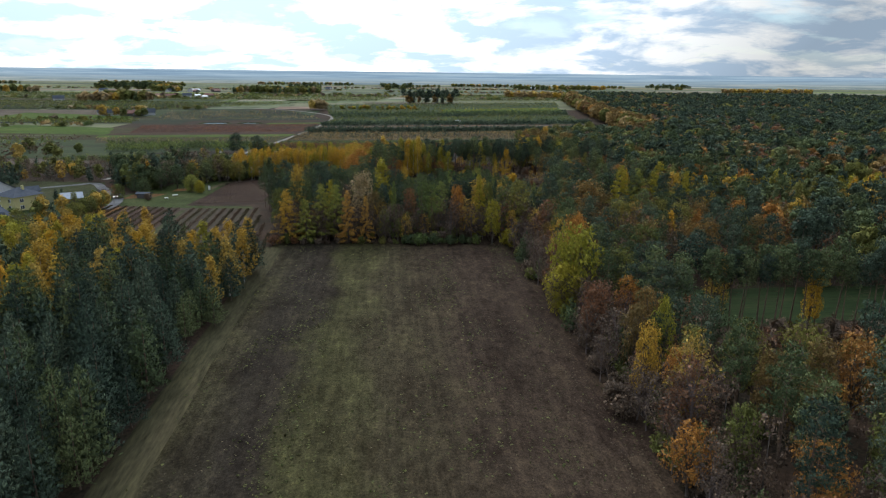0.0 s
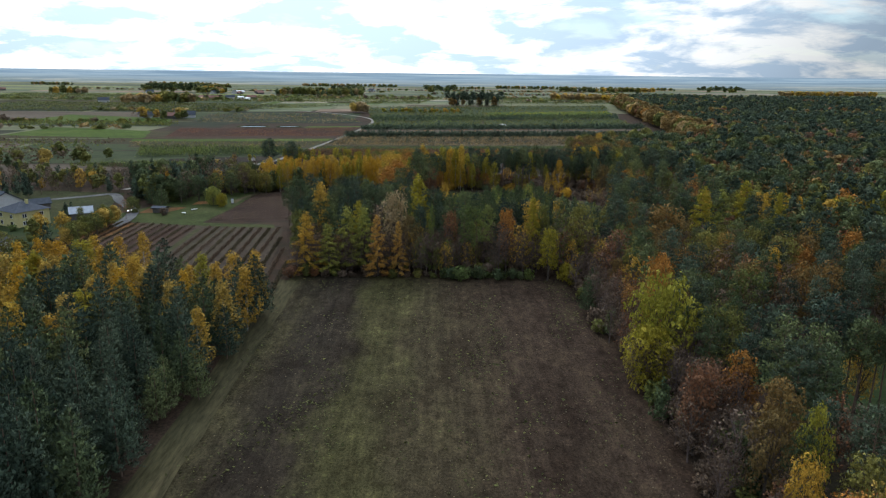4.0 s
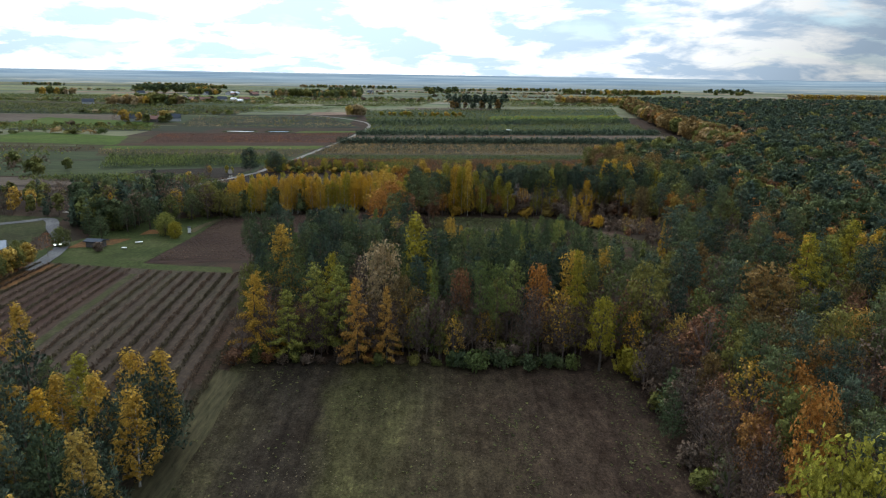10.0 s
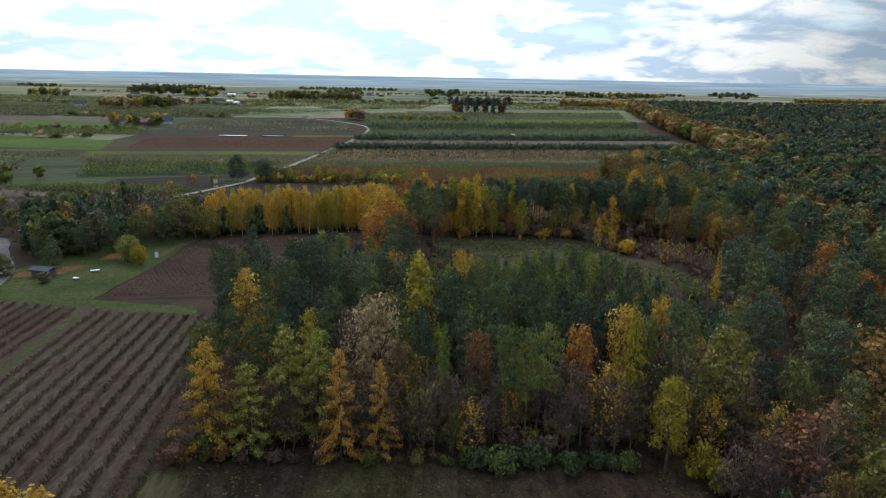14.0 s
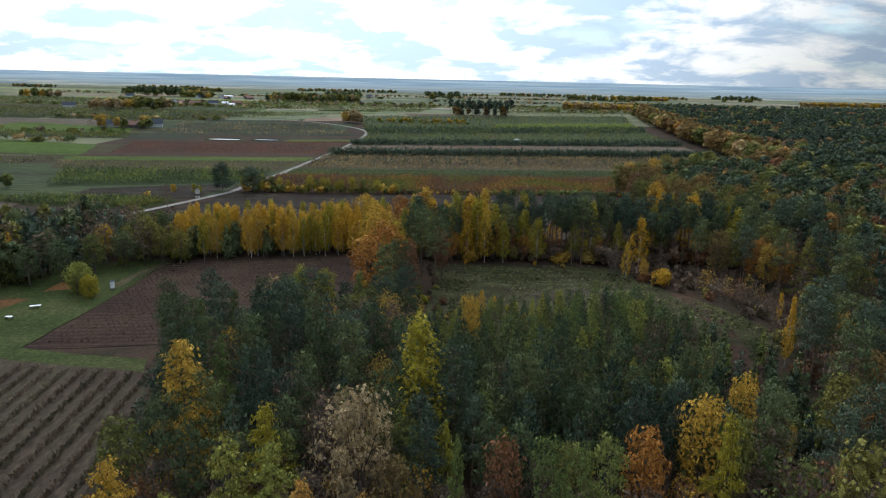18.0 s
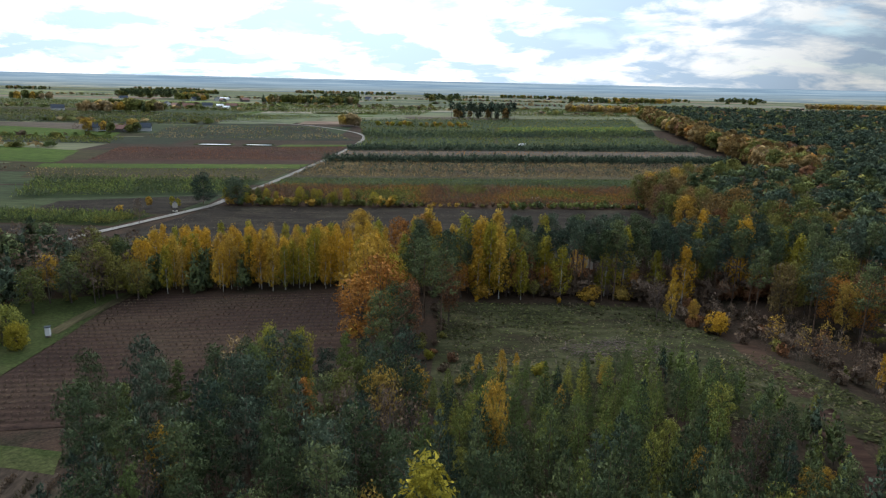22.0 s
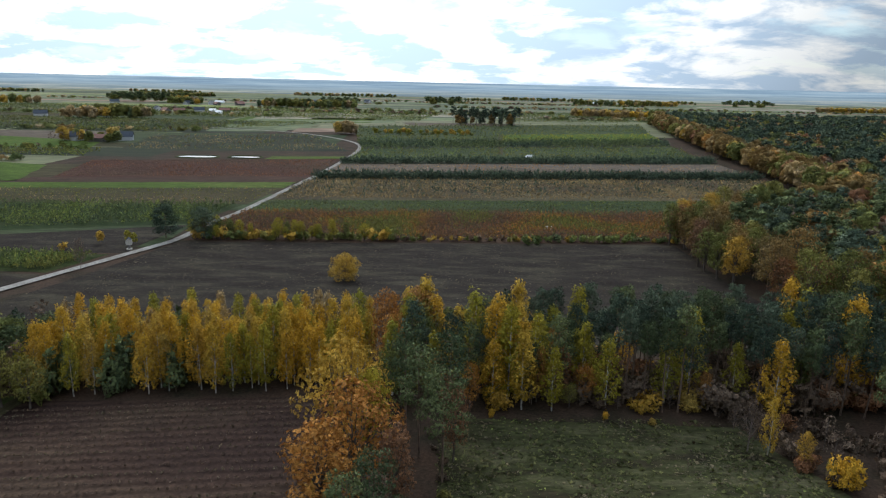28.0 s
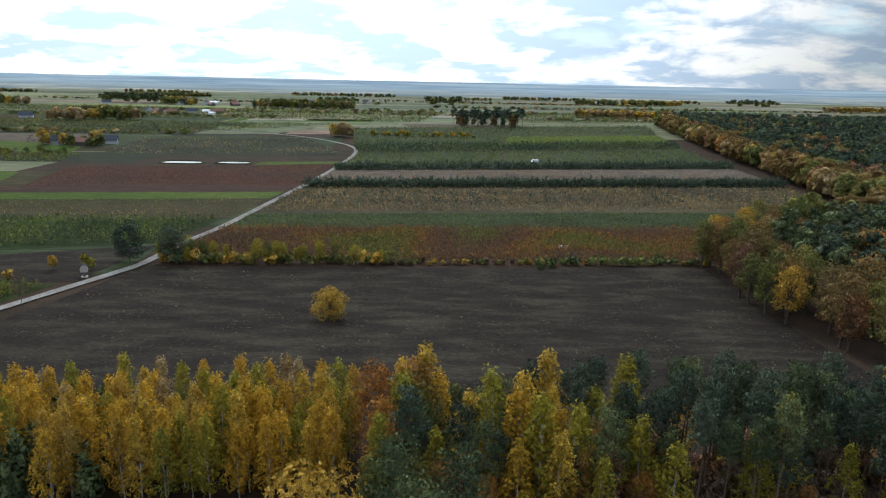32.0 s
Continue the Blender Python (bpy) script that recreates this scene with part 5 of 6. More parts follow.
for x, y, r in scatter(44, 130, 60, 240, 11, 10, lambda x, y: forest_near(x, y)):
    plant("bush", choose(r, [(3, "brown"), (1.5, "rust"), (1, "olive"), (1, "gold")])[0], x, y, r.uniform(1.8, 3.4), 1.0, "forest undergrowth")

# scrub and gardens by the lane, west
LANE = [(-92, 226), (-96, 246), (-101, 258), (-112, 274), (-121, 288), (-128, 283), (-150, 268), (-190, 250)]


def lane_gap(x, y):
    """Distance from the lane, counting what would stand in front of it as near."""
    best = 99.0
    for (x0, y0), (x1, y1) in zip(LANE, LANE[1:]):
        u = min(1.0, max(0.0, ((x - x0) * (x1 - x0) + (y - y0) * (y1 - y0)) / ((x1 - x0) ** 2 + (y1 - y0) ** 2)))
        dx, dy = x - x0 - u * (x1 - x0), y - y0 - u * (y1 - y0)
        best = min(best, math.hypot(dx, dy * (0.3 if dy < 0 else 1.0)))
    return best


for x, y, r in scatter(-118, -60, 258, 318, 4.3, 12, lambda x, y: (y > 262 + 0.35 * (x + 118) if x < -88 else y > 284 + 0.3 * (x + 88)) and not (-126 < x < -104 and y > 300) and not (x > -69 and y > 296) and lane_gap(x, y) > 6.5):
    kind, hue, h = choose(r, [(4, "bare", "brown", 9.5), (2.5, "broadleaf", "olive", 9.5), (3, "spruce", "spruce", 10), (2.5, "broadleaf", "pine", 10), (0.15, "broadleaf", "gold", 8), (0.8, "bush", "olive", 3)])
    plant(kind, hue, x, y, h * r.uniform(0.85, 1.4), 1.05, "garden and hedge trees by the lane")
for kind, hue, x, y, h, w in [("fruit", "moss", -76.5, 269, 6.6, 0.9), ("fruit", "lime", -72.2, 264.5, 5.0, 0.85), ("broadleaf", "pine", -84, 276, 10, 1.2), ("broadleaf", "olive", -80, 283, 10, 1.2), ("broadleaf", "pine", -90, 282, 11, 1.2), ("broadleaf", "pine", -76, 290, 9.5, 1.2), ("bare", "brown", -71.5, 301, 8, 1.1), ("spruce", "pine", -69.5, 304, 9, 1.1), ("broadleaf", "olive", -75.5, 266, 5.0, 0.9), ("bush", "brown", -86, 247, 2.6, 1.0), ("spruce", "pine", -92, 262, 8, 1.3), ("spruce", "pine", -97, 266, 8.5, 1.3), ("broadleaf", "olive", -99, 234, 6, 0.9), ("broadleaf", "olive", -102, 226, 6.5, 0.9), ("bush", "gold", -97, 226, 3, 0.9), ("bare", "brown", -99, 242, 5, 1.0), ("bush", "lime", -66.5, 297, 2.2, 0.8), ("birch", "yellow", -95, 276, 11, 0.8),
                              ("veteran", "spruce", -92.5, 424, 12, 1.15), ("veteran", "spruce", -79.5, 424.5, 11, 1.1), ("bare", "brown", -101, 383, 9, 0.8), ("fruit", "gold", -25, 375, 7.4, 1.05), ("fruit", "olive", -94, 274, 7.5, 1.0), ("fruit", "olive", -98, 252, 5.5, 0.9)]:
    plant(kind, hue, x, y, h, w, "single trees by the lane and road")
for x, y, r in scatter(-240, -118, 297, 337, 5.4, 13):
    plant(*choose(r, [(4, "bare", "brown"), (1.2, "broadleaf", "olive"), (0.25, "broadleaf", "gold"), (1.5, "spruce", "spruce")]), x, y, r.uniform(5, 8.5), 1.0, "hedgerow trees")
for k in range(15):
    u = k / 14
    plant(*choose(tr, [(3, "broadleaf", "olive"), (1.5, "broadleaf", "moss"), (0.6, "broadleaf", "gold"), (0.8, "bare", "rust")]), -91 - 3 * u + tr.uniform(-1.8, 1.2), 196 + 33 * u + tr.uniform(-1, 1), tr.uniform(4.6, 6.6), 1.25, "hedge beside the berry field")
for kind, hue, x, y, h, w in [("spruce", "spruce", -113.5, 243, 5, 1.2), ("spruce", "spruce", -117, 246, 4.5, 1.2), ("bush", "olive", -104, 243, 3.2, 1.1), ("bare", "rust", -95, 240, 6.5, 1.1), ("broadleaf", "gold", -101, 203, 8.5, 0.9), ("broadleaf", "gold", -97, 207, 8, 0.9), ("broadleaf", "olive", -100, 198, 8, 0.9), ("spruce", "spruce", -92, 190, 8.5, 1.0), ("bush", "green", -118, 219, 2.2, 1.0)]:
    plant(kind, hue, x, y, h, w, "garden plants round the houses")
# trees round the houses
for x, y, r in scatter(-190, -84, 168, 300, 8.0, 14, lambda x, y: (x < -104 - (y - 168) * 0.02 or y < 182) and not (-160 < x < -98 and 178 < y < 276) and y > 150 and lane_gap(x, y) > 6):
    plant(*choose(r, [(2, "broadleaf", "olive"), (0.3, "broadleaf", "gold"), (3, "spruce", "spruce"), (3, "bare", "brown")]), x, y, r.uniform(6, 10), 1.0, "trees round the houses")
for x, y, r in scatter(-100, -60, 146, 172, 5.2, 15):
    plant(*choose(r, [(3, "birch", "yellow"), (2, "birch", "gold"), (2, "broadleaf", "lime"), (2, "spruce", "pine")]), x, y, r.uniform(8, 11), 1.2, "birches among the pines")

# hedge of yellow bushes along the ploughed field, and shrubs by the road
for k in range(92):
    x = -82 + 1.85 * k + tr.uniform(-0.8, 0.8)
    kind, hue, h = choose(tr, [(3, "bush", "olive", 3.2), (2, "bush", "gold", 3.6), (2, "broadleaf", "lime", 5.5), (1, "bush", "green", 3)] if x < -15 else ([(2, "bush", "olive", 1.9), (1.5, "bush", "gold", 1.7), (2, "bush", "brown", 1.6)] if x < 32 else [(5, "bush", "green", 2.3), (1, "bush", "pine", 2.3), (0.6, "bush", "gold", 1.8)]))
    plant(kind, hue, x, 423 + 0.045 * (x + 82) + tr.uniform(-0.8, 1.5), h * tr.uniform(0.8, 1.3), 1.0, "bushes along the ploughed field")
for k in range(24):
    x = -84 + 2.3 * k + tr.uniform(-0.8, 0.8)
    plant(*choose(tr, [(2, "broadleaf", "lime"), (2, "bare", "brown"), (1, "broadleaf", "olive")]), x, 425.5 + tr.uniform(0, 3), tr.uniform(5.5, 9), 1.0, "bushes along the ploughed field")
for kind, hue, x, y, h in [("broadleaf", "gold", -110, 414, 4.5), ("bush", "gold", -117, 405, 2.5), ("broadleaf", "lime", -99, 414, 4.0), ("broadleaf", "lime", -102, 416, 4.5), ("bush", "green", 31, 424, 3.2), ("bush", "green", 35, 425, 2.8)]:
    plant(kind, hue, x, y, h, 1.0, "shrubs by the road")

# ---- the large forest to the east, and woods on the plain ----


def edge_x(y):
    return float(np.interp(y, [330, 360, 428, 440, 470, 495, 522, 595, 697, 1043, 1160], [97, 78, 80, 88, 120, 180, 188, 202, 218, 262, 300]))


for x, y, r in scatter(80, 800, 240, 1150, 7.2, 31, lambda x, y: x > max(edge_x(y) + 2, 150 if y < 330 else 0) and x < 95 + 0.74 * y):
    d = x - edge_x(y)
    rim_tree = d < 20 and y > 335
    near = y < 470
    if rim_tree:
        kind, hue, h = choose(r, [(2.6, "broadleaf", "olive", 15.5), (0.3, "broadleaf", "orange", 14.5), (4.8, "broadleaf", "bronze", 16), (0.4, "broadleaf", "gold", 14.5), (0.9, "broadleaf", "rust", 14.5), (1.2, "broadleaf", "tan", 15)])
    elif near:
        kind, hue, h = choose(r, [(2.6, "scots", "pine", 15), (2.4, "scots", "spruce", 15), (1.2, "broadleaf", "olive", 13), (2.2, "broadleaf", "bronze", 13), (0.3, "broadleaf", "orange", 12.5), (1, "broadleaf", "rust", 12), (1, "bare", "brown", 12)])
    else:
        rusty = noise.noise(Vector((x * 0.016, y * 0.011, 8.0))) + 0.25 * math.exp(-d / 60)
        kind, hue, h = choose(r, [(1.6, "scots", "pine", 15.5), (6.5, "scots", "spruce", 15.5), (0.8, "broadleaf", "olive", 14)] if rusty < 0.12 else [(3.5, "scots", "spruce", 15), (1.8, "broadleaf", "bronze", 13.5), (2.2, "broadleaf", "olive", 13.5), (2.2, "broadleaf", "rust", 13), (1.0, "bare", "brown", 13)])
    h *= r.uniform(0.8, 1.18)
    if rim_tree and y < 470:
        plant(kind, hue, x, y, h * 1.0, 1.0, "autumn trees along the ploughed field")
    else:
        far_clumps(kind, hue, x, y, h * 0.96, 1.1, rim_tree or near)
        far_tree(kind, hue, x, y, h, 1.2, 170 if near or rim_tree and y < 800 else (90 if y < 640 else (60 if y < 800 else 30)), False)


def copse(x0, x1, y0, y1, gap, table, seed, leaves=55, wide=1.5):
    for x, y, r in scatter(x0, x1, y0, y1, gap, seed):
        kind, hue, h = choose(r, table)
        h *= r.uniform(0.8, 1.15)
        if kind in ("scots", "spruce", "broadleaf"):
            far_clumps(kind, hue, x, y, h, wide, y < 1100)
            leaves = min(leaves, 24)
        far_tree(kind, hue, x, y, h, wide, leaves, False)


DARK = [(5, "scots", "pine", 17), (1, "broadleaf", "olive", 14)]
LOW = [(3, "broadleaf", "olive", 9), (2, "spruce", "pine", 9), (1, "broadleaf", "tan", 9)]
MIXED = [(3, "broadleaf", "olive", 14), (0.8, "broadleaf", "gold", 13), (1.5, "spruce", "pine", 13), (1.2, "broadleaf", "tan", 13)]
AUTUMN = [(2, "broadleaf", "gold", 12), (1, "broadleaf", "yellow", 12), (3, "broadleaf", "tan", 12)]
copse(24, 98, 1008, 1046, 9, [(5, "scots", "spruce", 19), (1, "spruce", "spruce", 15), (0.6, "broadleaf", "bronze", 13)], 41, 90, 1.05)
copse(-600, -480, 1480, 1550, 12, DARK, 42)
copse(-470, -420, 1440, 1480, 12, MIXED, 43)
copse(-300, -140, 1400, 1450, 12, MIXED, 44)
copse(-200, -140, 1440, 1500, 12, DARK, 45)
copse(-400, -335, 1004, 1022, 9, MIXED, 46, 60)
copse(-425, -385, 990, 1005, 9, AUTUMN, 47, 60)
copse(-17, 58, 1670, 1710, 12, DARK, 48)
copse(350, 590, 1900, 1930, 14, MIXED, 49)
copse(770, 890, 2010, 2060, 14, DARK, 50)
copse(214, 340, 1270, 1286, 9, AUTUMN, 51, 44)
copse(860, 1100, 1735, 1765, 12, AUTUMN, 52)
copse(-760, -560, 1960, 1990, 11, LOW, 53, 16, 2.0)
copse(-1150, -1040, 2050, 2075, 13, LOW, 55, 16, 1.5)
copse(60, 150, 2080, 2100, 13, LOW, 54, 16, 1.5)
copse(-900, -700, 2280, 2310, 16, LOW, 91, 14, 1.8)
copse(-420, -120, 2300, 2330, 16, LOW, 92, 14, 1.8)
copse(200, 420, 2260, 2290, 16, LOW, 93, 14, 1.8)
copse(560, 760, 2200, 2225, 16, LOW, 94, 14, 1.8)
copse(-700, -640, 1320, 1345, 12, MIXED, 95, 20, 1.4)
copse(-60, 40, 880, 892, 8, [(3, "broadleaf", "gold", 5), (2, "broadleaf", "lime", 5), (1, "bush", "olive", 3)], 56, 40)
copse(-95, -80, 868, 880, 7, AUTUMN, 57, 60)
copse(-310, -255, 755, 790, 11, [(3, "bare", "brown", 8), (2, "broadleaf", "olive", 8), (1, "broadleaf", "gold", 10)], 58, 70)
copse(-420, -180, 395, 440, 13, [(4, "bare", "brown", 7), (2, "broadleaf", "olive", 7), (1, "broadleaf", "gold", 7)], 59, 70)
copse(-330, -190, 335, 400, 13, [(4, "bare", "brown", 8), (2, "broadleaf", "olive", 8), (1, "broadleaf", "gold", 8), (1, "spruce", "pine", 9)], 60, 80)
for hx, hy, hl, tilt in [(-560, 600, 300, 0.1), (-500, 690, 240, 0.08), (-420, 860, 200, 0.05), (-700, 1080, 500, 0.05), (-500, 1230, 600, 0.04), (-300, 1340, 500, 0.03), (150, 1180, 420, 0.06), (250, 1420, 600, 0.04), (-800, 1650, 700, 0.02), (0, 1560, 500, 0.03), (400, 1660, 500, 0.03), (-200, 1850, 700, 0.02)]:
    k = 0.0
    while k < hl:
        far_tree("bush" if wr.uniform() < 0.7 else "broadleaf", ["olive", "brown", "green", "tan", "olive"][int(wr.integers(0, 5))], hx + k, hy + tilt * k + wr.uniform(-3, 3), wr.uniform(3, 6), 1.6, 14, False)
        k += wr.uniform(4, 12)
raise_all()

# ---- planted rows ----


def rows(name, label, corners, count, h, hues, per_m, size, seed, height_var=0.4, gap=0.0):
    """Rows of low plants across a strip: corners as for a field, rows run from the first edge to the second."""
    r = np.random.default_rng(seed)
    c = [np.array(p, float) for p in corners]
    groups = {}
    for k in range(count):
        v = (k + 0.5) / count
        a, b = c[0] * (1 - v) + c[3] * v, c[1] * (1 - v) + c[2] * v
        ln = np.linalg.norm(b - a)
        n = int(ln * per_m)
        u = r.uniform(0, 1, n)
        if gap:
            u = u[np.sin(u * ln / gap * 6.283) > -0.25]
            n = len(u)
        XY = a + (b - a) * u[:, None] + r.normal(size=(n, 2)) * 0.22 * size
        hh = h * r.uniform(1 - height_var, 1 + height_var, n)
        P = np.column_stack([XY, lie(XY[:, 0], XY[:, 1]) + hh * r.uniform(0.0, 0.65, n)])
        D = r.normal(size=(n, 3)) * 0.6 + (0, 0, 0.7)
        blot = np.array([noise.noise(Vector((p[0] * 0.03, p[1] * 0.03, seed))) for p in XY]) if len(hues) > 1 else np.zeros(n)
        pick = np.clip(((blot + 0.55 + r.normal(size=n) * 0.16) * len(hues)).astype(int), 0, len(hues) - 1)
        for q in range(len(hues)):
            s = pick == q
            groups.setdefault(q, []).append((P[s], D[s], hh[s]))
    for q, bits in groups.items():
        P, D, hh = np.vstack([b[0] for b in bits]), np.vstack([b[1] for b in bits]), np.concatenate([b[2] for b in bits])
        if not len(P):
            continue
        key = "row_" + hues[q]
        if key not in M:
            M[key] = leaf("row_leaves_" + hues[q], HUES[hues[q]], "tint", 0.3, 2.5)
        me = leaves_mesh(name, P, D, hh * r.uniform(0.5, 0.9, len(P)), size * r.uniform(0.5, 1.0, len(P)), M[key], r, 0.05, r.uniform(0, 1, len(P)))
        tagged(new(name, me), label.format(TINTED[hues[q]]), "crop", kind="stuff")


rows("nursery_shrubs", "{} shrubs in close nursery rows", [(-84, 428), (101, 434), (116, 486), (-78, 473)], 17, 1.9, ["olive", "brown", "rust", "brown", "rust", "bronze", "orange", "olive"], 13.0, 0.55, 61)
rows("nursery_plants", "low {} nursery plants", [(-78, 475), (116, 488), (180, 527), (-76, 502)], 11, 0.8, ["turf", "green", "turf"], 6.0, 0.6, 62)
rows("young_trees", "scattered {} young trees on a weedy strip", [(-74, 506), (186, 531), (198, 602), (-70, 570)], 20, 1.5, ["brown", "tan", "dry", "bronze", "tan"], 4.0, 0.6, 63, 0.6)
rows("young_conifers", "{} young conifers scattered on a weedy strip", [(-74, 512), (186, 540), (196, 596), (-72, 560)], 13, 2.8, ["spruce"], 0.7, 1.1, 163, 0.5, 9.0)
rows("conifer_row", "dense row of {} young conifers", [(-69, 574), (200, 607), (201, 618), (-66, 584)], 3, 3.8, ["spruce"], 9.0, 1.6, 64)
rows("fallow_stalks", "{} stalks on a fallow strip", [(-66, 590), (201, 624), (206, 688), (-64, 644)], 9, 1.0, ["brown", "tan", "orange"], 1.0, 1.0, 65)
rows("conifer_row", "dense row of {} young conifers", [(-63, 648), (206, 692), (207, 706), (-62, 656)], 3, 4.0, ["spruce"], 9.0, 1.7, 66, 0.4, 3.2)
rows("orchard_row", "{} orchard trees in rows", [(-61, 666), (208, 726), (214, 814), (-60, 747)], 9, 2.4, ["olive", "green"], 1.3, 1.4, 67)
rows("orchard_row", "{} orchard trees in rows", [(-60, 750), (214, 817), (222, 862), (-68, 800)], 8, 3.4, ["spruce", "pine"], 3.0, 1.7, 68)
rows("orchard_row", "{} orchard trees in rows", [(-70, 805), (66, 840), (68, 895), (-74, 850)], 5, 2.4, ["green", "olive"], 1.2, 1.6, 69)
rows("orchard_row", "{} orchard trees in rows", [(62, 836), (222, 866), (230, 934), (68, 893)], 7, 1.8, ["lime", "lime", "moss"], 0.9, 1.6, 70)
rows("orchard_row", "{} orchard trees in rows", [(-76, 858), (234, 944), (260, 1076), (-88, 955)], 12, 2.6, ["green", "olive", "pine"], 0.9, 1.6, 71)
rows("nursery_plants", "{} nursery saplings in rows", [(-172, 430), (-93, 452), (-86, 488), (-190, 482)], 10, 2.6, ["pine", "pine", "green"], 8.0, 1.0, 72, 0.4, 1.6)
rows("nursery_plants", "{} young hedge plants beside the road", [(-190, 386), (-110, 381), (-104, 398), (-152, 399)], 9, 2.2, ["pine", "green", "olive"], 8.0, 0.7, 73)
rows("thin_rows", "thin rows of {} stalks", [(-200, 488), (-84, 495), (-78, 537), (-214, 520)], 9, 1.2, ["olive", "tan"], 1.6, 0.6, 74)
rows("red_crop", "{} bushes in rows", [(-205, 563), (-72, 583), (-67, 672), (-221, 638)], 18, 0.8, ["rust", "brown"], 3.2, 0.7, 75)
rows("orchard_row", "{} slender orchard trees", [(-232, 706), (-70, 732), (-112, 842), (-252, 820)], 13, 2.4, ["brown", "olive", "tan"], 1.0, 1.0, 76)
rows("orchard_row", "{} orchard trees in rows", [(-560, 470), (-225, 440), (-215, 520), (-560, 560)], 13, 2.4, ["olive", "green", "brown"], 0.8, 1.6, 77)
rows("orchard_row", "{} orchard trees in rows", [(-620, 650), (-240, 660), (-245, 700), (-620, 720)], 9, 2.6, ["green", "olive"], 1.6, 1.5, 78)
rows("orchard_row", "{} orchard trees in rows", [(-560, 830), (-260, 850), (-110, 990), (-560, 1000)], 16, 2.6, ["green", "olive", "pine"], 1.8, 1.6, 79)
rows("orchard_row", "{} orchard trees in rows", [(-700, 1040), (-20, 1060), (20, 1330), (-760, 1320)], 24, 2.8, ["green", "pine", "olive"], 1.5, 1.7, 80)
rows("orchard_row", "{} orchard trees in rows", [(100, 1090), (420, 1160), (500, 1420), (60, 1360)], 22, 2.8, ["green", "pine", "olive"], 1.5, 1.7, 81)

# berry rows: each row a thing of its own; red-brown canes west of the grass lane, dry ones east of it
for k in range(27):
    x0 = -65 + 2.62 * (k - 12)
    if k == 12:
        continue                                  # the grass lane through the field
    y0, y1 = 151, 223.5 + max(0.0, (-48 - x0) * 0.24)
    if x0 > -41:
        y1 = min(y1, 174 + (-31.5 - x0) / 0.2)
    if x0 > -33.5:
        continue                                  # the track along the wood
    r = np.random.default_rng(300 + k)
    n = int((y1 - y0) * 22)
    yy = r.uniform(y0, y1, n)
    xx = x0 - 0.07 * (yy - 200) + r.normal(size=n) * 0.22
    hh = r.uniform(0.35, 0.95, n)
    P = np.column_stack([xx, yy, lie(xx, yy) + 0.02])
    D = r.normal(size=(n, 3)) * (0.45, 0.3, 0.2) + (0, 0, 0.9)
    cane = M["leaf_rust"] if k in (0, 1) else M["leaf_brown"] if k % 2 else M["leaf_dry"]
    me = leaves_mesh("berry_row", P, D, hh, hh * r.uniform(0.22, 0.40, n), cane, r, 0.15)
    row = tagged(new("berry_row"), "row of withered brown berry canes", "crop row", "rows of the berry field")
    tagged(part("foliage", me, row), kind="stuff")
for k in range(29):
    yy0 = 238.0 + 1.93 * k
    r = np.random.default_rng(400 + k)
    xa, xb = -67 + 0.01 * k, -21 + 0.2 * k - (4 if k < 5 else 0)
    n = int((xb - xa) * 8)
    xx = np.round(r.uniform(xa, xb, n) / 1.1) * 1.1 + r.normal(size=n) * 0.13
    yy = yy0 + r.normal(size=n) * 0.16 + 0.03 * (xx + 45)
    hh = r.uniform(0.2, 0.55, n)
    P = np.column_stack([xx, yy, lie(xx, yy) + 0.08])
    D = r.normal(size=(n, 3)) * 0.5 + (0, 0, 0.8)
    row = tagged(new("stub_row"), "row of cut brown stubs in bare soil", "crop row", "rows of the brown field")
    tagged(part("stubble", leaves_mesh("stub_row", P, D, hh, hh * 0.4, M["leaf_brown"] if k % 3 else M["leaf_dry"], r, 0.1), row), kind="stuff")


def tufts(name, label, n, x0, x1, y0, y1, hue, h, seed, keep):
    r = np.random.default_rng(seed)
    XY = np.column_stack([r.uniform(x0, x1, n), r.uniform(y0, y1, n)])
    f = np.array([noise.noise(Vector((p[0] * 0.12, p[1] * 0.06, seed))) for p in XY]) + r.normal(size=n) * 0.22
    XY = XY[(f > keep) & np.array([lie_in(p, seed) for p in XY])]
    n = len(XY)
    hh = h * r.uniform(0.5, 1.4, n)
    P = np.column_stack([XY, lie(XY[:, 0], XY[:, 1]) + 0.02])
    D = r.normal(size=(n, 3)) * (0.7, 0.7, 0.25) + (0, 0, 0.3)
    key = "row_" + hue
    if key not in M:
        M[key] = leaf("row_leaves_" + hue, HUES[hue], "tint", 0.3)
    me = leaves_mesh(name, P, D, hh, hh * r.uniform(0.6, 1.2, n), M[key], r, 0.2, r.uniform(0, 1, n), np.tile((0.0, 0.0, 1.0), (n, 1)) + r.normal(size=(n, 3)) * 0.25)
    tagged(new(name, me), label, "grass", kind="stuff")


def lie_in(p, seed):
    if seed < 90:
        return -108 + 0.2 * (p[1] - 325) < p[0] < 79
    if seed < 95:
        return -28 < p[0] < 32
    return p[0] < 42 + 0.35 * (285 - p[1]) and p[1] < 287


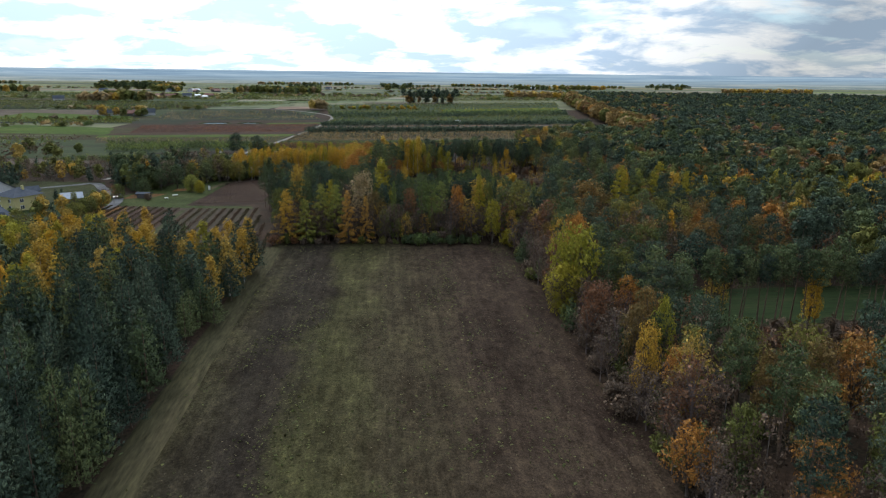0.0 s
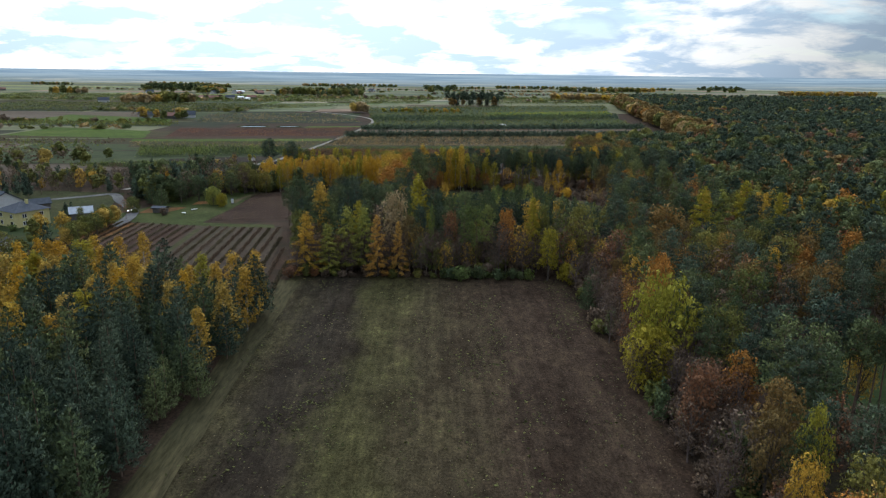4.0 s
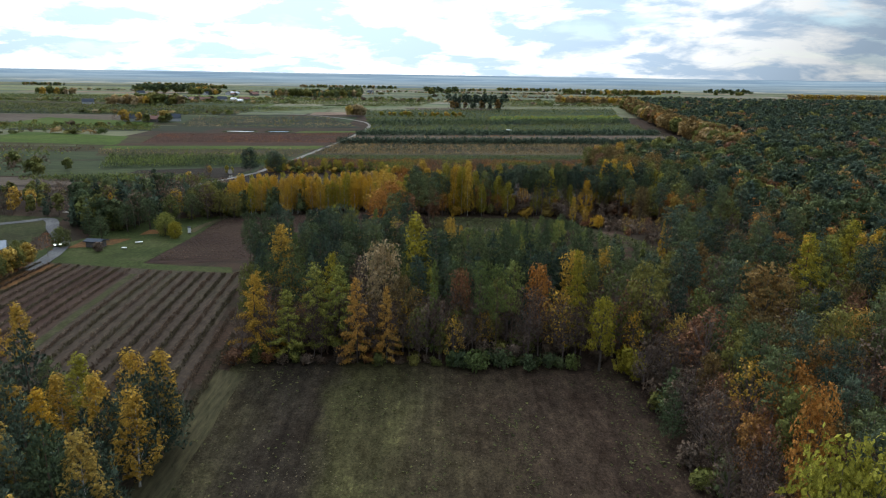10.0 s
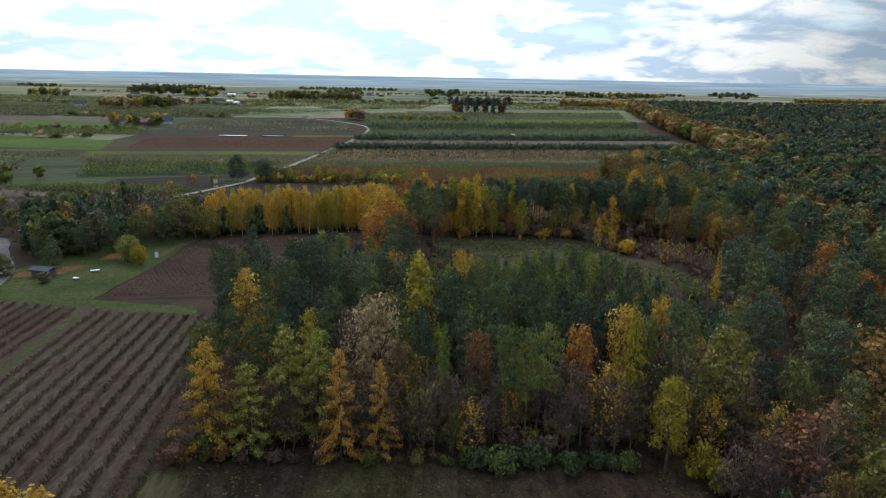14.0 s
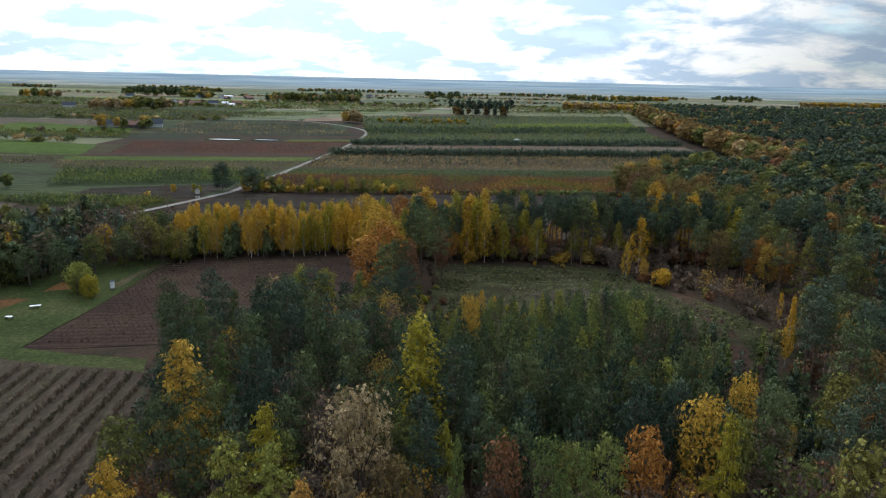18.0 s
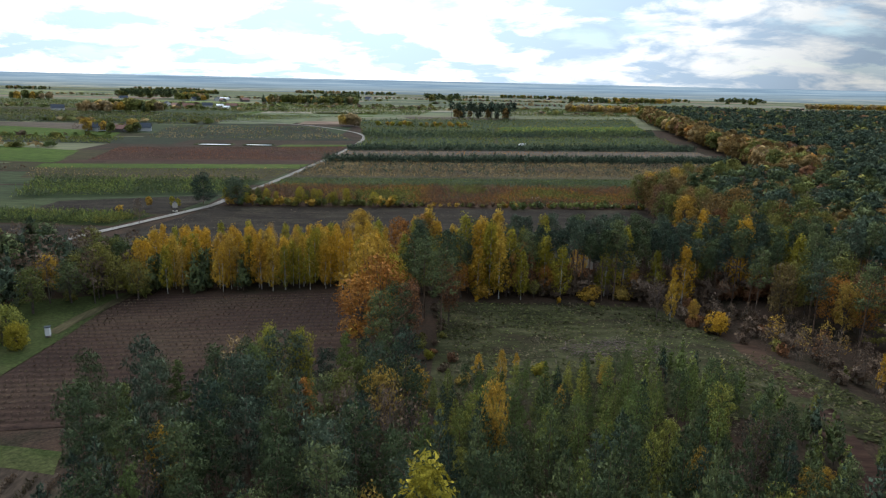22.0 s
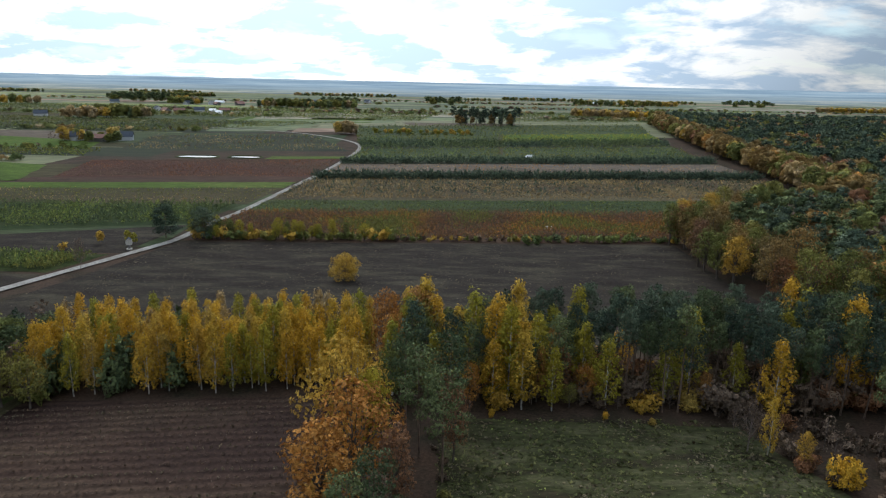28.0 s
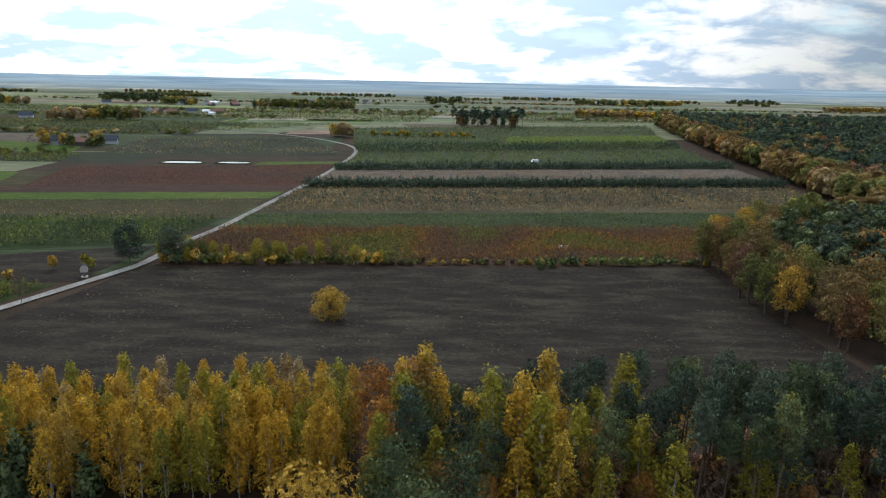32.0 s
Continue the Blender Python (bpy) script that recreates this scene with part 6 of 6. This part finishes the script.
tufts("grass", "dry tan grass tufts on the meadow", 36000, -28, 32, 50, 171, "dry", 0.22, 91, 0.42)
tufts("grass", "green grass tufts on the meadow", 30000, -28, 32, 50, 171, "turf", 0.42, 92, 0.25)
tufts("grass", "dry grass tufts on the hill", 20000, 0, 64, 226, 287, "dry", 0.55, 96, 0.05)
tufts("grass", "green grass tufts on the hill", 26000, 0, 64, 226, 287, "turf", 0.7, 97, 0.1)
tufts("nettles", "fresh green nettle clumps on the hill", 12000, 0, 64, 240, 287, "green", 0.45, 98, 0.32)
tufts("weeds", "dry weeds on the ploughed field", 22000, -105, 82, 325, 424, "dry", 0.4, 89, 0.15)
finish_woodland()

# ---- buildings, vehicles and small things ----
M["plaster_white"] = plain("white_plaster", (0.5, 0.51, 0.53), 0.85, 0, 0.08, 1.5)
M["plaster_yellow"] = plain("yellow_plaster", (0.50, 0.45, 0.22), 0.85, 0, 0.10, 1.5)
M["roof_grey"] = plain("grey_roof_sheets", (0.060, 0.070, 0.085), 0.75, 0, 0.2, 1.0)
M["roof_red"] = plain("dull_red_roof", (0.16, 0.07, 0.05), 0.7, 0, 0.25, 1.0)
M["roof_metal"] = plain("pale_metal_roof", (0.26, 0.29, 0.32), 0.55, 0.3, 0.15, 1.2)
M["wood_grey"] = plain("weathered_boards", (0.13, 0.12, 0.115), 0.9, 0, 0.3, 2.5)
M["glass_dark"] = plain("window_glass", (0.02, 0.025, 0.03), 0.08, 0, 0.1)
M["white_paint"] = plain("white_paint", (0.75, 0.76, 0.77), 0.5, 0, 0.06)
M["tyre"] = plain("tyre_rubber", (0.02, 0.02, 0.02), 0.9)
M["stone"] = plain("pale_stone", (0.45, 0.42, 0.36), 0.9, 0, 0.25, 4)
M["film"] = plain("white_foil", (0.78, 0.80, 0.82), 0.35, 0, 0.05)
M["carpaint_silver"] = plain("silver_car_paint", (0.30, 0.31, 0.33), 0.35, 0.5, 0.05)


def water_mat():
    n = Nodes("still_water", 0.03)
    n.bsdf.inputs["Base Color"].default_value = (0.012, 0.018, 0.018, 1)
    n.bsdf.inputs["Specular IOR Level"].default_value = 0.5
    n.bump(n.noise(0.6, 3), 0.02, 0.05)
    return n.mat


def lamp_glass():
    n = Nodes("headlamp", 0.2)
    n.bsdf.inputs["Base Color"].default_value = (0.8, 0.8, 0.8, 1)
    n.bsdf.inputs["Emission Color"].default_value = (1, 0.97, 0.9, 1)
    n.bsdf.inputs["Emission Strength"].default_value = 6.0
    return n.mat


M["water"], M["headlamp"] = water_mat(), lamp_glass()


def box(bm, x0, x1, y0, y1, z0, z1, bevel=0.0):
    vs = [bm.verts.new(p) for p in [(x0, y0, z0), (x1, y0, z0), (x1, y1, z0), (x0, y1, z0), (x0, y0, z1), (x1, y0, z1), (x1, y1, z1), (x0, y1, z1)]]
    fs = [bm.faces.new([vs[i] for i in q]) for q in [(3, 2, 1, 0), (4, 5, 6, 7), (0, 1, 5, 4), (1, 2, 6, 5), (2, 3, 7, 6), (3, 0, 4, 7)]]
    if bevel:
        bmesh.ops.bevel(bm, geom=list({e for f in fs for e in f.edges}), offset=bevel, segments=1, affect="EDGES")


def bm_mesh(name, mat, build):
    bm = bmesh.new()
    build(bm)
    bmesh.ops.recalc_face_normals(bm, faces=bm.faces)
    me = bpy.data.meshes.new(name)
    bm.to_mesh(me)
    bm.free()
    me.materials.append(M[mat])
    return me


def prism(bm, profile, a, b, axis="y"):
    """Extrudes a closed profile of (across, up) from a to b."""
    put = (lambda u, v, w: (u, w, v)) if axis == "y" else (lambda u, v, w: (w, u, v))
    A, B = [bm.verts.new(put(u, v, a)) for u, v in profile], [bm.verts.new(put(u, v, b)) for u, v in profile]
    n = len(profile)
    bm.faces.new(A)
    bm.faces.new(B[::-1])
    for i in range(n):
        bm.faces.new((A[i], A[(i + 1) % n], B[(i + 1) % n], B[i]))


def house(label, m, w, d, eaves, ridge, wall, roof, windows=(), doors=(), hip=False, chimney=None, name="house", dormer=False, group=""):
    """A house: the ridge runs along y. windows: (side, along, sill, width, height), side one of s n e w; doors likewise."""
    root = tagged(new(name), label, "house" if name == "house" else "shed", group)
    root.matrix_basis = m

    def shell_wall(bm):
        prism(bm, [(-w / 2, -0.4), (w / 2, -0.4), (w / 2, eaves), (0, ridge - 0.12) if not hip else (w / 2 - 0.01, eaves), (-w / 2, eaves)], -d / 2, d / 2)

    part("wall", bm_mesh("wall", wall, shell_wall), root)

    def cover(bm):
        o, t = 0.5, 0.22
        if hip:
            z0 = eaves + 0.02
            lo = [bm.verts.new(p) for p in [(-w / 2 - o, -d / 2 - o, z0), (w / 2 + o, -d / 2 - o, z0), (w / 2 + o, d / 2 + o, z0), (-w / 2 - o, d / 2 + o, z0)]]
            run = max(0.6, (d - w) / 2 + 0.4)
            r0, r1 = bm.verts.new((0, -run, ridge)), bm.verts.new((0, run, ridge))
            for f in [(lo[0], lo[1], r0), (lo[1], lo[2], r1, r0), (lo[2], lo[3], r1), (lo[3], lo[0], r0, r1), (lo[3], lo[2], lo[1], lo[0])]:
                bm.faces.new(f)
        else:
            k = (ridge - eaves) / (w / 2)
            prism(bm, [(-w / 2 - o, eaves - o * k), (0, ridge), (w / 2 + o, eaves - o * k), (w / 2 + o, eaves - o * k + t), (0, ridge + t), (-w / 2 - o, eaves - o * k + t)], -d / 2 - o, d / 2 + o)

    roof_ob = part("roof", bm_mesh("roof", roof, cover), root)
    if dormer:
        def dorm(bm):
            prism(bm, [(-1.2, eaves + 0.3), (1.2, eaves + 0.3), (1.2, eaves + 1.6), (0, eaves + 2.6), (-1.2, eaves + 1.6)], w * 0.12, w * 0.47, "x")
        part("dormer", bm_mesh("dormer", roof, dorm), root)
    if chimney:
        part("chimney", bm_mesh("chimney", wall, lambda bm: box(bm, chimney[0] - 0.35, chimney[0] + 0.35, chimney[1] - 0.35, chimney[1] + 0.35, eaves, ridge + 0.7, 0.03)), roof_ob)

    def opening(kind, side, u, z, ww, hh):
        turn = {"s": 0, "e": 90, "n": 180, "w": 270}[side]
        out = d / 2 if side in "sn" else w / 2
        root2 = part(kind, bm_mesh(kind, "white_paint" if kind == "window" else "wood_grey", lambda bm: box(bm, -ww / 2, ww / 2, -0.05, 0.10, 0, hh, 0.015)), root)
        root2.matrix_basis = pose(0, 0, 0, 0, 0, turn) @ pose(u, -out, z)
        if kind == "window":
            for q in (-1, 1):
                part("pane", bm_mesh("pane", "glass_dark", lambda bm: box(bm, q * ww / 4 - ww / 4 + 0.07, q * ww / 4 + ww / 4 - 0.07, -0.07, 0.02, 0.08, hh - 0.08)), root2)

    for args in windows:
        opening("window", *args)
    for args in doors:
        opening("door", *args)
    return root


def on(x, y, turn=0.0):
    return pose(x, y, gz(x, y), 0, 0, turn)


house("white plastered house with grey gabled roof and dormer", on(-107.5, 186, 10), 10, 12.5, 3.4, 7.8, "plaster_white", "roof_grey", [("s", -1.0, 4.0, 1.2, 1.3), ("s", 1.6, 4.0, 1.2, 1.3), ("s", -2.5, 0.9, 1.6, 1.4), ("e", -3, 0.9, 1.6, 1.4), ("e", 3.0, 0.9, 2.2, 1.4)], [("e", 0.3, 0.0, 1.1, 2.1)], False, (1.5, 3.0), dormer=True)
house("pale yellow two-storey house with grey hipped roof", on(-121, 230, -30), 9.5, 10, 4.7, 7.0, "plaster_yellow", "roof_grey", [("s", -2.8, 2.9, 1.2, 1.2), ("s", 2.4, 2.9, 1.2, 1.2), ("s", -2.8, 0.7, 1.2, 1.2), ("s", 2.4, 0.7, 1.4, 1.2), ("e", -2.5, 2.9, 1.3, 1.2), ("e", 2.5, 2.9, 1.3, 1.2), ("e", -2.5, 0.7, 1.3, 1.2)], [("e", 2.5, 0.0, 1.2, 2.1)], True, (1.2, 0.6))
house("long grey-roofed barn with white gable", on(-143, 252, 52), 10, 17, 4.2, 7.4, "plaster_white", "roof_grey", [("s", 2, 1.2, 1.2, 1.0)], [("w", 0, 0, 4.0, 3.4), ("w", 5, 0, 3.0, 3.0)], name="barn")
house("dark garage shed beside the barn", on(-151, 240, 30), 6, 8, 2.8, 4.4, "plaster_white", "roof_grey", [], [("s", -1.4, 0, 2.2, 2.3), ("s", 1.4, 0, 2.2, 2.3)], name="garage")
house("grey board shed with pale metal roof", on(-109, 240, -62), 4.6, 6, 2.4, 3.8, "wood_grey", "roof_metal", [], [("s", 0, 0, 1.4, 2.0)], name="garden_shed")
house("small grey garden hut beside the lawn", on(-89.2, 253, 80), 2.6, 4.2, 1.7, 2.05, "wood_grey", "roof_grey", [("e", 1.0, 0.9, 0.7, 0.6)], [("e", -0.9, 0, 0.9, 1.7)], name="garden_hut")
house("low farm outbuilding with grey roof", on(-132, 257, -50), 4.5, 6.5, 2.3, 3.6, "wood_grey", "roof_grey", [("s", 0, 1, 1, 1)], [("e", 0, 0, 2, 2.1)], name="outbuilding")

farm_win = [("s", -2.5, 1.0, 1.2, 1.3), ("s", 2.5, 1.0, 1.2, 1.3), ("e", -3, 1.0, 1.2, 1.3), ("e", 3, 1.0, 1.2, 1.3)]
proto = house("distant farmhouse with dark roof", on(-300, 770, 70), 9, 14, 3.4, 7.0, "plaster_white", "roof_grey", farm_win, [("e", 0, 0, 1.2, 2.1)], name="farmhouse", group="distant farm buildings")
red = house("distant barn with dull red roof", on(-278, 764, 80), 8, 15, 3.2, 6.0, "wood_grey", "roof_red", farm_win, [("e", 0, 0, 3.5, 3.0)], name="farm_barn", group="distant farm buildings")
fr = random.Random(3)
for x, y in [(-262, 778), (-312, 790), (-350, 1150), (-330, 1172), (-372, 1160), (-395, 1190), (-300, 1190), (-420, 1150), (-455, 1180), (-250, 1640), (-330, 1600), (-520, 1700), (-150, 1750), (520, 2150), (600, 2180), (-900, 1500), (-700, 1400), (330, 2160), (-440, 1440), (-405, 1462), (-385, 1430), (-350, 1450), (-310, 1475), (-275, 1470), (-230, 1480), (-365, 1500), (-180, 1520), (-560, 1420), (-640, 900), (-610, 925), (-460, 1010)]:
    copy_thing(fr.choice([proto, red]), on(x, y, fr.uniform(0, 180)))


def tunnel(label, x, y, ln, wd, turn):
    """A foil greenhouse: a half-round tunnel on the ground with end walls."""
    def arch(bm):
        prism(bm, [(wd / 2 * math.cos(a), wd * 0.45 * math.sin(a)) for a in np.linspace(0, math.pi, 11)], -ln / 2, ln / 2)
    root = tagged(new("greenhouse"), label, "greenhouse", "greenhouses on the plain")
    root.matrix_basis = on(x, y, turn)
    part("cover", bm_mesh("cover", "film", arch), root)
    for s in (-1, 1):
        part("end_door", bm_mesh("end_door", "wood_grey", lambda bm: box(bm, -0.8, 0.8, s * ln / 2 - 0.05, s * ln / 2 + 0.06, 0, 2.0, 0.02)), root)


for x, y, ln in [(-322, 1206, 10), (-296, 1150, 8), (-420, 1560, 18), (430, 2090, 24)]:
    tunnel("white foil greenhouse tunnel on the plain", x, y, ln, 9, 84)

# farm ponds beside the red field
for x0, x1, y0, y1 in [(-178, -152, 664, 679), (-143, -122, 668, 681)]:
    cx, cy, rx, ry = (x0 + x1) / 2, (y0 + y1) / 2, (x1 - x0) / 2, (y1 - y0) / 2
    zz = gz(cx, cy)
    bk = tagged(new("pond"), "small still farm pond in a grassy bank", "pond", kind="structure")
    ring = [(cx + rx * math.copysign(abs(math.cos(a)) ** 0.6, math.cos(a)), cy + ry * math.copysign(abs(math.sin(a)) ** 0.6, math.sin(a))) for a in np.linspace(0, 2 * math.pi, 33)[:-1]]
    part("water", mesh_of("water", [(x, y, zz + 0.18) for x, y in ring], [tuple(range(32))], M["water"]), bk)
    V = [(cx + (x - cx) * k, cy + (y - cy) * k, zz + z) for k, z in ((0.985, 0.15), (1.02, 0.55), (1.10, 0.55), (1.16, 0.0)) for x, y in ring]
    F = [(q * 32 + i, q * 32 + (i + 1) % 32, (q + 1) * 32 + (i + 1) % 32, (q + 1) * 32 + i) for q in range(3) for i in range(32)]
    part("bank", mesh_of("bank", V, F, M["grass"], True), bk)


def wheels(root, xs, half, rad):
    for x in xs:
        for s in (-1, 1):
            def ring(bm):
                prism(bm, [(x + rad * math.cos(a), rad + rad * math.sin(a)) for a in np.linspace(0, 2 * math.pi, 15)[:-1]], s * half - 0.11, s * half + 0.11)
            w = part("wheel", bm_mesh("wheel", "tyre", ring), root)
            def disc(bm):
                prism(bm, [(x + rad * 0.6 * math.cos(a), rad + rad * 0.6 * math.sin(a)) for a in np.linspace(0, 2 * math.pi, 11)[:-1]], s * half - 0.12, s * half + 0.12)
            part("rim", bm_mesh("rim", "roof_metal", disc), w)


def vehicle(name, label, m, paint, body_profile, glass_profile, half, wheel_xs, rad, length):
    root = tagged(new(name), label, "vehicle")
    root.matrix_basis = m
    part("body", bm_mesh("body", paint, lambda bm: (prism(bm, body_profile, -half, half), bmesh.ops.bevel(bm, geom=list(bm.edges), offset=0.06, segments=2, affect="EDGES"))), root)
    for s in (-1, 1):
        part("side_window", bm_mesh("side_window", "glass_dark", lambda bm: prism(bm, glass_profile, s * half - 0.01 * s, s * half + 0.012 * s)), root)
        part("headlight", bm_mesh("headlight", "headlamp", lambda bm: box(bm, length / 2 - 0.05, length / 2 + 0.02, s * half * 0.72 - 0.22, s * half * 0.72 + 0.22, 0.55, 0.85, 0.03)), root)
    wheels(root, wheel_xs, half - 0.08, rad)
    return root


vehicle("van", "white delivery van parked between orchard rows", on(70, 706, 190), "white_paint", [(-2.9, 0.45), (2.9, 0.45), (2.95, 1.0), (2.3, 1.3), (1.55, 2.3), (1.2, 2.5), (-2.85, 2.5), (-2.95, 2.2)], [(0.9, 1.4), (2.05, 1.4), (1.5, 2.1), (0.9, 2.1)], 1.0, (-1.9, 1.9), 0.36, 5.9)
vehicle("car", "silver car with headlights on in the lane", pose(-99.5, 253, gz(-99.5, 253) + 0.26, 0, 0, -62), "carpaint_silver", [(-2.1, 0.35), (2.1, 0.35), (2.15, 0.75), (1.2, 0.95), (0.45, 1.45), (-1.2, 1.48), (-1.95, 1.0), (-2.15, 0.85)], [(-1.35, 0.98), (1.0, 0.98), (0.4, 1.36), (-1.1, 1.38)], 0.88, (-1.35, 1.35), 0.32, 4.25)


def bench(label, x, y, turn, ln):
    root = tagged(new("garden_bench"), label, "bench", "white benches on the lawn")
    root.matrix_basis = on(x, y, turn)
    part("seat", bm_mesh("seat", "white_paint", lambda bm: box(bm, -ln / 2, ln / 2, -0.35, 0.35, 0.5, 0.6, 0.02)), root)
    for s in (-1, 1):
        part("leg", bm_mesh("leg", "wood_grey", lambda bm: box(bm, s * ln * 0.4 - 0.06, s * ln * 0.4 + 0.06, -0.3, 0.3, -0.1, 0.5)), root)


bench("long white bench on the lawn", -79.4, 257, 25, 2.0)
bench("short white bench on the lawn", -80.4, 250, 5, 1.3)

hive = tagged(new("beehive"), "white stacked beehive at the field corner", "beehive")
hive.matrix_basis = on(-70.2, 270.5, 15)
for k, (hw, z0, z1, mt) in enumerate([(0.42, 0.0, 0.35, "wood_grey"), (0.40, 0.35, 0.95, "white_paint"), (0.40, 0.96, 1.5, "white_paint"), (0.40, 1.51, 1.9, "white_paint"), (0.5, 1.9, 2.05, "roof_grey")]):
    part(["stand", "hive_box", "hive_box", "hive_box", "lid"][k], bm_mesh("hive_box", mt, lambda bm: box(bm, -hw, hw, -hw, hw, z0, z1, 0.02)), hive)

shrine = tagged(new("roadside_shrine"), "small roadside shrine of pale stone on a dark post", "shrine")
shrine.matrix_basis = on(-97.6, 407, 20)
part("base", bm_mesh("base", "stone", lambda bm: box(bm, -0.8, 0.8, -0.8, 0.8, -0.1, 0.3, 0.05)), shrine)
part("post", bm_mesh("post", "wood_grey", lambda bm: box(bm, -0.35, 0.35, -0.35, 0.35, 0.3, 1.5, 0.04)), shrine)
part("niche", bm_mesh("niche", "stone", lambda bm: prism(bm, [(-0.85, 1.5), (0.85, 1.5), (1.0, 2.3), (0.85, 2.9), (0.45, 3.3), (0, 3.5), (-0.45, 3.3), (-0.85, 2.9), (-1.0, 2.3)], -0.5, 0.5)), shrine)
part("roof", bm_mesh("roof", "roof_grey", lambda bm: prism(bm, [(-0.75, 3.2), (0, 3.75), (0.75, 3.2), (0.75, 3.3), (0, 3.9), (-0.75, 3.3)], -0.65, 0.65)), shrine)

for k, (x, y) in enumerate([(42.5, 450), (44.6, 450.3)]):
    crate = tagged(new("white_crate"), "white storage crate among the nursery shrubs", "crate", "white crates in the nursery")
    crate.matrix_basis = on(x, y, 8 * k)
    part("body", bm_mesh("body", "white_paint", lambda bm: box(bm, -0.6, 0.6, -0.45, 0.45, 0.1, 1.0, 0.04)), crate)
    part("lid", bm_mesh("lid", "film", lambda bm: box(bm, -0.64, 0.64, -0.49, 0.49, 1.0, 1.1, 0.02)), crate)
    for s in (-1, 1):
        part("skid", bm_mesh("skid", "wood_grey", lambda bm: box(bm, s * 0.45 - 0.08, s * 0.45 + 0.08, -0.45, 0.45, -0.05, 0.1)), crate)

# brushwood left on the hill meadow
br = np.random.default_rng(77)
for cx, cy, n, sp in [(24, 257, 90, 3.0), (29, 261, 50, 2.0), (34, 255, 40, 2.0)]:
    pile = Wood()
    for k in range(n):
        p = np.array([cx, cy, 0]) + np.append(br.normal(size=2) * sp, 0)
        an, ln = br.uniform(0, 6.28), br.uniform(0.8, 2.2)
        q = p + (math.cos(an) * ln, math.sin(an) * ln, 0)
        p[2], q[2] = gz(p[0], p[1]) + br.uniform(0, 0.35), gz(q[0], q[1]) + br.uniform(0.0, 0.5)
        pile.limb([p, (p + q) / 2 + (0, 0, 0.12), q], 0.07, 0.03, 4)
    tagged(new("brush_pile", pile.mesh("brush_pile", M["twig"])), "low heap of dark cut branches in grass", "brushwood", kind="stuff")
